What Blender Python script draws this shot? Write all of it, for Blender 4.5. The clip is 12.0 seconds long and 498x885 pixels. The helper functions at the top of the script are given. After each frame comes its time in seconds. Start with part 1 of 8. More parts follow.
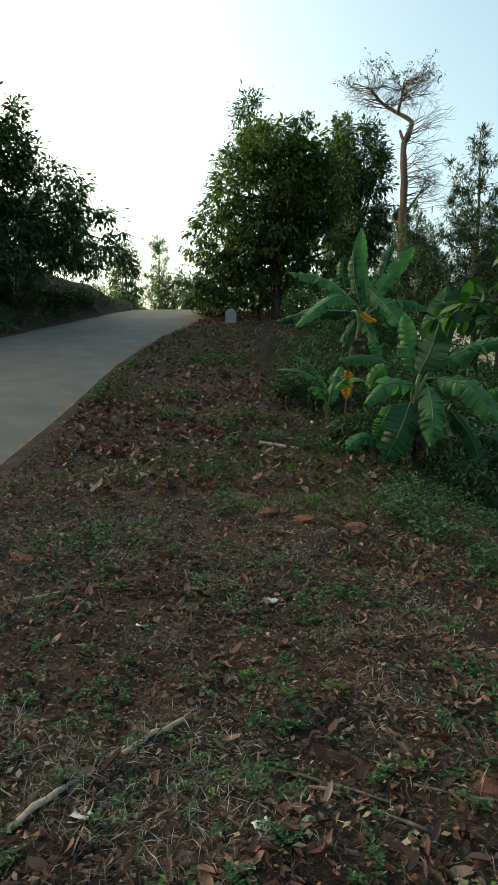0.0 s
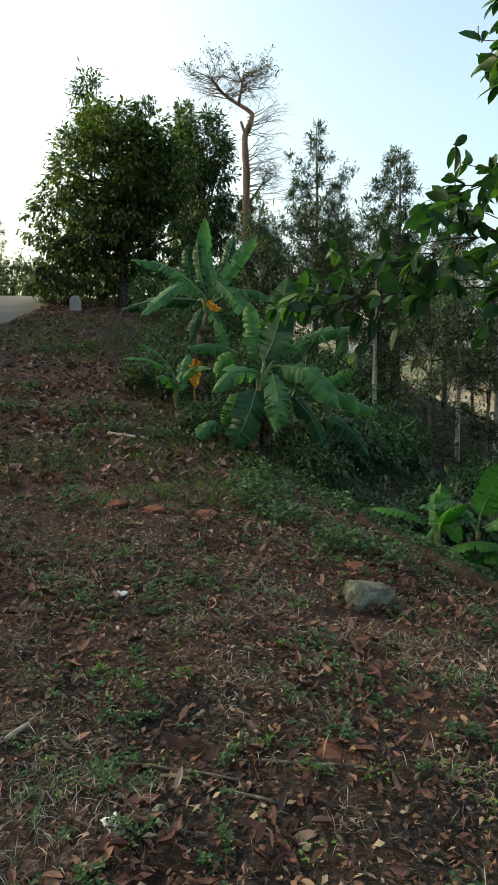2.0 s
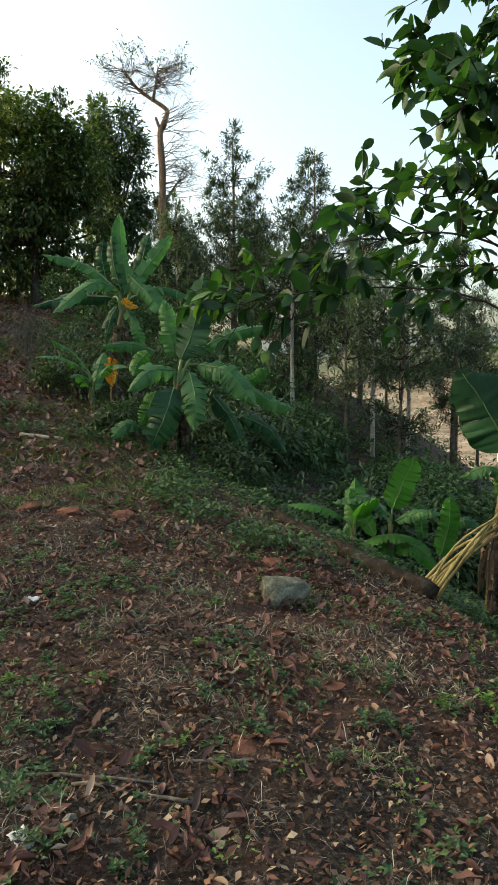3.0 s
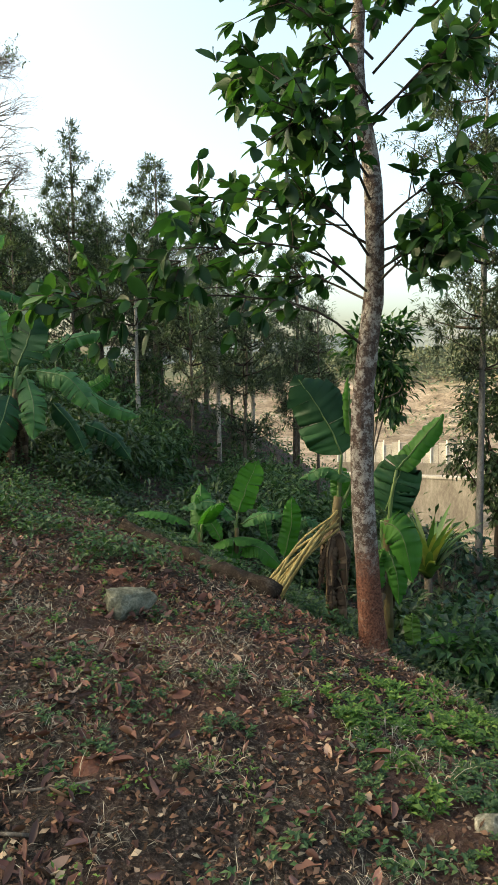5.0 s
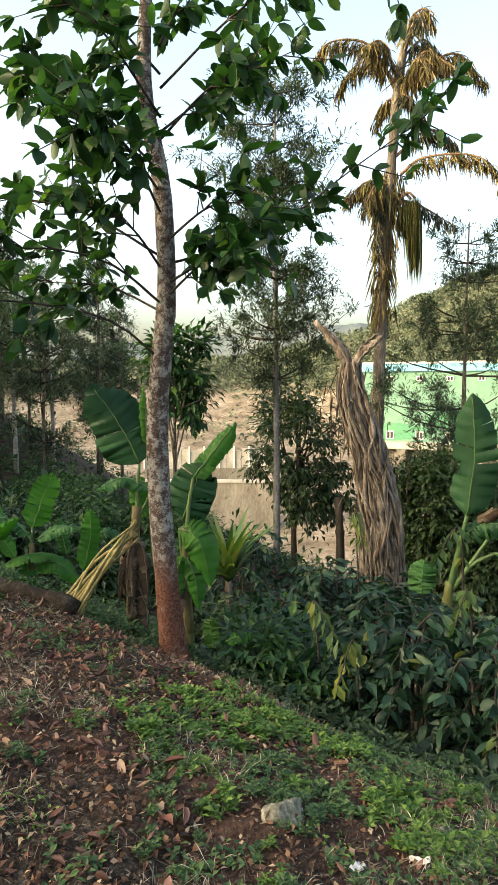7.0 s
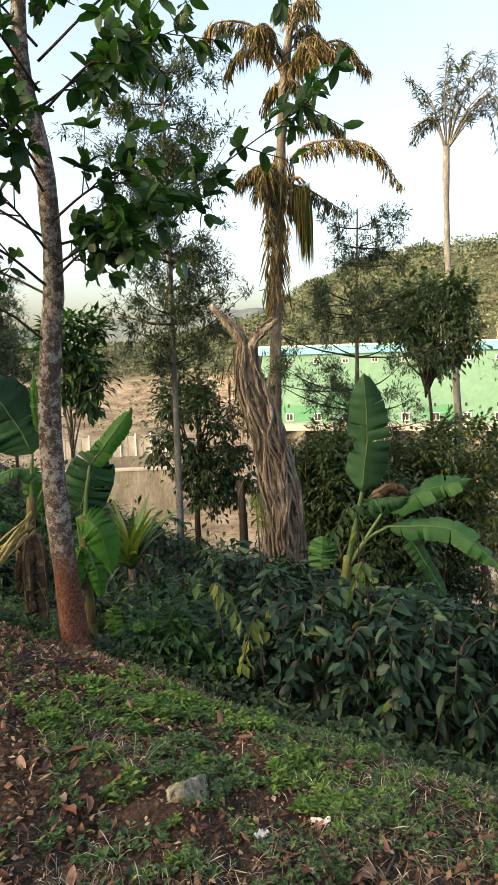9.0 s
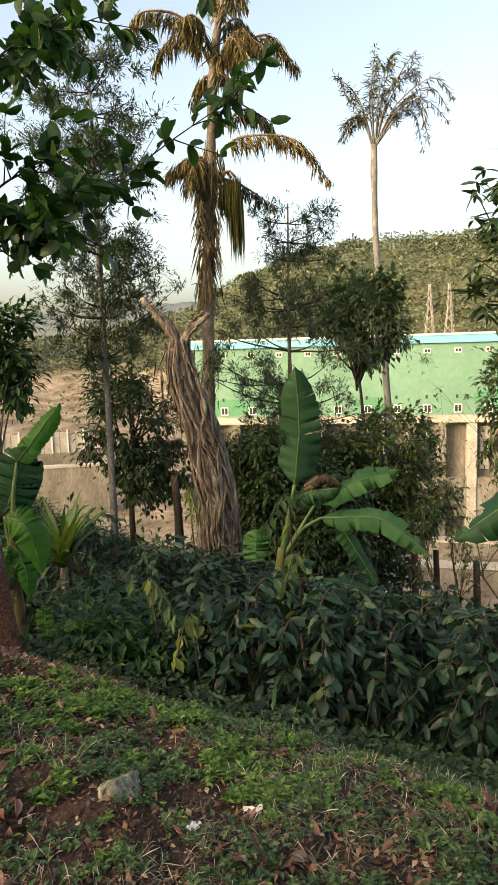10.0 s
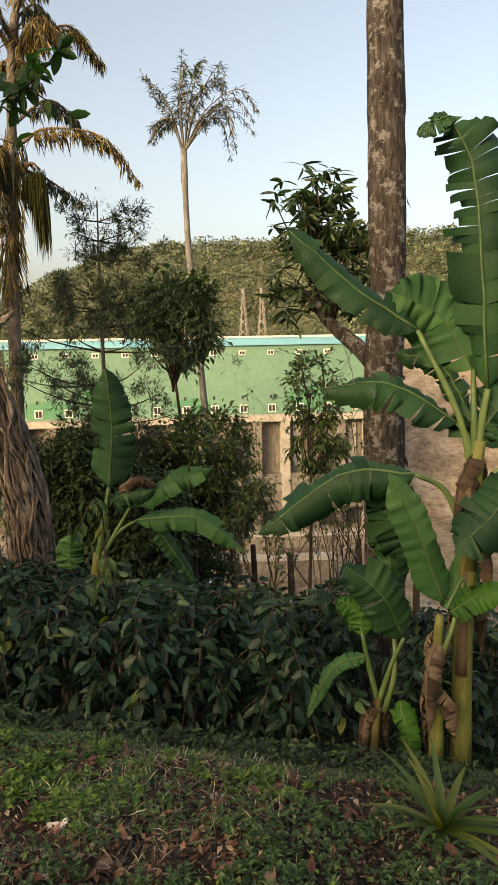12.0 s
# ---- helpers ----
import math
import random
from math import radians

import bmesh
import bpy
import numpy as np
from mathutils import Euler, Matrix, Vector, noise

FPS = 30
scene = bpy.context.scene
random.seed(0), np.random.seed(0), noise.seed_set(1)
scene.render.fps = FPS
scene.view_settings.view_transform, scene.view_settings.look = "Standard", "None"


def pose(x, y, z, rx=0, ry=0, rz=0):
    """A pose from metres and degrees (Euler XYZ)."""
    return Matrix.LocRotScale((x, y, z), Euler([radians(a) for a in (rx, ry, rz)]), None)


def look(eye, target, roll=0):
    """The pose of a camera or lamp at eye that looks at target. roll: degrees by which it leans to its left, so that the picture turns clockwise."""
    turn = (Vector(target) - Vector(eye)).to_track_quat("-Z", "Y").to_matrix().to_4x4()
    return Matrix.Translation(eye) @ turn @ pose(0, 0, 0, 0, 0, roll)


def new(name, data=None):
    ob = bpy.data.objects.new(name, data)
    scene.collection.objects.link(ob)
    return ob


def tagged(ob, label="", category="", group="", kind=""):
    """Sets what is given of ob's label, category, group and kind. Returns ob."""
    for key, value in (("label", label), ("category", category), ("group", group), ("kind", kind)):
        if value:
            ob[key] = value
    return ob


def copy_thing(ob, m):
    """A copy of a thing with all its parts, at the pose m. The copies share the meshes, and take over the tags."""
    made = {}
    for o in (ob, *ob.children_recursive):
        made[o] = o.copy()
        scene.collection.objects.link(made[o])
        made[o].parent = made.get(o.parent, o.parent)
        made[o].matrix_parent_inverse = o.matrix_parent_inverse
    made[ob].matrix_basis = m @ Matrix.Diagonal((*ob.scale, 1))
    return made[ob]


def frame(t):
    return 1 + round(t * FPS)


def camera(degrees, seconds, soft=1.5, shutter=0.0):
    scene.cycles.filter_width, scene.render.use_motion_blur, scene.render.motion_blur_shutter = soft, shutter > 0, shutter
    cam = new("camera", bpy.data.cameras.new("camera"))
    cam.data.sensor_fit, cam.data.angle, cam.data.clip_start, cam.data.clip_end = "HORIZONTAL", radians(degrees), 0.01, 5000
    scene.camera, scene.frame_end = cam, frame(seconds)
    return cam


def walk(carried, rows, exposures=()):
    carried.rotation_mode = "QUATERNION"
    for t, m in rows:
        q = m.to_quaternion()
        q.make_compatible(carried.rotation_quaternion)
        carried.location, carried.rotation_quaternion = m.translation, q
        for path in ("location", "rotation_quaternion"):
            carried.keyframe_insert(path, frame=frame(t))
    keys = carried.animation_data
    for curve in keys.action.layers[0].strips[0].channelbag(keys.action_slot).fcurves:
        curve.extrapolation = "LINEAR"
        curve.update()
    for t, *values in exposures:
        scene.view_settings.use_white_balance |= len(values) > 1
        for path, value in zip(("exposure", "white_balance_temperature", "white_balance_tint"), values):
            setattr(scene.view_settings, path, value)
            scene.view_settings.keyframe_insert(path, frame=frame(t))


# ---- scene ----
cam = camera(40.6, 12.0, soft=1.4)
# seconds, eye, yaw, pitch, roll
PATH = [
    (0, 0.017, 0.004, 1.491, -0.24, -5.04, -0.14),
    (0.5, 0.018, 0.008, 1.488, -2.74, -5.35, -0.17),
    (1, 0.029, 0.010, 1.490, -6.03, -5.83, 0.23),
    (1.5, 0.047, 0.008, 1.493, -9.61, -6.15, 0.31),
    (2, 0.066, 0.002, 1.493, -12.78, -6.04, 0.50),
    (2.5, 0.087, 0.002, 1.490, -15.83, -6.20, 0.57),
    (3, 0.108, -0.002, 1.489, -19.52, -6.23, 0.66),
    (5, 0.155, -0.013, 1.496, -32.39, -5.91, 0.82),
    (5.5, 0.168, -0.021, 1.500, -36.00, -5.85, 1.22),
    (6, 0.183, -0.032, 1.514, -41.04, -5.74, 1.09),
    (6.5, 0.197, -0.053, 1.521, -45.57, -4.90, 0.44),
    (7, 0.209, -0.071, 1.513, -48.79, -5.47, 0.42),
    (9, 0.224, -0.106, 1.499, -57.26, -6.86, 1.53),
    (9.5, 0.229, -0.117, 1.495, -60.03, -7.36, 1.57),
    (10, 0.232, -0.134, 1.496, -62.80, -7.49, 1.60),
    (10.5, 0.233, -0.145, 1.497, -65.08, -7.45, 1.41),
    (11, 0.234, -0.165, 1.495, -68.33, -6.88, 1.20),
    (11.5, 0.241, -0.191, 1.492, -73.26, -6.72, 0.80),
    (12, 0.253, -0.216, 1.489, -78.05, -7.74, 1.15),
]
walk(cam, [(t, pose(x, y, z, 90 + pitch, roll, yaw)) for t, x, y, z, yaw, pitch, roll in PATH],
     exposures=[(0.0, 1.84, 6950.0, -12.0), (2.5, 2.22, 7300.0, -4.0), (5.5, 2.55, 7450.0, -1.0), (7.0, 2.64, 7550.0, 1.0), (9.5, 2.3, 7950.0, 6.0), (11.0, 1.95, 8650.0, 9.0), (12.0, 1.7, 8900.0, 10.0)])

# ---- world, sun ----
SUN_AZ, SUN_EL = -62.0, 16.0          # degrees from +Y towards +X, and above the horizon
world = bpy.data.worlds.new("sky")
scene.world = world
world.use_nodes = True
wn = world.node_tree
sky = wn.nodes.new("ShaderNodeTexSky")
sky.sky_type = "NISHITA"
sky.sun_disc = False
sky.sun_elevation = radians(SUN_EL)
sky.sun_rotation = radians(SUN_AZ)
sky.air_density, sky.dust_density, sky.ozone_density = 0.74, 6.5, 0.4
back = wn.nodes["Background"]
back.inputs["Strength"].default_value = 0.15
wn.links.new(sky.outputs["Color"], back.inputs["Color"])
sun_data = bpy.data.lights.new("sun", "SUN")
sun_data.energy, sun_data.angle, sun_data.color = 0.35, radians(0.6), (1.0, 0.86, 0.70)
sun = new("sun", sun_data)
a, e = radians(SUN_AZ), radians(SUN_EL)
sun.matrix_world = look((math.sin(a) * math.cos(e) * 60, math.cos(a) * math.cos(e) * 60, math.sin(e) * 60), (0, 0, 0))


# ---- materials ----
def ramp(nt, fac, stops):
    r = nt.nodes.new("ShaderNodeValToRGB")
    while len(r.color_ramp.elements) < len(stops):
        r.color_ramp.elements.new(0.5)
    for el, (p, c) in zip(r.color_ramp.elements, stops):
        el.position, el.color = p, (*c, 1)
    nt.links.new(fac, r.inputs[0])
    return r.outputs[0]


def noise_node(nt, scale, detail=6.0, rough=0.6, vector=None, distortion=0.0):
    n = nt.nodes.new("ShaderNodeTexNoise")
    n.inputs["Scale"].default_value, n.inputs["Detail"].default_value = scale, detail
    n.inputs["Roughness"].default_value, n.inputs["Distortion"].default_value = rough, distortion
    if vector is not None:
        nt.links.new(vector, n.inputs["Vector"])
    return n.outputs["Fac"]


def mixc(nt, fac, c1, c2, mode="MIX"):
    m = nt.nodes.new("ShaderNodeMix")
    m.data_type, m.blend_type = "RGBA", mode
    for sock, v in ((m.inputs[0], fac), (m.inputs[6], c1), (m.inputs[7], c2)):
        if isinstance(v, (int, float)):
            sock.default_value = v
        elif isinstance(v, tuple):
            sock.default_value = (*v, 1)
        else:
            nt.links.new(v, sock)
    return m.outputs[2]


def base_mat(name, rough=0.8, spec=0.3):
    m = bpy.data.materials.new(name)
    m.use_nodes = True
    nt = m.node_tree
    b = nt.nodes["Principled BSDF"]
    b.inputs["Roughness"].default_value = rough
    b.inputs["Specular IOR Level"].default_value = spec
    co = nt.nodes.new("ShaderNodeTexCoord").outputs["Object"]
    return m, nt, b, co


def bump(nt, b, height, strength, dist):
    n = nt.nodes.new("ShaderNodeBump")
    n.inputs["Strength"].default_value, n.inputs["Distance"].default_value = strength, dist
    nt.links.new(height, n.inputs["Height"])
    nt.links.new(n.outputs[0], b.inputs["Normal"])


def rough_mat(name, stops, scale=6.0, fine=60.0, rough=0.85, spec=0.25, relief=0.5, dist=0.01, stretch=None, distortion=0.0):
    """Colour by coarse and fine noise with relief."""
    m, nt, b, co = base_mat(name, rough, spec)
    if stretch:
        mp = nt.nodes.new("ShaderNodeMapping")
        mp.inputs["Scale"].default_value = stretch
        nt.links.new(co, mp.inputs[0])
        co = mp.outputs[0]
    n1, n2 = noise_node(nt, scale, 5, 0.6, co, distortion), noise_node(nt, fine, 4, 0.7, co)
    ma = nt.nodes.new("ShaderNodeMath")
    ma.operation = "MULTIPLY_ADD"
    ma.inputs[1].default_value, ma.inputs[2].default_value = 0.45, 0.0
    nt.links.new(n2, ma.inputs[0])
    ad = nt.nodes.new("ShaderNodeMath")
    ad.operation = "MULTIPLY_ADD"
    ad.inputs[1].default_value = 0.55
    nt.links.new(n1, ad.inputs[0])
    nt.links.new(ma.outputs[0], ad.inputs[2])
    nt.links.new(ramp(nt, ad.outputs[0], stops), b.inputs["Base Color"])
    bump(nt, b, ad.outputs[0], relief, dist)
    return m


def leaf_mat(name, stops, rough=0.45, spec=0.4, through_light=0.3, patch=9.0, veins=False):
    """Leaves that differ one by one, with blotches, a little light passing through."""
    m, nt, b, co = base_mat(name, rough, spec)
    g = nt.nodes.new("ShaderNodeNewGeometry")
    oi = nt.nodes.new("ShaderNodeObjectInfo")
    ad = nt.nodes.new("ShaderNodeMath")
    ad.operation = "ADD"
    nt.links.new(g.outputs["Random Per Island"], ad.inputs[0])
    nt.links.new(oi.outputs["Random"], ad.inputs[1])
    fr = nt.nodes.new("ShaderNodeMath")
    fr.operation = "FRACT"
    nt.links.new(ad.outputs[0], fr.inputs[0])
    c = ramp(nt, fr.outputs[0], stops)
    n = noise_node(nt, patch, 4, 0.6, co)
    c2 = mixc(nt, n, (0.55, 0.55, 0.5), (1.35, 1.35, 1.3))
    c = mixc(nt, 1.0, c, c2, "MULTIPLY")
    if veins:
        wv = nt.nodes.new("ShaderNodeTexWave")
        wv.bands_direction = "X"
        wv.inputs["Scale"].default_value, wv.inputs["Distortion"].default_value, wv.inputs["Detail"].default_value = 34.0, 2.5, 2.0
        nt.links.new(co, wv.inputs["Vector"])
        c = mixc(nt, 1.0, c, mixc(nt, wv.outputs["Fac"], (0.93, 0.93, 0.93), (1.05, 1.05, 1.05)), "MULTIPLY")
        bump(nt, b, wv.outputs["Fac"], 0.15, 0.006)
    nt.links.new(c, b.inputs["Base Color"])
    if through_light:
        tr = nt.nodes.new("ShaderNodeBsdfTranslucent")
        tc = mixc(nt, 1.0, c, (1.15, 1.4, 0.6), "MULTIPLY")
        nt.links.new(tc, tr.inputs["Color"])
        mx = nt.nodes.new("ShaderNodeMixShader")
        mx.inputs[0].default_value = through_light
        nt.links.new(b.outputs[0], mx.inputs[1])
        nt.links.new(tr.outputs[0], mx.inputs[2])
        nt.links.new(mx.outputs[0], nt.nodes["Material Output"].inputs["Surface"])
    return m


def ground_mat():
    """Red-brown earth, dull thatch and patches of green, with the site's bare sand in the valley and woods on the hills."""
    m, nt, b, co = base_mat("earth", 0.95, 0.15)
    geo = nt.nodes.new("ShaderNodeNewGeometry")
    pos = geo.outputs["Position"]
    n_big, n_mid = noise_node(nt, 0.9, 6, 0.65, pos), noise_node(nt, 5.0, 6, 0.7, pos)
    n_fine, n_tiny = noise_node(nt, 38.0, 5, 0.7, pos), noise_node(nt, 150.0, 3, 0.7, pos)
    earth = ramp(nt, n_mid, [(0.3, (0.05, 0.024, 0.017)), (0.5, (0.125, 0.062, 0.046)), (0.7, (0.23, 0.128, 0.096))])
    thatch = ramp(nt, n_fine, [(0.36, (0.010, 0.008, 0.006)), (0.53, (0.056, 0.044, 0.036)), (0.71, (0.24, 0.2, 0.168))])
    near = mixc(nt, ramp(nt, n_big, [(0.46, (0, 0, 0)), (0.62, (0.8, 0.8, 0.8))]), thatch, earth)
    # near-black in the fine pits: shade between the litter put into the colour
    near = mixc(nt, ramp(nt, n_tiny, [(0.35, (0.6, 0.6, 0.6)), (0.6, (0, 0, 0))]), near, (0.012, 0.009, 0.007))
    sand = ramp(nt, noise_node(nt, 0.12, 8, 0.65, pos), [(0.3, (0.085, 0.066, 0.049)), (0.5, (0.19, 0.155, 0.12)), (0.7, (0.33, 0.288, 0.242))])
    rubble = ramp(nt, noise_node(nt, 0.9, 7, 0.75, pos), [(0.34, (0.45, 0.45, 0.46)), (0.52, (0.95, 0.95, 0.95)), (0.68, (1.25, 1.25, 1.25))])
    sand = mixc(nt, 1.0, sand, rubble, "MULTIPLY")
    wood = ramp(nt, noise_node(nt, 0.06, 8, 0.7, pos), [(0.3, (0.045, 0.056, 0.036)), (0.55, (0.075, 0.085, 0.055)), (0.7, (0.12, 0.11, 0.07))])
    ln = nt.nodes.new("ShaderNodeVectorMath")
    ln.operation = "LENGTH"
    nt.links.new(pos, ln.inputs[0])
    far = nt.nodes.new("ShaderNodeMapRange")
    far.inputs[1].default_value, far.inputs[2].default_value = -7.0, 1.0
    sep = nt.nodes.new("ShaderNodeSeparateXYZ")
    nt.links.new(pos, sep.inputs[0])
    edge = nt.nodes.new("ShaderNodeMath")
    edge.operation = "MULTIPLY_ADD"
    edge.inputs[1].default_value = 22.0
    nt.links.new(noise_node(nt, 0.05, 5, 0.6, pos), edge.inputs[0])
    nt.links.new(sep.outputs["Z"], edge.inputs[2])
    lower = nt.nodes.new("ShaderNodeMath")
    lower.operation = "SUBTRACT"
    lower.inputs[1].default_value = 11.0
    nt.links.new(edge.outputs[0], lower.inputs[0])
    nt.links.new(lower.outputs[0], far.inputs[0])
    mr = nt.nodes.new("ShaderNodeMapRange")
    mr.inputs[1].default_value, mr.inputs[2].default_value = 38.0, 52.0
    nt.links.new(ln.outputs["Value"], mr.inputs[0])
    c = mixc(nt, mr.outputs[0], near, sand)
    woods = nt.nodes.new("ShaderNodeMath")
    woods.operation = "MULTIPLY"
    out = nt.nodes.new("ShaderNodeMapRange")
    out.inputs[1].default_value, out.inputs[2].default_value = 190.0, 230.0
    nt.links.new(ln.outputs["Value"], out.inputs[0])
    nt.links.new(far.outputs[0], woods.inputs[0])
    nt.links.new(out.outputs[0], woods.inputs[1])
    c = mixc(nt, woods.outputs[0], c, wood)
    nt.links.new(c, b.inputs["Base Color"])
    bump(nt, b, mixc(nt, 0.5, n_fine, n_tiny), 1.0, 0.035)
    return m


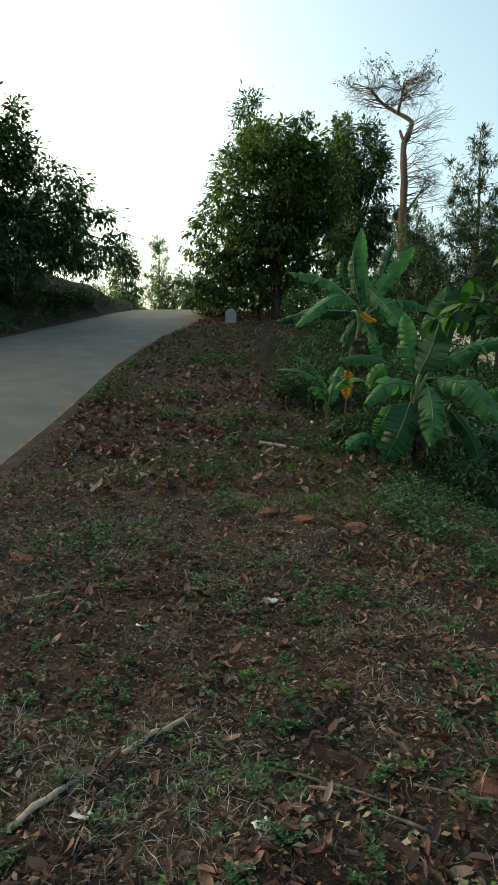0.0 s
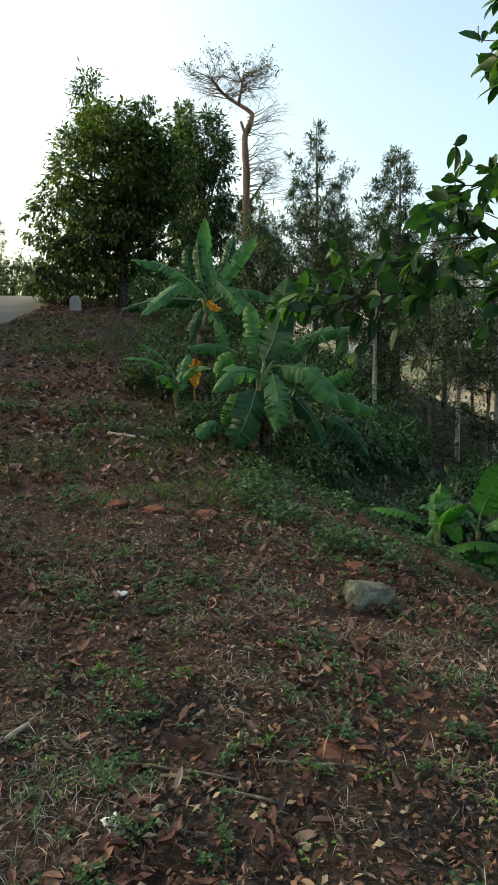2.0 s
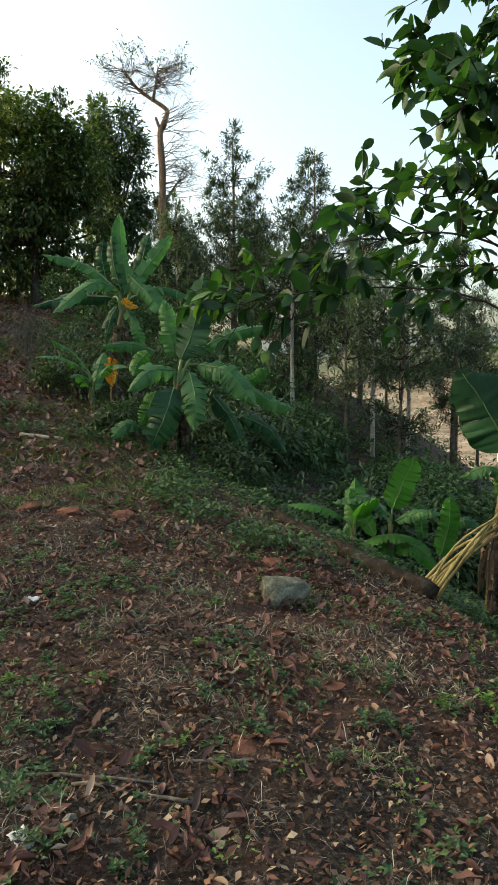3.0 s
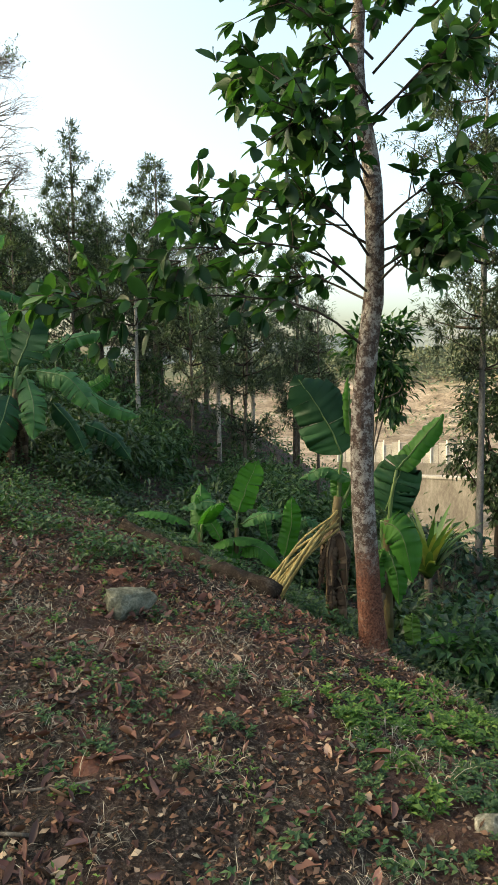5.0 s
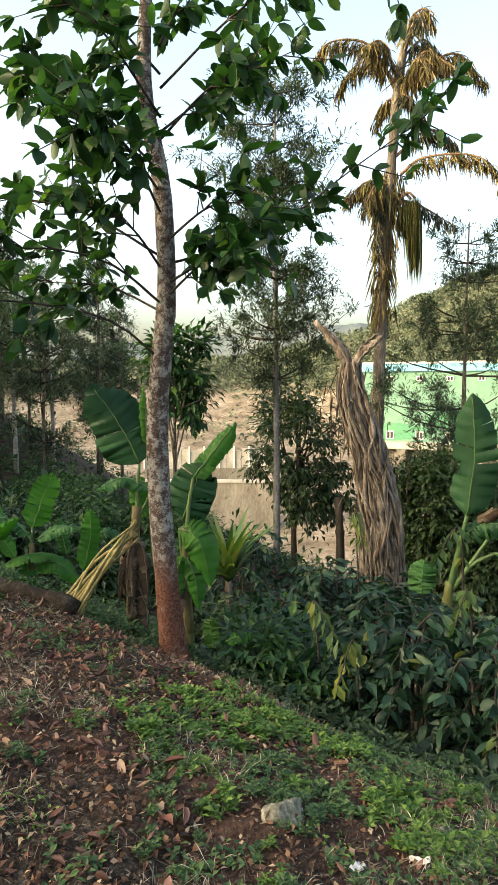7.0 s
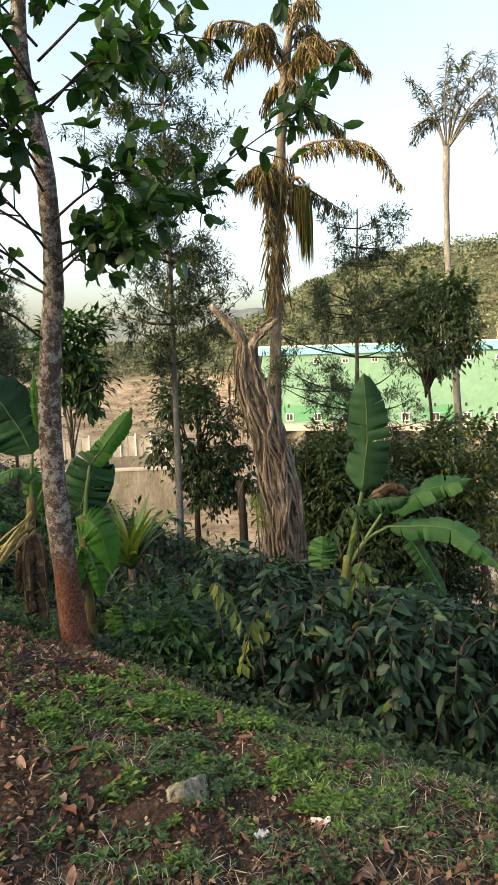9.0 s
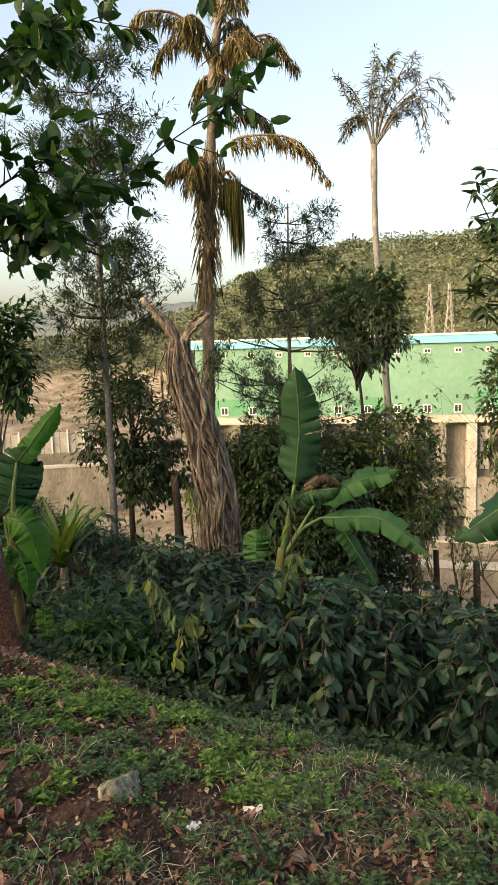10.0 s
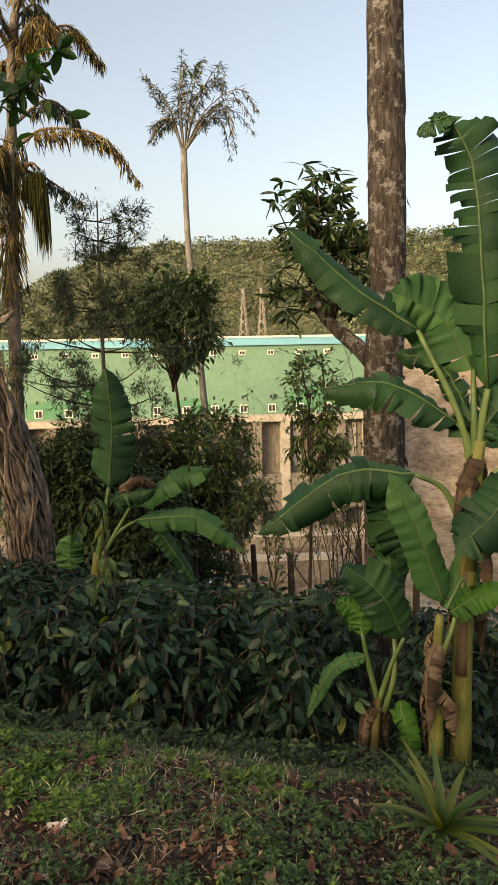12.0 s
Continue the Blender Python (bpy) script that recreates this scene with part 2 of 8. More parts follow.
M = {
    "earth": ground_mat(),
    "asphalt": rough_mat("asphalt", [(0.3, (0.062, 0.058, 0.052)), (0.5, (0.098, 0.092, 0.082)), (0.7, (0.15, 0.14, 0.12))], 1.2, 120, 0.8, 0.35, 0.5, 0.006),
    "verge": rough_mat("road_edge_sand", [(0.3, (0.10, 0.07, 0.05)), (0.5, (0.17, 0.125, 0.095)), (0.7, (0.27, 0.22, 0.18))], 4, 70, 0.95, 0.1, 0.7, 0.01),
    "bark": rough_mat("grey_bark", [(0.3, (0.03, 0.026, 0.022)), (0.5, (0.10, 0.085, 0.07)), (0.66, (0.24, 0.215, 0.18))], 9, 45, 0.9, 0.15, 1.0, 0.02, (1, 1, 0.35)),
    "bark_dark": rough_mat("dark_bark", [(0.3, (0.018, 0.015, 0.012)), (0.55, (0.055, 0.045, 0.036)), (0.75, (0.13, 0.115, 0.095))], 8, 50, 0.92, 0.15, 1.0, 0.02, (1, 1, 0.35)),
    "bark_pale": rough_mat("pale_bark", [(0.35, (0.10, 0.09, 0.08)), (0.5, (0.32, 0.30, 0.27)), (0.65, (0.55, 0.53, 0.49))], 6, 30, 0.85, 0.2, 0.6, 0.01, (1, 1, 0.6)),
    "bark_grey": rough_mat("grey_palm_bark", [(0.3, (0.06, 0.057, 0.055)), (0.5, (0.13, 0.126, 0.122)), (0.68, (0.26, 0.255, 0.245))], 5, 30, 0.9, 0.15, 0.7, 0.01, (1, 1, 0.5)),
    "bark_warm": rough_mat("weathered_wood", [(0.3, (0.06, 0.038, 0.026)), (0.5, (0.155, 0.105, 0.075)), (0.7, (0.29, 0.22, 0.165))], 5, 40, 0.9, 0.15, 0.8, 0.012, (1, 1, 0.25)),
    "root": rough_mat("fibrous_root", [(0.34, (0.03, 0.023, 0.019)), (0.5, (0.15, 0.122, 0.102)), (0.66, (0.34, 0.295, 0.25))], 9, 40, 0.92, 0.1, 1.0, 0.015, (1, 1, 0.15)),
    "rock_old": rough_mat("lichened_rock", [(0.34, (0.035, 0.036, 0.026)), (0.5, (0.105, 0.108, 0.08)), (0.66, (0.24, 0.24, 0.195))], 11, 65, 0.92, 0.15, 1.0, 0.014),
    "l_redleaf": leaf_mat("red_brown_leaf", [(0.0, (0.04, 0.018, 0.015)), (0.4, (0.09, 0.036, 0.03)), (0.75, (0.15, 0.066, 0.052)), (0.94, (0.2, 0.1, 0.07)), (1.0, (0.26, 0.19, 0.13))], 0.6, 0.25, 0.05),
    "rock": rough_mat("grey_rock", [(0.36, (0.05, 0.048, 0.034)), (0.5, (0.16, 0.155, 0.12)), (0.62, (0.36, 0.345, 0.29))], 13, 70, 0.9, 0.2, 0.9, 0.012),
    "clod": rough_mat("red_clay", [(0.3, (0.065, 0.028, 0.019)), (0.5, (0.125, 0.055, 0.037)), (0.7, (0.20, 0.10, 0.07))], 12, 70, 0.97, 0.1, 0.9, 0.012),
    "rotten": rough_mat("rotten_bark", [(0.32, (0.010, 0.008, 0.006)), (0.52, (0.034, 0.026, 0.02)), (0.7, (0.1, 0.085, 0.068))], 11, 60, 0.95, 0.1, 1.0, 0.03, (1, 1, 1)),
    "stick": rough_mat("dry_stick", [(0.3, (0.20, 0.15, 0.11)), (0.5, (0.36, 0.29, 0.22)), (0.7, (0.52, 0.45, 0.36))], 20, 90, 0.9, 0.1, 0.6, 0.004, (1, 1, 0.2)),
    "paper": rough_mat("dull_white_paper", [(0.3, (0.45, 0.44, 0.43)), (0.6, (0.62, 0.61, 0.60))], 20, 90, 0.8, 0.2, 0.4, 0.003),
    "concrete": rough_mat("stained_concrete", [(0.3, (0.065, 0.058, 0.05)), (0.5, (0.15, 0.137, 0.12)), (0.7, (0.26, 0.244, 0.222))], 0.35, 3.0, 0.9, 0.2, 0.4, 0.03, (1, 1, 0.35)),
    "concrete_pale": rough_mat("pale_concrete", [(0.3, (0.18, 0.168, 0.15)), (0.5, (0.29, 0.275, 0.25)), (0.7, (0.40, 0.385, 0.36))], 0.5, 4.0, 0.9, 0.2, 0.3, 0.02),
    "straw_stalk": rough_mat("straw_coloured_stalk", [(0.3, (0.12, 0.09, 0.04)), (0.5, (0.27, 0.22, 0.09)), (0.7, (0.42, 0.36, 0.17))], 8, 50, 0.7, 0.2, 0.4, 0.004, (1, 1, 0.2)),
    "faded": rough_mat("faded_paint", [(0.3, (0.18, 0.18, 0.18)), (0.6, (0.32, 0.32, 0.31))], 12, 60, 0.9, 0.1, 0.2, 0.002),
    "white": rough_mat("whitewash", [(0.3, (0.38, 0.38, 0.36)), (0.6, (0.62, 0.62, 0.60))], 6, 40, 0.8, 0.2, 0.3, 0.004),
    # window panes, and the painted shade inside the building's openings and holes
    "glass_shade": rough_mat("dark_pane_and_shade", [(0.3, (0.02, 0.022, 0.024)), (0.6, (0.05, 0.052, 0.055))], 1, 4, 0.15, 0.5, 0.0, 0.001),
    "steel": rough_mat("galvanised_steel", [(0.3, (0.193, 0.182, 0.171)), (0.6, (0.275, 0.264, 0.253))], 1, 4, 0.6, 0.4, 0.1, 0.001),
    "green_wall": rough_mat("green_sheet_cladding", [(0.36, (0.082, 0.172, 0.132)), (0.5, (0.097, 0.196, 0.15)), (0.62, (0.118, 0.23, 0.177))], 0.05, 1.2, 0.6, 0.3, 0.1, 0.01),
    "teal_wall": rough_mat("fresh_teal_paint", [(0.36, (0.045, 0.165, 0.10)), (0.6, (0.07, 0.20, 0.115))], 0.2, 2.0, 0.55, 0.3, 0.1, 0.01),
    "blue_wall": rough_mat("blue_roof_band", [(0.36, (0.10, 0.28, 0.40)), (0.6, (0.13, 0.34, 0.46))], 0.1, 1.5, 0.5, 0.3, 0.1, 0.01),
    "blue_sheet": rough_mat("blue_tarpaulin", [(0.36, (0.10, 0.25, 0.5)), (0.6, (0.3, 0.45, 0.65))], 1, 5, 0.5, 0.3, 0.3, 0.01),
    "l_mango": leaf_mat("mango_leaf", [(0.0, (0.022, 0.042, 0.015)), (0.5, (0.045, 0.078, 0.024)), (0.9, (0.09, 0.125, 0.036)), (1.0, (0.15, 0.16, 0.05))]),
    "l_dark": leaf_mat("dark_leaf", [(0.0, (0.02, 0.0425, 0.02)), (0.6, (0.04, 0.0725, 0.03)), (1.0, (0.075, 0.115, 0.0438))]),
    "l_feather": leaf_mat("feathery_leaf", [(0.0, (0.05, 0.074, 0.054)), (0.5, (0.095, 0.128, 0.09)), (1.0, (0.16, 0.19, 0.125))], 0.6, 0.3, 0.3),
    "l_oak": leaf_mat("silver_oak_leaf", [(0.0, (0.02, 0.034, 0.025)), (0.5, (0.04, 0.062, 0.044)), (1.0, (0.085, 0.11, 0.07))], 0.6, 0.3, 0.3),
    "l_sparse": leaf_mat("yellowing_leaf", [(0.0, (0.03, 0.05, 0.02)), (0.6, (0.07, 0.09, 0.03)), (1.0, (0.20, 0.17, 0.05))], 0.6, 0.3, 0.3),
    "l_big": leaf_mat("broad_green_leaf", [(0.0, (0.013, 0.042, 0.016)), (0.5, (0.024, 0.068, 0.024)), (0.88, (0.045, 0.108, 0.034)), (1.0, (0.1, 0.18, 0.042))], 0.45, 0.32, 0.4),
    "l_coffee": leaf_mat("coffee_leaf", [(0.0, (0.007, 0.022, 0.014)), (0.5, (0.014, 0.042, 0.026)), (0.9, (0.032, 0.08, 0.048)), (0.985, (0.05, 0.10, 0.04)), (1.0, (0.2, 0.2, 0.04))], 0.48, 0.32, 0.2),
    "l_yellow": leaf_mat("yellow_green_leaf", [(0.0, (0.04, 0.09, 0.03)), (0.6, (0.075, 0.13, 0.035)), (1.0, (0.17, 0.18, 0.04))], 0.45, 0.4, 0.35),
    "l_weed": leaf_mat("weed_leaf", [(0.0, (0.04, 0.095, 0.02)), (0.6, (0.085, 0.17, 0.035)), (1.0, (0.17, 0.25, 0.06))], 0.55, 0.3, 0.3),
    "l_weed_dark": leaf_mat("dull_weed_leaf", [(0.0, (0.022, 0.055, 0.022)), (0.6, (0.045, 0.098, 0.036)), (1.0, (0.095, 0.15, 0.05))], 0.55, 0.35, 0.25),
    "l_banana": leaf_mat("banana_leaf", [(0.0, (0.034, 0.108, 0.04)), (0.6, (0.054, 0.152, 0.058)), (1.0, (0.09, 0.205, 0.078))], 0.55, 0.24, 0.35, 4.0, True),
    "l_banana_deep": leaf_mat("dark_banana_leaf", [(0.0, (0.010, 0.042, 0.02)), (0.6, (0.017, 0.062, 0.027)), (1.0, (0.03, 0.09, 0.036))], 0.55, 0.22, 0.12, 4.0, True),
    "stem_pale": rough_mat("pale_banana_stem", [(0.3, (0.05, 0.04, 0.02)), (0.5, (0.12, 0.13, 0.04)), (0.7, (0.22, 0.25, 0.07))], 6, 30, 0.55, 0.3, 0.4, 0.006, (1, 1, 0.2)),
    "l_banana_young": leaf_mat("young_banana_leaf", [(0.0, (0.0324, 0.122, 0.0216)), (1.0, (0.0612, 0.187, 0.036))], 0.55, 0.28, 0.45, 4.0, True),
    "l_banana_dry": leaf_mat("dry_banana_leaf", [(0.0, (0.04, 0.029, 0.023)), (0.5, (0.085, 0.062, 0.048)), (1.0, (0.18, 0.138, 0.105))], 0.9, 0.1, 0.08),
    "l_banana_gold": leaf_mat("withered_gold_leaf", [(0.0, (0.50, 0.22, 0.03)), (1.0, (0.62, 0.33, 0.06))], 0.8, 0.1, 0.3),
    "rib": leaf_mat("pale_leaf_rib", [(0.0, (0.07, 0.13, 0.045)), (1.0, (0.13, 0.20, 0.075))], 0.45, 0.4, 0.1),
    "stem": rough_mat("banana_stem", [(0.3, (0.05, 0.032, 0.018)), (0.52, (0.10, 0.08, 0.035)), (0.72, (0.17, 0.20, 0.06))], 6, 30, 0.6, 0.3, 0.4, 0.006, (1, 1, 0.2)),
    "l_frond": leaf_mat("withered_palm_leaflet", [(0.0, (0.03, 0.024, 0.018)), (0.4, (0.10, 0.074, 0.036)), (0.8, (0.22, 0.165, 0.07)), (1.0, (0.19, 0.18, 0.075))], 0.7, 0.2, 0.2),
    "l_frond_dark": leaf_mat("dark_palm_leaflet", [(0.0, (0.02, 0.025, 0.02)), (0.6, (0.05, 0.055, 0.04)), (1.0, (0.16, 0.15, 0.10))], 0.7, 0.2, 0.15),
    "catkin": leaf_mat("palm_flower_strand", [(0.0, (0.045, 0.04, 0.016)), (0.7, (0.09, 0.085, 0.028)), (1.0, (0.12, 0.16, 0.035))], 0.7, 0.2, 0.15),
    "l_litter": leaf_mat("fallen_leaf", [(0.0, (0.036, 0.02, 0.017)), (0.35, (0.1, 0.047, 0.04)), (0.65, (0.165, 0.08, 0.068)), (0.9, (0.24, 0.12, 0.1)), (1.0, (0.3, 0.23, 0.185))], 0.6, 0.35, 0.1, 26.0),
    "l_crumb": leaf_mat("litter_crumb", [(0.0, (0.036, 0.024, 0.018)), (0.5, (0.108, 0.06, 0.0432)), (0.8, (0.204, 0.12, 0.084)), (1.0, (0.36, 0.288, 0.216))], 0.9, 0.1, 0.0, 14.0),
    "l_straw": leaf_mat("dry_grass", [(0.0, (0.0402, 0.0298, 0.0229)), (0.5, (0.127, 0.101, 0.0803)), (0.85, (0.287, 0.241, 0.196)), (1.0, (0.459, 0.413, 0.344))], 0.9, 0.1, 0.1),
    "l_thatch": leaf_mat("withered_grass", [(0.0, (0.08, 0.066, 0.053)), (0.5, (0.24, 0.205, 0.17)), (1.0, (0.5, 0.46, 0.4))], 0.9, 0.1, 0.1),
    "l_grass": leaf_mat("grass_blade", [(0.0, (0.035, 0.075, 0.022)), (0.6, (0.075, 0.13, 0.036)), (1.0, (0.18, 0.2, 0.075))], 0.6, 0.3, 0.3),
    # paler than the nearer leaves: distance haze put into the colour
    "l_hill": leaf_mat("hazed_hill_wood", [(0.0, (0.0775, 0.105, 0.0775)), (0.5, (0.109, 0.139, 0.101)), (0.85, (0.13, 0.15, 0.105)), (1.0, (0.16, 0.158, 0.106))], 0.8, 0.1, 0.0, 0.05),
    "l_agave": leaf_mat("sword_leaf", [(0.0, (0.04, 0.10, 0.03)), (0.6, (0.09, 0.17, 0.05)), (1.0, (0.26, 0.26, 0.07))], 0.45, 0.4, 0.25),
}


# ---- mesh helpers ----
rng = np.random.default_rng(7)


def unit(v):
    v = np.asarray(v, float)
    return v / np.maximum(np.linalg.norm(v, axis=-1, keepdims=True), 1e-9)


def np_mesh(name, verts, faces, material, smooth=False):
    me = bpy.data.meshes.new(name)
    me.from_pydata(np.asarray(verts).tolist(), [], faces if isinstance(faces, list) else faces.tolist())
    me.materials.append(material)
    if smooth:
        me.polygons.foreach_set("use_smooth", [True] * len(me.polygons))
    me.update()
    return me


def part(name, mesh, parent, label="", at=None):
    ob = new(name, mesh)
    if name in JOINED:
        ob["kind"] = "stuff"
    if at is not None:
        ob.location = at
    ob.parent = parent
    if label:
        ob["label"] = label
    return ob


JOINED = ("limbs", "twigs", "branches", "stems", "crown", "foliage", "leaflets", "dead_sheaths", "bark_strips", "bark_flakes", "last_leaves", "flower_strands", "leaves", "young_leaves")


def thing(name, at, label, category, group="", kind=""):
    ob = new(name)
    ob.location = at
    return tagged(ob, label, category, group, kind)


def leaf_cloud(name, P, D, L, W, material, fold=0.25, droop=0.25, up=None):
    """One mesh of many folded, bent leaves: base P, way D, length L, width W."""
    P, D = np.asarray(P, float), unit(D)
    n = len(P)
    L, W = np.broadcast_to(L, n)[:, None], np.broadcast_to(W, n)[:, None]
    ref = np.tile([0, 0, 1.0], (n, 1)) if up is None else unit(up)
    ref = ref + rng.normal(0, 0.25, (n, 3))
    S = unit(np.cross(D, ref))
    N = unit(np.cross(S, D))
    mid = P + D * L * 0.5
    V = np.stack([P, mid - S * W / 2 + N * W * fold * 0.5, mid - N * L * 0.03, mid + S * W / 2 + N * W * fold * 0.5, P + D * L - N * L * droop], 1).reshape(-1, 3)
    o = np.arange(n)[:, None] * 5
    F = np.concatenate([o + [0, 2, 1], o + [0, 3, 2], o + [1, 2, 4], o + [2, 3, 4]])
    return np_mesh(name, V, F, material)


def sliver_cloud(name, P, D, L, W, material):
    """Fine blades of two triangles, lying or leaning."""
    P, D = np.asarray(P, float), unit(D)
    n = len(P)
    S = unit(np.cross(D, np.array([0, 0, 1.0]) + rng.normal(0, 0.5, (n, 3))))
    L, W = np.asarray(L)[:, None], np.asarray(W)[:, None]
    m = P + D * L * 0.55 + np.abs(rng.normal(0, 0.12, (n, 1))) * L * [0, 0, 1.0]
    V = np.stack([P, m - S * W / 2, m + S * W / 2, P + D * L], 1).reshape(-1, 3)
    o = np.arange(n)[:, None] * 4
    return np_mesh(name, V, np.concatenate([o + [0, 2, 1], o + [1, 2, 3]]), material)


def oval_cloud(name, P, D, L, W, material, fold=0.25, droop=0.25, wild=0.3):
    """As leaf_cloud, with rounder leaves."""
    P, D = np.asarray(P, float), unit(D)
    n = len(P)
    L, W = np.broadcast_to(L, n)[:, None], np.broadcast_to(W, n)[:, None]
    S = unit(np.cross(D, np.array([0, 0, 1.0]) + rng.normal(0, wild, (n, 3))))
    N = unit(np.cross(S, D))
    dr = droop * rng.uniform(0.3, 1.6, (n, 1))
    fold = np.broadcast_to(fold, n)[:, None]
    rows = [P]
    for u, w in ((0.14, 0.66), (0.44, 1.0), (0.78, 0.74)):
        c = P + D * L * u - N * L * dr * u * u
        rows += [c - S * W * w / 2 + N * W * fold * w * 0.5, c, c + S * W * w / 2 + N * W * fold * w * 0.5]
    rows.append(P + D * L - N * L * dr)
    V = np.stack(rows, 1).reshape(-1, 3)
    o = np.arange(n)[:, None] * 11
    F = np.concatenate([o + [0, 2, 1], o + [0, 3, 2], o + [7, 8, 10], o + [8, 9, 10]])
    Q = np.concatenate([o + [1, 2, 5, 4], o + [2, 3, 6, 5], o + [4, 5, 8, 7], o + [5, 6, 9, 8]])
    return np_mesh(name, V, F.tolist() + Q.tolist(), material, True)


def tube(pts, radii, sides=8, rough=0.0, close=True):
    """Vertices and faces of a round limb along pts."""
    pts, radii = np.asarray(pts, float), np.broadcast_to(radii, len(pts)).astype(float)
    tan = unit(np.gradient(pts, axis=0))
    ref = np.array([1.0, 0, 0]) if abs(tan[0][0]) < 0.8 else np.array([0, 1.0, 0])
    V = []
    for p, t, r in zip(pts, tan, radii):
        s = unit(ref - t * np.dot(ref, t))
        ref = s
        q = np.cross(t, s)
        an = np.linspace(0, 2 * math.pi, sides, endpoint=False)
        rr = r * (1 + rough * rng.uniform(-1, 1, sides))
        V.append(p + (np.cos(an) * rr)[:, None] * s + (np.sin(an) * rr)[:, None] * q)
    V = np.concatenate(V)
    F = []
    for i in range(len(pts) - 1):
        for j in range(sides):
            k = (j + 1) % sides
            F.append([i * sides + j, i * sides + k, (i + 1) * sides + k, (i + 1) * sides + j])
    if close:
        F.append(list(range(sides))[::-1])
        F.append([(len(pts) - 1) * sides + j for j in range(sides)])
    return V, F


def tubes(name, limbs, material, sides=6, rough=0.0):
    """One mesh of several limbs (points, radii)."""
    V, F, o = [], [], 0
    for pts, radii in limbs:
        v, f = tube(pts, radii, sides, rough)
        V.append(v)
        F += [[i + o for i in q] for q in f]
        o += len(v)
    return np_mesh(name, np.concatenate(V), F, material, True)


def curve_pts(ctrl, n=10):
    """A smooth line through the control points."""
    ctrl = np.asarray(ctrl, float)
    c = np.vstack([2 * ctrl[0] - ctrl[1], ctrl, 2 * ctrl[-1] - ctrl[-2]])
    out = []
    m = len(ctrl) - 1
    for s in np.linspace(0, m - 1e-6, n):
        i, f = int(s), s - int(s)
        p0, p1, p2, p3 = c[i], c[i + 1], c[i + 2], c[i + 3]
        out.append(0.5 * (2 * p1 + (p2 - p0) * f + (2 * p0 - 5 * p1 + 4 * p2 - p3) * f * f + (3 * p1 - p0 - 3 * p2 + p3) * f ** 3))
    return np.array(out)


def box_mesh(name, x0, x1, y0, y1, z0, z1, material, bevel=0.0):
    bm = bmesh.new()
    bmesh.ops.create_cube(bm, size=1)
    bmesh.ops.scale(bm, vec=(x1 - x0, y1 - y0, z1 - z0), verts=bm.verts)
    bmesh.ops.translate(bm, vec=((x0 + x1) / 2, (y0 + y1) / 2, (z0 + z1) / 2), verts=bm.verts)
    if bevel:
        bmesh.ops.bevel(bm, geom=bm.edges[:], offset=bevel, segments=2, affect="EDGES")
    me = bpy.data.meshes.new(name)
    bm.to_mesh(me)
    bm.free()
    me.materials.append(material)
    return me


# ---- the lie of the land ----
def table(x, xs, ys):
    return np.interp(x, xs, ys)


def road_mid(y):
    return table(y, (-40, 0, 8, 15.5, 21, 25.5, 30, 36, 45, 60), (-4.6, -5.3, -5.55, -5.55, -4.95, -4.15, -3.3, -1.0, 5.0, 16.0))


def road_half(y):
    return table(y, (0, 16, 25, 30), (2.55, 2.5, 2.25, 2.15))


def shoulder(y):
    return table(y, (-40, -10, 0, 2, 4, 6, 8, 11.5, 15.5, 20, 25, 30, 32, 35, 42, 60, 120), (-4.0, -1.0, 0.0, 0.06, 0.14, 0.27, 0.44, 1.05, 1.85, 2.75, 3.7, 4.62, 4.8, 4.7, 3.6, 0.5, -6.0))


def fall(u):
    return table(u, (-2, 1, 2, 3.1, 4, 5, 8, 12, 25, 50, 62, 70), (0.0, -0.02, -0.15, -0.47, -1.1, -1.65, -3.1, -4.3, -10.0, -20.5, -24.4, -25.0))


def land(x, y):
    """Height of the ground, with broad forms only."""
    x, y = np.asarray(x, float), np.asarray(y, float)
    s = table(y, (0, 5, 8, 12, 17, 26, 32, 60), (0.0, 0.0, -0.6, -0.6, 0.0, 2.6, 3.2, 4.0))
    gentle = table(y, (0, 5, 9, 14, 30), (1.0, 1.0, 0.72, 0.85, 0.8))
    u = x - s
    f = fall(u)
    f = np.where(u < 20, f * (gentle + (1 - gentle) * np.clip((u - 12) / 8, 0, 1)), f)
    z = shoulder(y) * np.clip(1.15 - np.maximum(x, 0) / 60, 0, 1).clip(0, 1) + f
    z = np.maximum(z, -25.0)
    # the bank on the far side of the road
    d = road_mid(y) - road_half(y) - x
    cap = table(y, (0, 19, 26, 33, 60), (10.0, 9.0, 4.5, 0.8, 0.5))
    bank = np.where(d > 0.6, np.minimum((d - 0.6) * 0.62, cap * (1 + 0.01 * d)), 0)
    z = z + np.where(d > 0, bank, 0)
    # hills beyond the valley
    r = np.hypot(x, y)
    az = np.degrees(np.arctan2(x, y))
    ridge = table(az, (-180, -60, 0, 30, 43, 52, 58, 62, 66, 70, 80, 90, 110, 140, 180), (30, 20, 10, 8, 8, 14, 26, 40, 54, 60, 64, 66, 58, 40, 30))
    k = np.clip((r - 215) / 205, 0, 1)
    k = k * k * (3 - 2 * k)
    z = z + (ridge - z) * k
    # the cut slope of the building site
    q = np.clip((r - 112) / 50, 0, 1) * np.clip((az - 82) / 5, 0, 1) * np.clip((112 - az) / 8, 0, 1)
    cut = -25 + 27 * q + 1.6 * np.sin(q * 24 + x * 0.05) + 0.7 * np.sin(q * 61 + y * 0.1) + 1.0 * np.sin(y * 0.35 + q * 9)
    return np.where((q > 0) & (r < 230), np.maximum(z, cut), z)


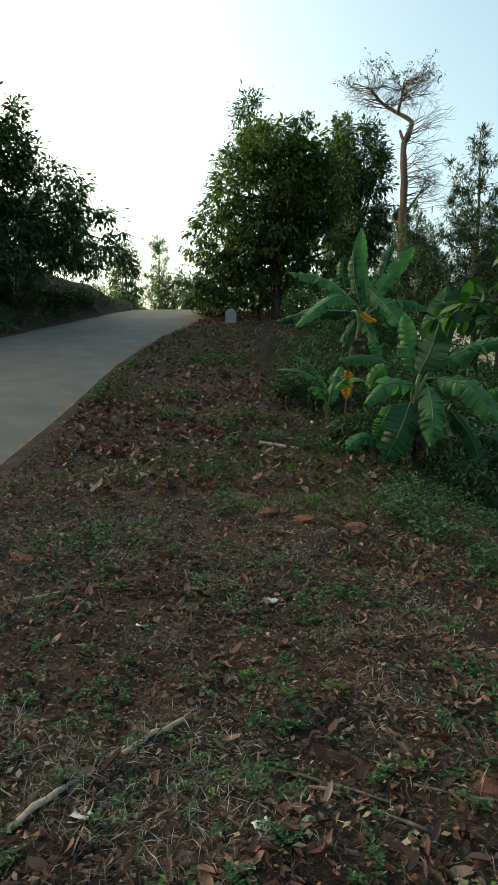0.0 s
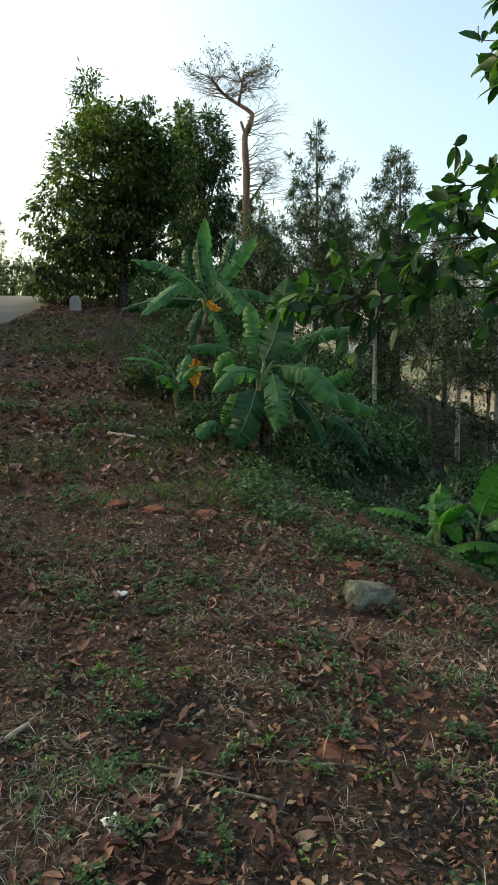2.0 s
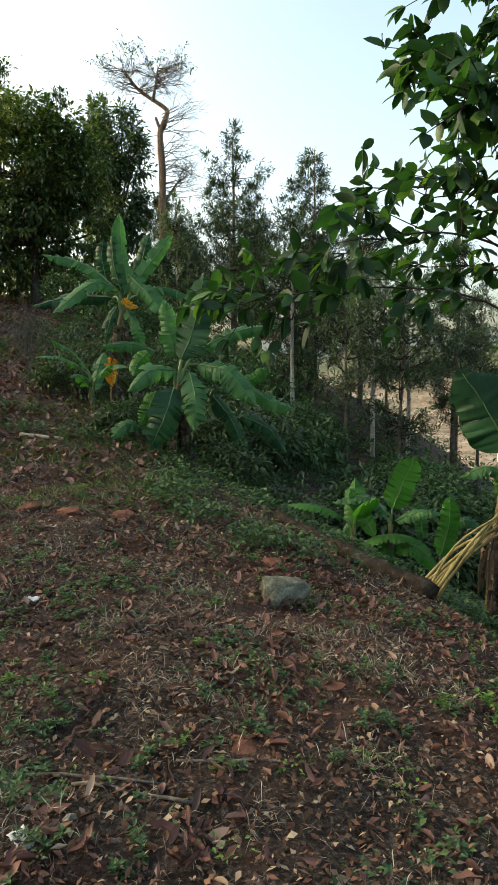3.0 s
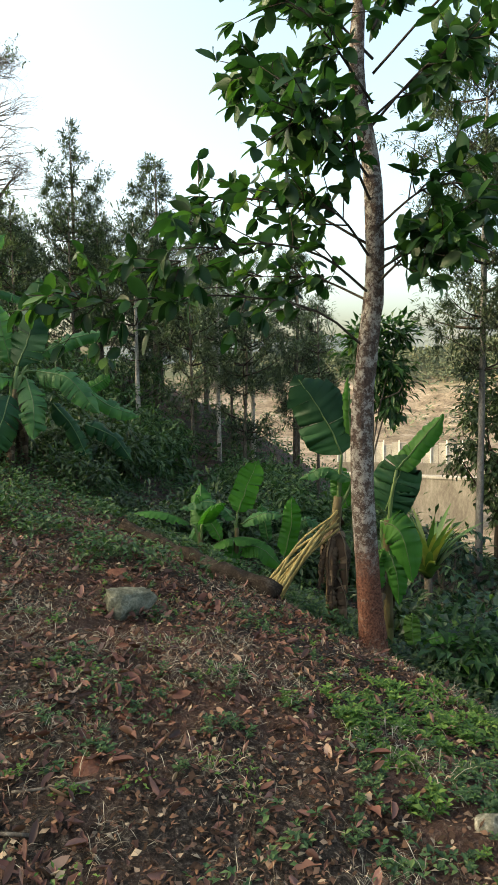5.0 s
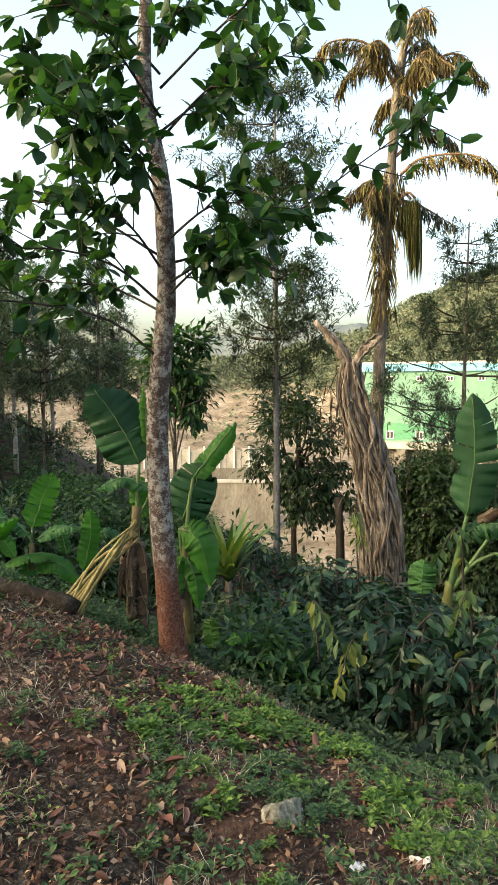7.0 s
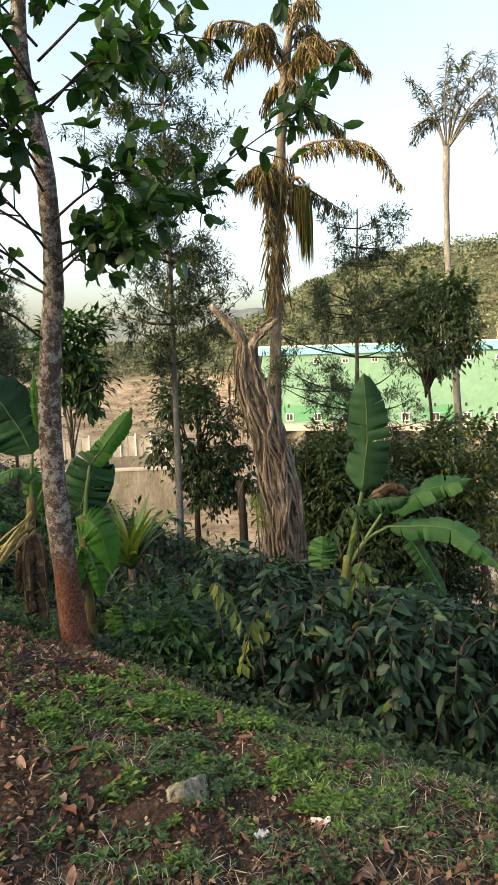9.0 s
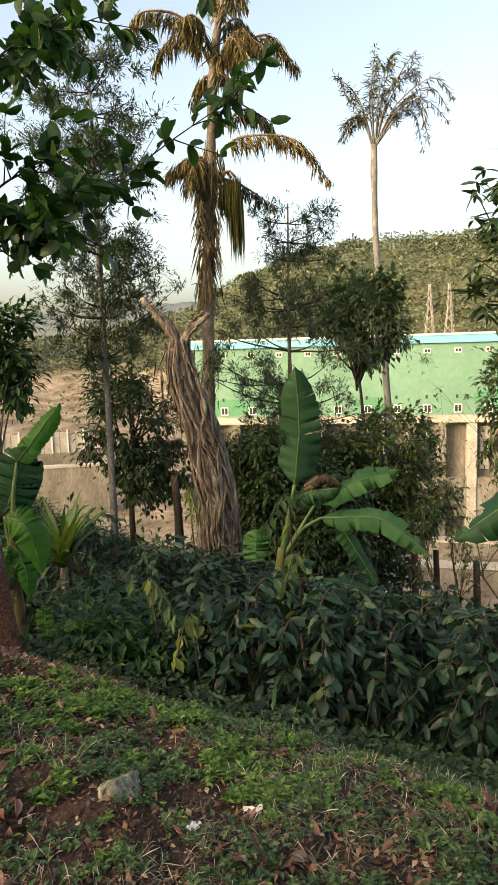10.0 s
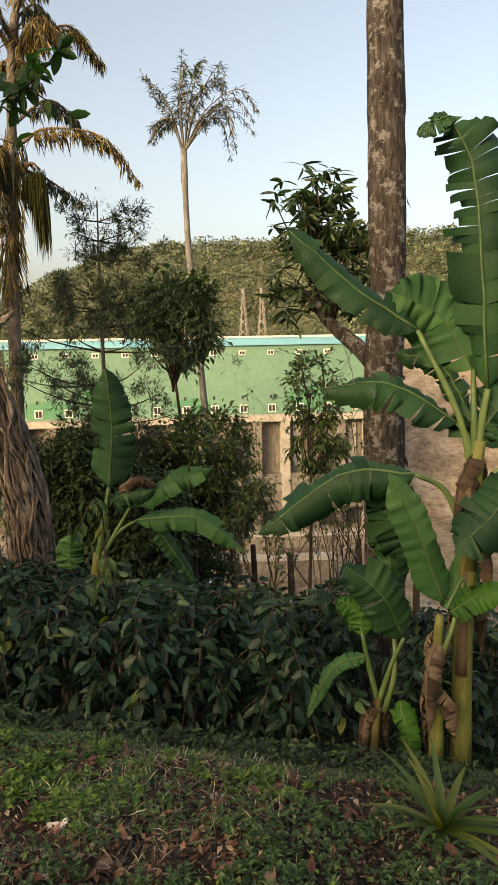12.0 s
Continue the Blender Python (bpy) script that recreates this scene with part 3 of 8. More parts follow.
def bumps(x, y):
    """Fine unevenness of the shoulder, at one place."""
    v = Vector((x, y, 0.0))
    n = 0.05 * noise.noise(v * 0.9) + 0.042 * noise.noise(v * 2.6) + 0.026 * noise.noise(v * 7.0) + 0.013 * noise.noise(v * 17.0)
    r = math.hypot(x, y)
    if r > 90:
        n += 2.6 * noise.noise(v * 0.05) * min((r - 90) / 60, 1) + (5.0 * noise.noise(v * 0.018) + 2.2 * noise.noise(v * 0.045)) * min(max((r - 220) / 120, 0), 1)
    off = abs(x - float(road_mid(y))) - float(road_half(y))
    k = min(max((off + 0.2) / 0.8, 0.0), 1.0)
    return n * k - (0.05 if off < 0.0 else 0.0)


def gz(x, y):
    return float(land(x, y)) + bumps(x, y)


def gp(x, y, dz=0.0):
    return Vector((x, y, gz(x, y) + dz))


def ground_points(x, y, dz=0.0):
    """As gp, for many places at once."""
    x, y = np.asarray(x, float), np.asarray(y, float)
    n = np.empty(len(x))
    for i, (p, q) in enumerate(zip(x.tolist(), y.tolist())):
        v = Vector((p, q, 0.0))
        n[i] = 0.05 * noise.noise(v * 0.9) + 0.042 * noise.noise(v * 2.6) + 0.026 * noise.noise(v * 7.0) + 0.013 * noise.noise(v * 17.0)
        r = math.hypot(p, q)
        if r > 90:
            n[i] += 2.6 * noise.noise(v * 0.05) * min((r - 90) / 60, 1) + (5.0 * noise.noise(v * 0.018) + 2.2 * noise.noise(v * 0.045)) * min(max((r - 220) / 120, 0), 1)
    off = np.abs(x - road_mid(y)) - road_half(y)
    n = n * np.clip((off + 0.2) / 0.8, 0.0, 1.0) - np.where(off < 0, 0.05, 0.0)
    return np.stack([x, y, land(x, y) + n + dz], 1)


def build_ground():
    def axis(lo, hi, step):
        out = np.cumsum(step * 1.07 ** np.arange(1, 122))
        out = out[out < 1900]
        return np.concatenate([lo - out[::-1], np.arange(lo, hi, step), hi + out])

    xs, ys = axis(-3.0, 4.6, 0.05), axis(-1.4, 7.0, 0.05)
    X, Y = np.meshgrid(xs, ys)
    V = ground_points(X.ravel(), Y.ravel())
    i = np.arange(len(V)).reshape(len(ys), len(xs))
    F = np.stack([i[:-1, :-1], i[:-1, 1:], i[1:, 1:], i[1:, :-1]], -1).reshape(-1, 4)
    tagged(new("ground", np_mesh("ground", V, F, M["earth"], True)), "red-brown earth hillside with dry thatch and sparse green", "ground", kind="structure")


def build_road():
    ys = np.concatenate([np.arange(-30, 34, 0.4), np.arange(34, 60, 1.0)])
    for name, inset, lift, mat, label in (("road", 0.0, 0.035, "asphalt", "worn grey asphalt road climbing over a crest"), ("verge", -0.22, 0.012, "verge", "crumbled sandy edge of the asphalt road")):
        V, F = [], []
        m = 9
        for y in ys:
            c, h = float(road_mid(y)), float(road_half(y)) - inset
            for j in range(m):
                s = j / (m - 1) * 2 - 1
                w = (0.16 * noise.noise(Vector((j, y * 0.9, 3))) + 0.07 * noise.noise(Vector((j, y * 4.0, 9)))) if j in (0, m - 1) else 0
                x = c + s * (h + w)
                z = float(shoulder(y)) * 1.15 * 0 + float(land(min(max(x, c - h + 0.4), c + h), y)) + lift + 0.05 * (1 - s * s) * (1 if name == "road" else 0.6)
                V.append((x, y, z - (0.06 if j in (0, m - 1) else 0)))
        for i in range(len(ys) - 1):
            for j in range(m - 1):
                F.append([i * m + j, i * m + j + 1, (i + 1) * m + j + 1, (i + 1) * m + j])
        tagged(new(name, np_mesh(name, V, F, M[mat], True)), label, "road", kind="structure")


build_ground()
build_road()


# ---- trees ----
def ellipsoid(n, c, r, shell=0.55):
    """n points in an ellipsoid, thicker towards its skin."""
    d = unit(rng.normal(size=(n, 3)))
    k = rng.uniform(shell ** 3, 1, n) ** (1 / 3)
    return np.asarray(c) + d * np.asarray(r) * k[:, None]


def tufts(centres, per, spread, droop=0.35, outward=None):
    """Leaf bases and ways round the clump centres."""
    c = np.repeat(centres, per, axis=0)
    d = unit(rng.normal(size=c.shape))
    d[:, 2] = d[:, 2] * 0.7 - droop
    if outward is not None:
        d += 0.5 * unit(c - np.asarray(outward))
    d = unit(d)
    p = c + d * (np.abs(rng.normal(0, spread, len(c))))[:, None]
    return p, d


def broad_tree(name, at, height, lobes, leaf, label, trunk_r=0.16, clumps=170, per=34, spread=0.24, size=(0.2, 0.065), bark="bark_dark", lean=(0, 0), stems=1, group="", fork=0.35):
    """A trunk with limbs to a crown of leaf tufts. lobes: (dx, dy, height of centre, rx, ry, rz)."""
    t = thing(name, at, label, "tree", group)
    top = np.array([lean[0], lean[1], height * 0.8])
    limbs, trunk = [], []
    for s in range(stems):
        off = np.array([0.12 * s, -0.1 * s, 0])
        trunk.append((curve_pts([off + [0, 0, -0.3], off + top * 0.3 + rng.normal(0, 0.05, 3), off + top * 0.65 + rng.normal(0, 0.1, 3), top + off * 3], 9), np.linspace(trunk_r, trunk_r * 0.3, 9)))
    part("trunk", tubes("trunk", trunk, M[bark], 9, 0.08), t)
    clumps, size = int(clumps * 1.5), (size[0] * 1.15, size[1] * 1.25)
    vol = np.array([l[3] * l[4] * l[5] for l in lobes])
    C = []
    for l, n in zip(lobes, (clumps * vol / vol.sum()).astype(int) + 3):
        pts = ellipsoid(n, l[:3], l[3:], 0.45)
        pts[:, :2] += rng.normal(0, 0.12, (len(pts), 2))
        C.append(pts)
        for q in pts[rng.choice(len(pts), min(len(pts), max(5, n // 7)), replace=False)]:
            k = rng.uniform(fork, 0.95)
            b = np.array([lean[0] * k, lean[1] * k, height * 0.8 * k])
            b[2] = min(b[2], q[2] - 0.1) if q[2] > height * 0.3 else b[2]
            m = (b + q) / 2 + [0, 0, -0.1 * rng.random()] + rng.normal(0, 0.12, 3)
            limbs.append((curve_pts([b, m, q], 6), np.linspace(trunk_r * 0.33, 0.012, 6)))
    C = np.concatenate(C)
    part("limbs", tubes("limbs", limbs, M[bark], 5), t)
    p, d = tufts(C, per, spread, 0.4, np.mean([l[:3] for l in lobes], axis=0))
    n = len(p)
    part("crown", leaf_cloud("crown", p, d, rng.uniform(0.7, 1.25, n) * size[0], rng.uniform(0.7, 1.2, n) * size[1], M[leaf]), t)
    return t


def feather_tree(name, at, height, width, leaf, label, bark="bark", trunk_r=0.11, bare=0.3, whorls=16, arms=5, per=40, taper=0.85, lean=(0.0, 0.0), group="", size=(0.16, 0.022), stems=1, lift=0.5, gaps=0.25, power=0.8, full=2.6):
    """A straight tree with rising branches that carry fine, feathery leaves in loose tiers."""
    t = thing(name, at, label, "tree", group)
    trunk, limbs, P, D = [], [], [], []
    for s in range(stems):
        o = np.array([0.16 * s, 0.12 * s, 0])
        h = height * (1 - 0.12 * s)
        trunk.append((curve_pts([o + [0, 0, -0.4], o + [lean[0] * 0.3, lean[1] * 0.3, h * 0.35], o + [lean[0] * 0.7 + rng.normal(0, 0.05), lean[1] * 0.7, h * 0.7], o + [lean[0], lean[1], h]], 12), np.linspace(trunk_r, 0.015, 12)))
    seed = rng.uniform(0, 50)
    for w in range(whorls):
        k = bare + (1 - bare) * (w + rng.uniform(-0.4, 0.4)) / whorls
        k = min(max(k, bare), 0.985)
        b = np.array([lean[0] * k, lean[1] * k, height * k])
        f = (k - bare) / (1 - bare)
        shape = ((1 - f) ** power * taper + (1 - taper)) * min(1.0, 0.5 + 2.5 * f)
        a0 = rng.uniform(0, 6.28)
        for j in range(arms):
            if rng.random() < gaps:
                continue
            a = a0 + j * 6.283 / arms + rng.normal(0, 0.35)
            r = width * shape * (0.75 + 0.7 * noise.noise(Vector((math.cos(a) * 0.9 + seed, math.sin(a) * 0.9, k * 4)))) * rng.uniform(0.7, 1.25)
            r = max(r, 0.15)
            end = b + [math.cos(a) * r, math.sin(a) * r, lift * r * rng.uniform(0.3, 1.5)]
            mid = (b + end) / 2 + [0, 0, -0.06 * r]
            pts = curve_pts([b, mid, end], 7)
            limbs.append((pts, np.linspace(max(0.008, 0.022 * shape + 0.006), 0.005, 7)))
            for q in range(1 + int(full * r)):
                c = pts[min(6, int(rng.uniform(0.35, 1.1) * 6))] + rng.normal(0, 0.05 + 0.1 * r, 3)
                m = int(per * rng.uniform(0.35, 1.0))
                dd = unit(end - b) * 0.8 + [0, 0, 0.25] + rng.normal(0, 0.7, (m, 3))
                P.append(c + unit(dd) * np.abs(rng.normal(0, 0.16, m))[:, None])
                D.append(dd)
    part("trunk", tubes("trunk", trunk, M[bark], 8, 0.06), t)
    part("limbs", tubes("limbs", limbs, M["bark_dark"], 4), t)
    # every point carries a small spray of leaflets
    P, D = np.concatenate(P), unit(np.concatenate(D))
    P = np.repeat(P, 3, axis=0)
    D = unit(np.repeat(D, 3, axis=0) + rng.normal(0, 0.5, P.shape))
    P = P + rng.normal(0, 0.03, P.shape)
    n = len(P)
    part("crown", leaf_cloud("crown", P, D, rng.uniform(0.6, 1.3, n) * size[0], rng.uniform(0.7, 1.3, n) * size[1] * 1.5, M[leaf], 0.1, 0.2), t)
    return t


def twig_tree(limbs, start, way, length, radius, depth, spread=0.55, up=0.15, tips=None):
    """Bare branching into fine twigs."""
    way = unit(way)
    n = 5
    pts = [np.asarray(start, float)]
    w = way.copy()
    for i in range(n):
        w = unit(w + rng.normal(0, 0.13, 3) + [0, 0, up * 0.25])
        pts.append(pts[-1] + w * length / n)
    pts = np.array(pts)
    limbs.append((pts, np.linspace(radius, radius * 0.45, n + 1)))
    if depth == 0:
        if tips is not None:
            tips.append((pts[-1], w))
        return
    for k in range(3 if depth > 1 else 4):
        i = rng.integers(2, n + 1)
        d = unit(w + rng.normal(0, spread, 3) + [0, 0, up])
        twig_tree(limbs, pts[i], d, length * rng.uniform(0.5, 0.8), radius * 0.5, depth - 1, spread, up, tips)


def dead_tree():
    """Tall bare tree: a crooked limb to one side carries a flat head of twigs, fine twigs fan out on the other side."""
    z0 = gz(6.38, 28.3)
    t = thing("bare_tree", (6.38, 28.3, z0), "tall leafless tree with crooked trunk and fine twigs", "tree")
    t.rotation_euler = (0, 0, radians(-12.7))
    down = np.array([0, 0, z0])

    def run(*ctrl, n=14):
        return curve_pts([np.array(c) - down for c in ctrl], n)

    trunk = run((0, 0, z0 - 0.5), (0.0, 0, 7.4), (0.07, 0, 9.5), (0.01, 0, 10.95), (0.12, 0, 11.4), n=20)
    part("trunk", tubes("trunk", [(trunk, np.linspace(0.165, 0.115, 20))], M["bark_warm"], 10, 0.12), t)
    main = run((0.1, 0, 11.3), (0.32, 0, 11.9), (0.2, 0, 12.15), (-0.28, 0.05, 12.45), (-0.91, 0.1, 12.92), (-1.33, 0.1, 13.5))
    up = run((-0.25, 0, 12.4), (-0.13, 0, 12.9), (-0.01, 0, 13.64))
    stub = run((0.02, 0, 10.9), (0.0, 0, 11.3), (-0.15, 0, 11.75))
    side = run((0.05, 0, 8.3), (0.4, 0.1, 8.8), (0.67, 0.1, 9.2))
    for pts, r0, r1 in ((main, 0.125, 0.05), (up, 0.075, 0.03), (stub, 0.09, 0.05), (side, 0.08, 0.04)):
        part("limb", tubes("limb", [(pts, np.linspace(r0, r1, len(pts)) * (1 + 0.08 * np.sin(np.arange(len(pts)) * 2.3)))], M["bark_warm"], 8, 0.12), t)
    limbs, tips = [], []
    for k in range(34):
        twig_tree(limbs, main[rng.integers(9, 14)], (rng.normal(-0.15, 0.9), rng.normal(0, 0.5), rng.uniform(-0.1, 0.5)), rng.uniform(0.55, 0.9), 0.024, 3, 0.5, 0.02, tips)
    for k in range(30):
        twig_tree(limbs, up[rng.integers(6, 14)], (rng.normal(0.5, 0.8), rng.normal(0, 0.5), rng.uniform(-0.1, 0.5)), rng.uniform(0.6, 0.95), 0.024, 3, 0.5, 0.0, tips)
    for k in range(34):
        h = rng.uniform(8.0, 12.3)
        twig_tree(limbs, np.array([0.1, 0, h]) - down, (1.0, rng.normal(0, 0.5), rng.uniform(-0.15, 0.55)), rng.uniform(0.8, 1.25), 0.022, 2, 0.42, 0.02)
    for k in range(8):
        twig_tree(limbs, side[rng.integers(6, 14)], (0.6, rng.normal(0, 0.5), 0.6), 0.7, 0.022, 2, 0.5, 0.05)
    part("twigs", tubes("twigs", limbs, M["bark"], 3), t)
    tp = np.array([p for p, w in tips])
    tp = tp[tp[:, 2] > 13.8 - z0]
    pp, dd = tufts(tp[::4], 3, 0.08, 0.2)
    part("last_leaves", leaf_cloud("last_leaves", pp, dd, 0.14, 0.06, M["l_dark"]), t)


# ---- bananas ----
def blade(length, width, bend, material, tears=5, fold=0.35, tip=0.35, n=22, twist=0.0, seed=0):
    """A torn banana blade and its rib, along +x from the stalk, bending down. Returns two meshes."""
    r = np.random.default_rng(seed)
    cut = set(r.choice(np.arange(3, n - 1), min(tears, n - 4), replace=False).tolist())
    th = 0.0
    x, z = 0.0, 0.0
    mids = []
    for i in range(n + 1):
        mids.append((x, z, th))
        th += bend / n
        x += math.cos(th) * length / n
        z -= math.sin(th) * length / n
    V, F = [], []
    for side in (1, -1):
        shift = 0.0
        hang = fold
        prev = None
        for i in range(n + 1):
            s = i / n
            w = width / 2 * min(1.0, (s / 0.12) ** 0.6 if s < 0.12 else 1.0) * (1 - max(0, (s - (1 - tip)) / tip) ** 2.2)
            w = max(w, 0.004)
            ring = []
            breaks = i in cut
            for rep in range(2 if breaks else 1):
                if rep == 1:
                    hang = fold + r.uniform(-0.3, 0.45)
                    shift = r.uniform(-0.015, 0.035) * length
                ring = []
                mx, mz, mt = mids[i]
                for j in range(4):
                    q = j / 3
                    dy = side * w * q * math.cos(hang * q + twist * s)
                    dn = -w * q * math.sin(hang * q) + (0.01 * math.sin(i * 2.1) * q)
                    sx = shift * q + (0.1 * w * q)
                    V.append((mx + math.cos(mt) * sx + math.sin(mt) * dn, dy, mz - math.sin(mt) * sx + math.cos(mt) * dn))
                    ring.append(len(V) - 1)
                if rep == 0 and prev:
                    for j in range(3):
                        q4 = [prev[j], prev[j + 1], ring[j + 1], ring[j]]
                        F.append(q4 if side == 1 else q4[::-1])
                prev = ring
    leaf = np_mesh("blade", V, F, material, True)
    rib = tubes("midrib", [(np.array([(a, 0, b + 0.004) for a, b, c in mids[::2]]), np.linspace(0.015, 0.004, len(mids[::2])) * length / 1.6)], M["rib"], 5)
    return leaf, rib


def banana(name, at, stem_h, stem_r, leaves, label, material="l_banana", group="banana plants", lean=(0.0, 0.0), dry=3, stem_mat="stem"):
    """leaves: (azimuth, rise of the stalk, blade length, width, bend, tears); degrees from +x, and above the level."""
    t = thing(name, at, label, "banana plant", group)
    top = np.array([lean[0], lean[1], stem_h])
    st = curve_pts([(0, 0, -0.25), (lean[0] * 0.4, lean[1] * 0.4, stem_h * 0.5), top], 8)
    part("pseudostem", tubes("pseudostem", [(st, np.linspace(stem_r, stem_r * 0.55, 8))], M[stem_mat], 10, 0.05), t)
    for i, (az, rise, ln, wd, bend, tears, *turn) in enumerate(leaves):
        a, e = radians(az), radians(rise)
        stalk_l = turn[1] if len(turn) > 1 else 0.22 * ln
        lm, rm = blade(ln, wd, bend, M[material], int(tears * 2.2), 0.3 + 0.12 * (i % 3), 0.4, 30, 0.0, 11 * i + int(10 * at[0]) % 97 + 3)
        way = Vector((math.cos(a) * math.cos(e), math.sin(a) * math.cos(e), math.sin(e)))
        foot = Vector(top) + Vector((0, 0, -0.12 * (i % 4)))
        rot = Matrix.Rotation(a, 4, "Z") @ Matrix.Rotation(-e, 4, "Y") @ Matrix.Rotation(radians(turn[0] if turn else 0), 4, "X")
        leaf = part("leaf", lm, t)
        leaf.matrix_local = Matrix.Translation(foot + way * stalk_l) @ rot
        part("midrib", rm, leaf)
        sp = np.array([foot - Vector((0, 0, 0.25)), foot + way * stalk_l * 0.4, foot + way * stalk_l * 1.05])
        part("stalk", tubes("stalk", [(curve_pts(sp, 6), np.linspace(0.03, 0.015, 6) * (0.5 + ln / 3))], M["rib"], 6), t)
    for i in range(dry):
        a = rng.uniform(0, 6.28)
        lm, rm = blade(stem_h * rng.uniform(0.35, 0.6), rng.uniform(0.08, 0.16), rng.uniform(0.1, 0.5), M["l_banana_dry"], 7, 1.1, 0.5, 14, 0.0, 50 + i)
        leaf = part("dead_leaf", lm, t, "withered brown leaf hanging down")
        leaf.matrix_local = Matrix.Translation(top * rng.uniform(0.5, 0.95)) @ Matrix.Rotation(a, 4, "Z") @ Matrix.Rotation(radians(rng.uniform(62, 84)), 4, "Y") @ Matrix.Rotation(rng.normal(0, 0.6), 4, "X")
    return t


# ---- leaves and plants set in their own frame: x to the right, y away, z up, as seen from the shoulder ----
def turned(name, x, y, z, turn, label, category, group=""):
    t = thing(name, (x, y, z), label, category, group)
    t.rotation_euler = (0, 0, radians(turn))
    return t


def stalk_on(t, ctrl, r, material="rib"):
    pts = curve_pts(ctrl, 9)
    part("stalk", tubes("stalk", [(pts, np.linspace(r * 1.5, r * 0.8, 9))], M[material], 7), t)


def leaf_on(t, ctrl, width, face, material, tears=4, fold=0.35, tip=0.4):
    """A banana leaf along its midrib, its upper side towards face; each tear frees a strip that hangs a little apart."""
    n = 34
    mid = curve_pts(ctrl, n + 1)
    mid[1:-1] += rng.normal(0, 0.003, (n - 1, 3))
    T = unit(np.gradient(mid, axis=0))
    S = unit(np.cross(T, unit(face)))
    N = unit(np.cross(S, T))
    V, F = [], []
    for side in (1, -1):
        cut = set(rng.choice(np.arange(3, n - 1), min(int(tears * 1.3), n - 5), replace=False).tolist()) if tears else set()
        hang, slip, prev, ph = fold, 0.0, None, rng.uniform(0, 6)
        for i in range(n + 1):
            s = i / n
            w = width / 2 * (min(1.0, s / 0.14) ** 0.6) * (1 - max(0.0, (s - (1 - tip)) / tip) ** 2.2)
            w = max(w, 0.003) * (1 + 0.04 * math.sin(s * 9 + ph))
            for rep in range(2 if i in cut else 1):
                if rep:
                    hang = fold + rng.uniform(-0.25, 0.5)
                    slip = rng.uniform(-0.02, 0.09) * width
                ring = []
                for j in range(5):
                    q = j / 4
                    rip = 0.012 * math.sin(i * 1.9 + ph) * q
                    V.append(mid[i] + S[i] * side * w * q * math.cos(hang * q) - N[i] * (w * q * math.sin(hang * q) + rip) + T[i] * (slip + 0.12 * w) * q)
                    ring.append(len(V) - 1)
                if not rep and prev:
                    for j in range(4):
                        q4 = [prev[j], prev[j + 1], ring[j + 1], ring[j]]
                        F.append(q4 if side == -1 else q4[::-1])
                prev = ring
    ln = float(np.linalg.norm(mid[-1] - mid[0]))
    dry = material in ("l_banana_dry", "l_banana_gold")
    leaf = part("leaf", np_mesh("leaf", V, F, M[material], True), t, "withered brown leaf" if dry else "")
    part("midrib", tubes("midrib", [(mid[::3] + N[::3] * 0.003, np.linspace(0.011, 0.003, len(mid[::3])) * (0.4 + 0.5 * ln))], M["l_banana_dry" if dry else "rib"], 5), leaf)
    return leaf


def banana_base(name, x, y, z, turn, label, stem, r, stem_mat, dry):
    """The false stem of a banana plant with its sheaths and its withered leaves."""
    t = turned(name, x, y, z, turn, label, "banana plant", "banana plants")
    st = curve_pts(stem, 12)
    foot = gz(x, y) - z - 0.12
    st = np.vstack([[st[0][0], st[0][1], min(foot, st[0][2] - 0.02)], st])
    part("pseudostem", tubes("pseudostem", [(st, np.linspace(r * 1.15, r * 0.62, 13))], M[stem_mat], 12, 0.06), t)
    for k in range(3):
        a, lo = rng.uniform(0, 6.28), rng.integers(2, 7)
        seg = st[lo:lo + 6] + np.array([math.cos(a), math.sin(a), 0]) * r * 0.45
        part("sheath", tubes("sheath", [(seg, np.linspace(r * 0.75, r * 0.3, len(seg)))], M["l_banana_dry" if k == 0 and dry else stem_mat], 8, 0.1), t)
    for k in range(dry):
        top = st[rng.integers(5, 12)]
        a = rng.uniform(0, 6.28)
        o = np.array([math.cos(a), math.sin(a), 0])
        ln = min(rng.uniform(0.3, 0.75), max(0.2, top[2] - foot))
        leaf_on(t, (top, top + o * (r + 0.09) + [0, 0, -0.35 * ln], top + o * (r + 0.05 + 0.1 * rng.random()) + [0, 0, -ln]), rng.uniform(0.09, 0.2), (o[0], o[1], 0.2), "l_banana_dry", 7, 1.0, 0.5)
    return t


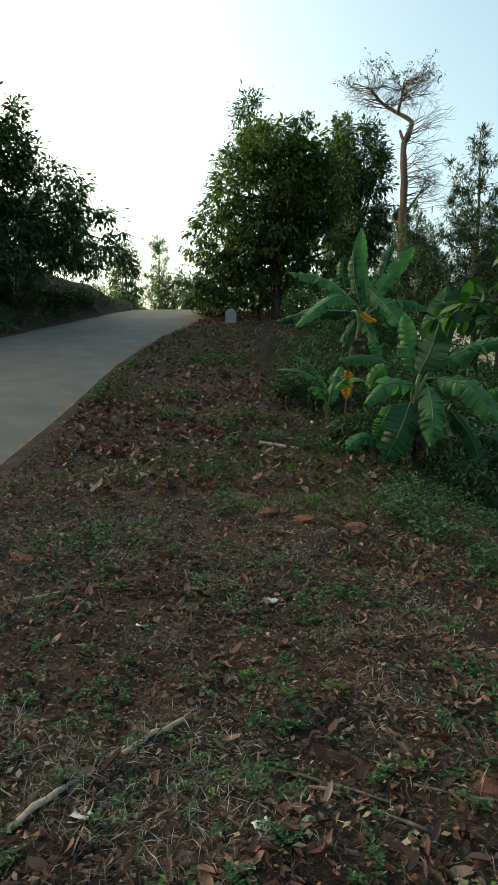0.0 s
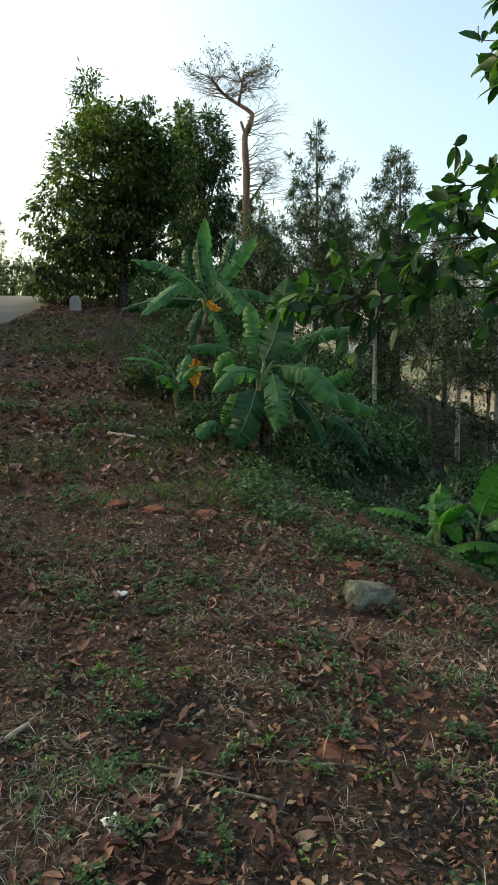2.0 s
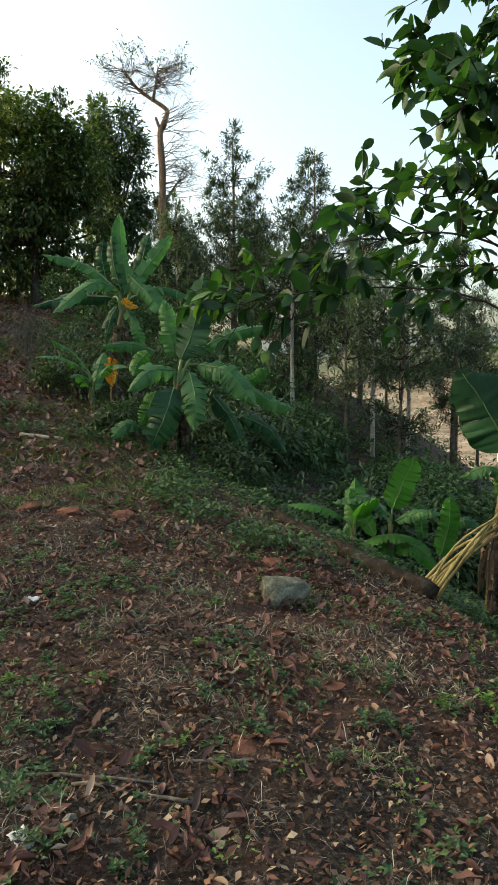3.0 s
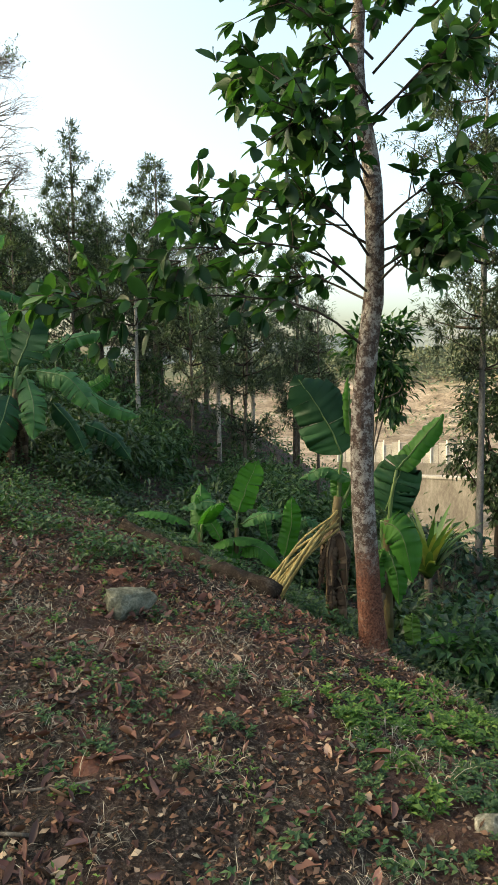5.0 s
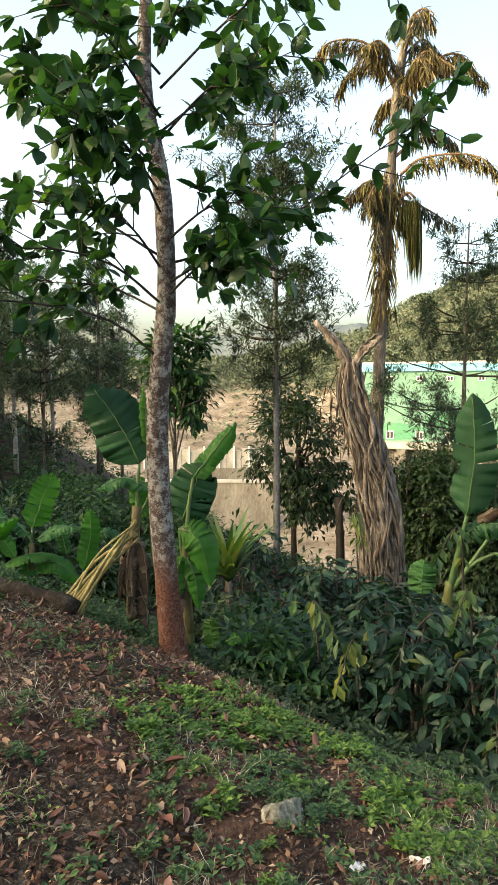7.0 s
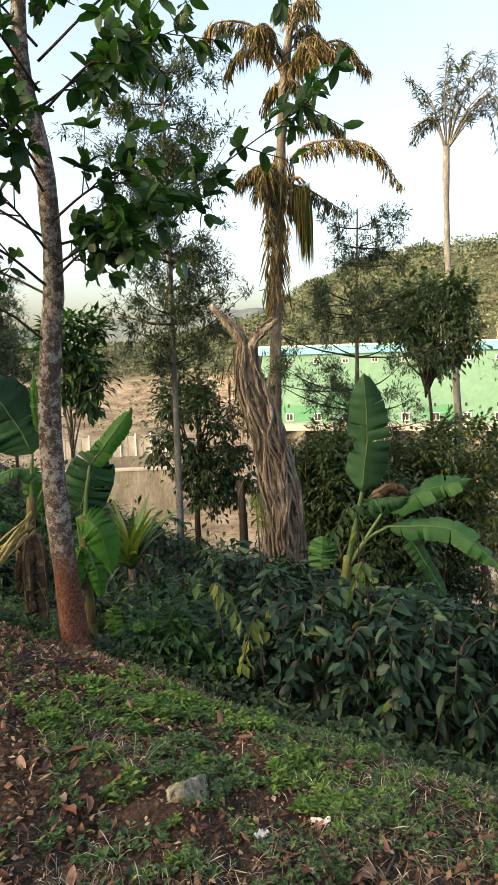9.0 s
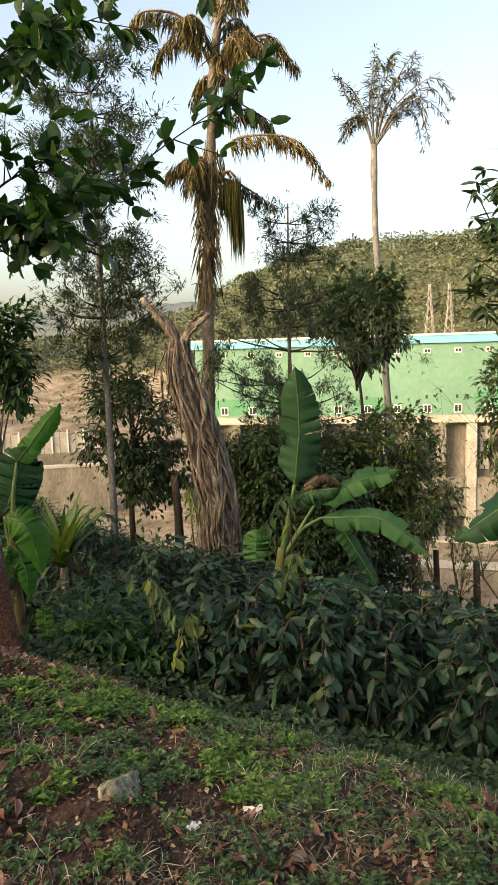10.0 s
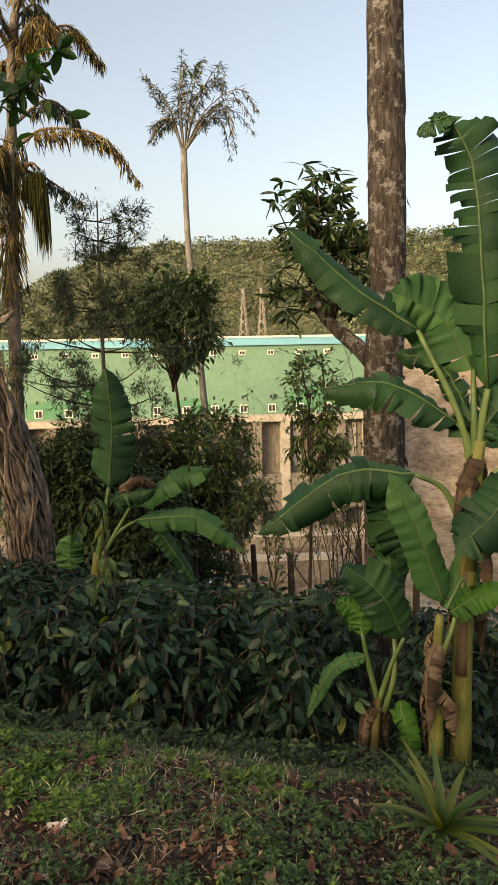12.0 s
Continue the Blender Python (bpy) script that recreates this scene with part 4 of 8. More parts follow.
# ---- near tree with broad leaves ----
def near_tree():
    base = Vector((3.62, 3.75, gz(3.62, 3.75)))
    t = thing("young_tree", base, "slender tree with mottled bark and broad dark leaves", "tree")
    right, away = np.array([0.81, -0.586, 0]), np.array([0.586, 0.81, 0])

    def pt(l, f, z):
        return right * l + away * f + np.array([0, 0, z - base.z])

    zs = (-0.9, -0.35, 0.35, 1.1, 1.75, 2.15, 2.9, 3.55, 4.3, 5.2)
    ls = (0.06, 0.0, -0.05, -0.07, -0.02, 0.02, 0.0, -0.11, -0.08, 0.0)
    spine = curve_pts([pt(l, 0, z) for l, z in zip(ls, zs)], 30)
    rad = np.interp(np.linspace(0, 1, 30), (0, 0.06, 0.2, 0.5, 0.8, 1), (0.13, 0.104, 0.087, 0.072, 0.054, 0.028))
    part("trunk", tubes("trunk", [(spine, rad)], M["mottled"], 16, 0.09), t)
    runs = [
        [(0, 0, 1.62), (-0.35, -0.15, 1.9), (-0.75, -0.35, 2.0), (-1.25, -0.5, 2.02), (-1.75, -0.6, 1.98), (-2.1, -0.65, 2.0)],
        [(0, 0, 2.05), (-0.4, -0.3, 2.3), (-0.9, -0.5, 2.35), (-1.45, -0.55, 2.2)],
        [(0, 0, 2.4), (-0.5, 0.1, 2.7), (-1.0, 0.3, 2.85), (-1.3, 0.35, 2.8)],
        [(0, 0, 3.0), (-0.5, -0.2, 3.4), (-0.8, -0.1, 3.6), (-0.95, 0, 3.6)],
        [(0, 0, 2.35), (0.5, 0.0, 2.5), (0.95, -0.05, 2.72), (1.45, -0.1, 3.1), (1.95, -0.2, 3.45)],
        [(0, 0, 3.3), (0.5, 0.2, 3.75), (1.1, 0.3, 4.1)],
        [(0, 0, 3.6), (0.5, -0.2, 4.05), (1.0, -0.3, 4.35), (1.65, -0.3, 4.35)],
        [(0, 0, 2.7), (-0.3, -0.6, 3.0), (-0.7, -0.9, 3.1)],
        [(0, 0, 3.7), (-0.4, 0.2, 4.2), (-0.85, 0.2, 4.4)],
        [(0, 0, 3.9), (0.3, 0.4, 4.6)],
        [(0, 0, 2.0), (-0.4, 0.5, 2.25), (-0.9, 0.7, 2.3)],
        [(0, 0, 2.2), (0.3, -0.4, 2.35), (0.45, -0.7, 2.35)],
        [(0, 0, 3.2), (-0.3, 0.4, 3.6), (-0.7, 0.6, 3.8)],
        [(0, 0, 3.4), (-0.4, -0.4, 3.75), (-0.75, -0.5, 3.95)],
        [(0, 0, 2.5), (0.28, -0.3, 2.7), (0.5, -0.45, 2.72)],
        [(0, 0, 2.85), (-0.3, -0.35, 3.1), (-0.55, -0.5, 3.12)],
        [(0, 0, 3.25), (0.3, -0.3, 3.5), (0.55, -0.45, 3.6)],
        [(0, 0, 2.1), (0.22, -0.3, 2.3), (0.36, -0.45, 2.35)],
        [(0, 0, 2.3), (-0.25, -0.3, 2.55), (-0.5, -0.35, 2.65)],
    ]
    spots = []
    for run in runs:
        pts = curve_pts([pt(*q) for q in run], 14)
        part("branch", tubes("branch", [(pts, np.linspace(0.0105, 0.0035, 14) )], M["bark_dark"], 6), t)
        twigs = []
        ln = np.linalg.norm(pts[-1] - pts[0])
        for k in range(int(8 + 7.5 * ln)):
            i = rng.integers(3, 14)
            w = unit(pts[min(i + 1, 13)] - pts[i - 1]) + rng.normal(0, 0.6, 3)
            w = unit(w + [0, 0, 0.05])
            tw = np.array([pts[i], pts[i] + w * 0.14 + rng.normal(0, 0.02, 3), pts[i] + w * rng.uniform(0.2, 0.42)])
            twigs.append((curve_pts(tw, 5), np.linspace(0.006, 0.003, 5)))
            spots.append((tw[-1], w))
            spots.append((tw[1], w))
        spots.append((pts[-1], unit(pts[-1] - pts[-3])))
        part("twigs", tubes("twigs", twigs, M["bark_dark"], 4), t)
    # three leaf shapes, shared
    shapes = []
    for s in range(3):
        n, L, W = 7, 0.19, (0.095, 0.105, 0.085)[s]
        V, F = [], []
        for i in range(n + 1):
            u = i / n
            w = W / 2 * math.sin(math.pi * min(1, u * 0.93 + 0.05)) ** 0.75
            x, z = L * u, -0.1 * L * u * u * (1 + s)
            up = 0.18 * w * (1 + 0.6 * s)
            V += [(x, -w, z + up), (x, 0, z - 0.1 * up), (x, w, z + up)]
        for i in range(n):
            for j in range(2):
                o = i * 3 + j
                F.append([o, o + 1, o + 4, o + 3])
        shapes.append(np_mesh("leaf", V, F, M["l_big"], True))
    rest_p, rest_d, made = [], [], 0
    for p, w in spots:
        for k in range(rng.integers(3, 5)):
            d = unit(w * 0.7 + rng.normal(0, 0.7, 3) + [0, 0, -0.3])
            if made < 300 and rng.random() < 0.3:
                made += 1
                q = Vector(d).to_track_quat("X", "Z").to_matrix().to_4x4() @ Matrix.Rotation(rng.normal(0, 0.5), 4, "X")
                lf = part("leaf", shapes[rng.integers(0, 3)], t)
                lf.matrix_local = Matrix.Translation(Vector(p)) @ q @ Matrix.Scale(rng.uniform(0.6, 0.98), 4)
            else:
                rest_p.append(p)
                rest_d.append(d)
    n = len(rest_p)
    ob = part("foliage", oval_cloud("foliage", rest_p, rest_d, rng.uniform(0.11, 0.18, n), rng.uniform(0.06, 0.092, n), M["l_big"], 0.3, 0.2, 0.7), t)
    ob["kind"] = "stuff"


def mottled_bark():
    """Grey-brown bark with pale lichen blotches, reddish near the foot."""
    m, nt, b, co = base_mat("mottled_bark", 0.9, 0.15)
    n1, n2 = noise_node(nt, 14, 10, 0.85, co, 0.0), noise_node(nt, 60, 4, 0.7, co)
    c = ramp(nt, n2, [(0.3, (0.028, 0.02, 0.017)), (0.65, (0.115, 0.082, 0.07))])
    c = mixc(nt, ramp(nt, n1, [(0.485, (0, 0, 0)), (0.555, (0.88, 0.88, 0.88))]), c, (0.36, 0.345, 0.325))
    sp = nt.nodes.new("ShaderNodeSeparateXYZ")
    nt.links.new(co, sp.inputs[0])
    mr = nt.nodes.new("ShaderNodeMapRange")
    mr.inputs[1].default_value, mr.inputs[2].default_value = 0.95, 0.6
    nt.links.new(sp.outputs["Z"], mr.inputs[0])
    red = ramp(nt, n2, [(0.34, (0.04, 0.018, 0.013)), (0.62, (0.19, 0.085, 0.058))])
    red = mixc(nt, ramp(nt, n1, [(0.56, (0, 0, 0)), (0.62, (0.6, 0.6, 0.6))]), red, (0.3, 0.25, 0.21))
    nt.links.new(mixc(nt, mr.outputs[0], c, red), b.inputs["Base Color"])
    bump(nt, b, mixc(nt, 0.5, n1, n2), 1.0, 0.03)
    return m


M["mottled"] = mottled_bark()


def plate_bark():
    """Dark bark in long rough plates with grey lichen spots."""
    m, nt, b, co = base_mat("plated_bark", 0.93, 0.12)
    mp = nt.nodes.new("ShaderNodeMapping")
    mp.inputs["Scale"].default_value = (1, 1, 0.2)
    nt.links.new(co, mp.inputs[0])
    n1, n2, n3 = noise_node(nt, 26, 6, 0.75, mp.outputs[0], 0.4), noise_node(nt, 9, 7, 0.75, co), noise_node(nt, 90, 4, 0.7, co)
    c = ramp(nt, n1, [(0.34, (0.014, 0.011, 0.010)), (0.5, (0.06, 0.052, 0.048)), (0.66, (0.135, 0.122, 0.115))])
    c = mixc(nt, ramp(nt, n2, [(0.53, (0, 0, 0)), (0.59, (0.8, 0.8, 0.8))]), c, (0.27, 0.265, 0.255))
    nt.links.new(mixc(nt, 1.0, c, mixc(nt, n3, (0.7, 0.7, 0.7), (1.3, 1.3, 1.3)), "MULTIPLY"), b.inputs["Base Color"])
    bump(nt, b, mixc(nt, 0.25, n1, n3), 1.0, 0.05)
    return m


M["lichen"] = plate_bark()


# ---- palms and the strangled trunk ----
def frond_on(ctrl, leaflets, leaf_l, hang=1.0, spread=0.5):
    """Rachis along its control points with leaflets that hang from it."""
    pts = curve_pts(ctrl, 16)
    n = len(pts) - 1
    u = rng.uniform(0.16, 1.0, leaflets)
    i = (u * n).astype(int).clip(0, n - 1)
    P = pts[i] + (pts[i + 1] - pts[i]) * (u * n - i)[:, None]
    T = unit(np.gradient(pts, axis=0))[i]
    side = unit(np.cross(T, [0, 0, 1.0])) * rng.choice([-1, 1], leaflets)[:, None]
    D = side * rng.uniform(0.05, spread, leaflets)[:, None] + T * rng.uniform(0.1, 0.6, leaflets)[:, None] + np.array([0, 0, -hang]) + rng.normal(0, 0.16, (leaflets, 3))
    L = leaf_l * (0.4 + 0.6 * np.sin(np.pi * (0.12 + 0.82 * u))) * rng.uniform(0.55, 1.1, leaflets)
    return pts, P, D, L


def big_palm():
    z0 = gz(12.2, 6.95)
    t = turned("fishtail_palm", 12.2, 6.95, z0, -59.5, "dying palm with golden brown hanging fronds", "palm tree")
    down = np.array([0, 0, z0])
    line = curve_pts([(-0.1, 0, -0.4), np.array([0.02, 0, 2.3]) - down, np.array([0.13, 0, 4.4]) - down, np.array([0.23, 0, 6.1]) - down, np.array([0.34, 0, 7.4]) - down, np.array([0.49, 0, 8.05]) - down], 30)
    rad = np.interp(np.linspace(0, 1, 30), (0, 0.55, 0.75, 1), (0.13, 0.095, 0.1, 0.045)) * (1 + 0.06 * np.sin(np.arange(30) * 2.6))
    part("trunk", tubes("trunk", [(line, rad)], M["bark"], 12, 0.1), t)

    def frond_part(ctrl, count, ll, mat, hang=1.0, spread=0.5, width=(0.02, 0.046)):
        pts, P, D, L = frond_on(np.asarray(ctrl) - down, count, ll, hang, spread)
        fr = part("frond", tubes("frond", [(pts, np.linspace(0.034, 0.008, len(pts)))], M["bark_warm"], 6), t)
        n = len(P)
        part("leaflets", leaf_cloud("leaflets", P + rng.normal(0, 0.03, P.shape), D + rng.normal(0, 0.22, D.shape), L * rng.uniform(0.55, 1.0, n), rng.uniform(*width, n), M[mat], 0.2, 0.1), fr)

    gold, dark = "l_frond", "l_frond_dark"
    frond_part(((0.27, 0, 7.0), (-0.23, -0.2, 7.8), (-0.95, -0.4, 7.85), (-1.3, -0.5, 7.45)), 300, 0.62, gold)
    frond_part(((0.27, 0, 7.1), (-0.1, 0.3, 7.75), (-0.6, 0.6, 7.75), (-0.95, 0.8, 7.3)), 240, 0.6, gold)
    frond_part(((0.3, 0, 7.2), (0.0, -0.5, 7.7), (-0.35, -0.9, 7.45)), 200, 0.6, gold)
    frond_part(((0.37, 0, 7.6), (0.77, 0.2, 8.0), (1.12, 0.3, 7.7)), 170, 0.5, dark)
    frond_part(((0.42, 0, 7.8), (0.56, 0, 8.35), (0.82, 0, 8.45), (0.95, 0, 8.1)), 170, 0.5, gold)
    frond_part(((0.42, 0, 7.8), (0.4, 0.1, 8.3), (0.15, 0.2, 8.25)), 130, 0.5, gold)
    frond_part(((0.4, 0, 7.7), (0.62, -0.5, 8.1), (0.75, -0.8, 7.7)), 150, 0.5, dark)
    frond_part(((0.36, 0, 7.05), (0.75, -0.4, 7.5), (1.2, -0.7, 7.1)), 330, 0.78, gold)
    frond_part(((0.36, 0, 7.0), (0.6, -0.6, 7.3), (0.8, -1.0, 6.9)), 240, 0.75, gold)
    frond_part(((0.48, 0, 7.2), (1.35, 0.1, 7.65), (1.97, 0.2, 7.05)), 300, 0.55, gold)
    frond_part(((0.3, 0, 6.95), (0.5, -0.2, 6.8), (0.75, -0.3, 6.4)), 190, 0.55, dark)
    frond_part(((0.25, 0, 6.9), (0.05, 0.2, 6.85), (-0.15, 0.3, 6.45)), 150, 0.5, gold)
    frond_part(((0.29, 0, 5.8), (0.85, 0.1, 6.28), (1.3, 0.2, 6.1), (1.56, 0.2, 5.7)), 330, 0.5, dark)
    frond_part(((0.38, 0, 5.45), (0.83, -0.2, 5.68), (1.81, -0.4, 5.55), (2.45, -0.5, 4.75)), 360, 0.55, gold)
    frond_part(((0.27, 0, 5.0), (0.82, 0.2, 4.85), (1.47, 0.3, 4.45)), 170, 0.42, dark)
    frond_part(((0.16, 0, 5.35), (-0.3, -0.1, 5.3), (-0.68, -0.2, 4.95)), 240, 0.6, gold)
    frond_part(((0.14, 0, 5.25), (-0.1, -0.3, 5.2), (-0.3, -0.6, 4.7)), 220, 0.75, gold)
    frond_part(((0.12, 0, 5.2), (-0.05, 0.1, 4.9), (-0.12, 0.1, 3.8)), 220, 0.36, gold)
    frond_part(((0.15, 0, 5.3), (0.0, -0.2, 4.9), (-0.08, -0.3, 4.0)), 220, 0.5, dark)
    # hanging flower strands
    for dx, dy, z, ln, count in ((0.66, -0.1, 4.95, 1.75, 120), (0.58, -0.05, 4.95, 1.3, 90), (0.42, -0.1, 4.85, 0.75, 70)):
        P = np.array([dx, dy, z]) - down + rng.normal(0, 0.05, (count, 3)) * [1, 1, 0.6]
        st = part("flower_strands", leaf_cloud("flower_strands", P, np.tile([0, 0, -1.0], (count, 1)) + rng.normal(0, 0.025, (count, 3)), rng.uniform(0.55, 1.0, count) * ln, 0.035, M["catkin"], 0.4, 0.0, np.tile([0, 1.0, 0], (count, 1))), t)
        part("stalk", tubes("stalk", [(curve_pts([np.array([0.25, 0, z - 0.15]) - down, np.array([dx * 0.75, dy, z + 0.12]) - down, np.array([dx, dy, z]) - down], 7), 0.028)], M["bark_warm"], 6), st)
    n = 560
    zz = rng.uniform(2.9, 5.6, n)
    P = np.array([line[np.argmin(np.abs(line[:, 2] - (z - z0)))] for z in zz]) + rng.normal(0, 0.1, (n, 3))
    out = unit(rng.normal(size=(n, 3)) * [1, 1, 0])
    part("dead_sheaths", leaf_cloud("dead_sheaths", P, out * 0.3 + [0, 0, -1.0], rng.uniform(0.25, 0.8, n), rng.uniform(0.015, 0.05, n), M["l_frond"], 0.3, 0.0), t)


def bare_palm():
    z0 = gz(24.44, 6.11)
    t = turned("thin_palm", 24.44, 6.11, z0, -75.4, "tall thin pale palm with sparse drooping head", "palm tree")
    down = np.array([0, 0, z0])
    line = curve_pts([(0.03, 0, -0.5), np.array([-0.32, 0, -3.3]) - down, np.array([-0.69, 0, 2.0]) - down, np.array([-0.93, 0, 5.4]) - down, np.array([-0.99, 0, 8.6]) - down], 26)
    rad = np.interp(np.linspace(0, 1, 26), (0, 0.5, 0.88, 0.93, 1), (0.15, 0.115, 0.1, 0.13, 0.11))
    part("trunk", tubes("trunk", [(line, rad)], M["bark_grey"], 12, 0.08), t)
    heads = [((-0.98, 0, 8.5), (-1.43, 0, 10.0), (-2.25, 0, 11.1)), ((-0.98, 0, 8.6), (-1.03, 0, 10.2), (-0.89, 0, 11.4)), ((-0.92, 0, 8.6), (-0.55, 0, 10.0), (0.2, 0, 10.95), (0.66, 0, 10.7)),
             ((-0.92, 0, 8.6), (-0.26, 0, 9.7), (0.94, 0, 10.3), (1.68, 0, 9.5)), ((-0.92, 0, 8.55), (-0.27, 0, 9.46), (0.54, 0, 9.8), (0.8, 0, 8.6)), ((-1.04, 0, 8.55), (-1.35, 0, 9.5), (-1.79, 0, 9.45), (-2.0, 0, 8.9)), ((-0.94, 0, 8.6), (-0.74, 0, 10.2), (-0.18, 0, 11.15))]
    for k in range(21):
        ctrl = np.array(heads[k % 7], float)
        far = (k // 7 - 1) * 0.9 + rng.normal(0, 0.15)
        grow = np.linspace(0, 1, len(ctrl))
        ctrl[:, 1] += far * grow
        ctrl += rng.normal(0, 0.12, ctrl.shape) * grow[:, None]
        pts, P, D, L = frond_on(ctrl - down, 110, 0.45, 0.4, 1.0)
        keep = np.linalg.norm(P - pts[0], axis=1) > 0.9
        fr = part("frond", tubes("frond", [(pts, np.linspace(0.032, 0.008, len(pts)))], M["bark_grey"], 5), t)
        m = int(keep.sum())
        part("leaflets", leaf_cloud("leaflets", P[keep], D[keep] + rng.normal(0, 0.3, (m, 3)), L[keep], rng.uniform(0.022, 0.048, m), M["l_frond_dark"], 0.2, 0.05), fr)
    P = np.array([[-0.6, 0, 10.9]] * 14) - down + rng.normal(0, 0.22, (14, 3))
    part("young_leaves", leaf_cloud("young_leaves", P, rng.normal(0, 0.5, (14, 3)) + [0, 0, 0.4], 0.4, 0.14, M["l_yellow"]), t)


def strangled_trunk():
    at = gp(9.68, 5.5)
    t = thing("strangled_trunk", at, "dead forked trunk wrapped in thick hanging roots", "tree trunk")
    z0 = at.z
    right = np.array([0.5, -0.866, 0])

    def pt(l, z, f=0.0):
        return right * l + np.array([0.866, 0.5, 0]) * f + [0, 0, z - z0]

    core = curve_pts([pt(0.12, z0 - 0.3), pt(0.06, -0.9), pt(-0.1, 0.2), pt(-0.38, 1.1), pt(-0.42, 1.75)], 14)
    part("trunk", tubes("trunk", [(core, np.linspace(0.20, 0.11, 14))], M["root"], 14, 0.2), t)
    for ends, r0, r1 in ((((-0.42, 1.55), (-0.55, 1.9), (-0.78, 2.18), (-1.0, 2.42)), 0.11, 0.035), (((-0.4, 1.6), (-0.28, 1.86), (-0.1, 2.02), (0.08, 2.16)), 0.09, 0.03)):
        ln = curve_pts([pt(*q) for q in ends], 16)
        limb = part("limb", tubes("limb", [(ln, np.linspace(r0, r1, 16) * (1 + rng.normal(0, 0.14, 16)))], M["root"], 11, 0.3), t, "broken forked limb")
        for k in range(7):
            shift = rng.normal(0, 0.05, 3)
            seg = ln[rng.integers(0, 4):rng.integers(9, 16)] + shift + rng.normal(0, 0.012, 3)
            part("root", tubes("root", [(seg + rng.normal(0, 0.012, seg.shape), np.linspace(0.02, 0.01, len(seg)))], M["root"], 5, 0.3), limb)
    for k in range(150):
        ztop = rng.uniform(-0.6, 1.9)
        a = rng.uniform(0, 6.28)
        out = np.array([math.cos(a), math.sin(a), 0])
        start = core[np.argmin(np.abs(core[:, 2] - (ztop - z0)))] + out * 0.14
        line = [start]
        zc = ztop
        while zc > z0 + 0.5:
            zc -= rng.uniform(0.35, 0.7)
            c = core[np.argmin(np.abs(core[:, 2] - (zc - z0)))].copy()
            c[2] = zc - z0
            a += rng.normal(0, 0.4)
            w = 0.11 + 0.17 * (ztop - zc) / 3.5 + rng.uniform(0, 0.12)
            line.append(c + [math.cos(a) * w, math.sin(a) * w, 0])
        line.append(np.array([line[-1][0] * 1.1, line[-1][1] * 1.1, -0.1]))
        m = 5 * len(line)
        part("root", tubes("root", [(curve_pts(line, m), np.linspace(0.026, 0.018, m) * rng.uniform(0.3, 1.2) * (1 + 0.25 * np.sin(np.arange(m) * 1.7 + k)) * (2.0 if k % 9 == 0 else 1.0))], (M["root"], M["root"], M["bark"])[k % 3], 6, 0.4), t)
    n = 420
    zz = rng.uniform(0.05, 1.0, n)
    P = core[(zz * 13).astype(int)] + rng.normal(0, 0.2, (n, 3))
    part("bark_strips", leaf_cloud("bark_strips", P, np.tile([0, 0, -1.0], (n, 1)) + rng.normal(0, 0.2, (n, 3)), rng.uniform(0.15, 0.6, n), rng.uniform(0.01, 0.04, n), M["l_banana_dry"], 0.3, 0.02), t)


def coffee_bush(name, at, height, width, stems=3, seed_leaves=520, label="dense coffee bush with glossy dark green leaves"):
    t = thing(name, at, label, "bush", "coffee bushes")
    limbs, P, D = [], [], []
    trunk = []
    for s in range(stems):
        a = rng.uniform(0, 6.28)
        top = np.array([math.cos(a) * width * 0.3, math.sin(a) * width * 0.3, height * rng.uniform(0.8, 1.0)])
        tr = curve_pts([(0.08 * s, 0, -0.3), top * [0.5, 0.5, 0.5], top], 8)
        trunk.append((tr, np.linspace(0.03, 0.011, 8)))
        for k in range(16):
            i = rng.integers(1, 8)
            b = rng.uniform(0, 6.28)
            ln = width * rng.uniform(0.45, 0.95) * (1.1 - 0.4 * i / 8)
            end = tr[i] + [math.cos(b) * ln, math.sin(b) * ln, rng.uniform(-0.3, 0.15)]
            pts = curve_pts([tr[i], (tr[i] + end) / 2 + [0, 0, 0.16], end], 9)
            limbs.append((pts, np.linspace(0.009, 0.004, 9)))
            for j in range(2, 9):
                w = unit(pts[j] - pts[j - 1])
                side = unit(np.cross(w, [0, 0, 1.0]))
                for sg in (1, -1):
                    P.append(pts[j] + rng.normal(0, 0.015, 3))
                    D.append(side * sg + w * 0.5 + np.array([0, 0, -0.3]) + rng.normal(0, 0.45, 3))
            P.append(pts[-1])
            D.append(unit(end - tr[i]) + [0, 0, -0.4])
    part("stems", tubes("stems", trunk, M["bark"], 6), t)
    part("branches", tubes("branches", limbs, M["bark_dark"], 4), t)
    n = len(P)
    part("foliage", oval_cloud("foliage", P, D, rng.uniform(0.075, 0.165, n), rng.uniform(0.034, 0.07, n), M["l_coffee"], 0.35, 0.35, 0.7), t)
    return t


def shrub(name, at, r, leaf, label, clumps=60, per=26, size=(0.09, 0.045), height=None, category="shrub"):
    t = thing(name, at, label, category)
    h = height or r
    C = ellipsoid(clumps, (0, 0, h * 0.55), (r, r, h * 0.55), 0.3)
    C[:, 2] = np.maximum(C[:, 2], 0.05)
    limbs = [(curve_pts([(0, 0, -0.1), c * [0.4, 0.4, 0.5], c], 5), np.linspace(0.015, 0.005, 5)) for c in C[:: 3]]
    part("stems", tubes("stems", limbs, M["bark_dark"], 4), t)
    p, d = tufts(C, per, 0.13, 0.1)
    n = len(p)
    part("foliage", leaf_cloud("foliage", p, d, rng.uniform(0.6, 1.3, n) * size[0], rng.uniform(0.6, 1.2, n) * size[1], M[leaf]), t)
    return t


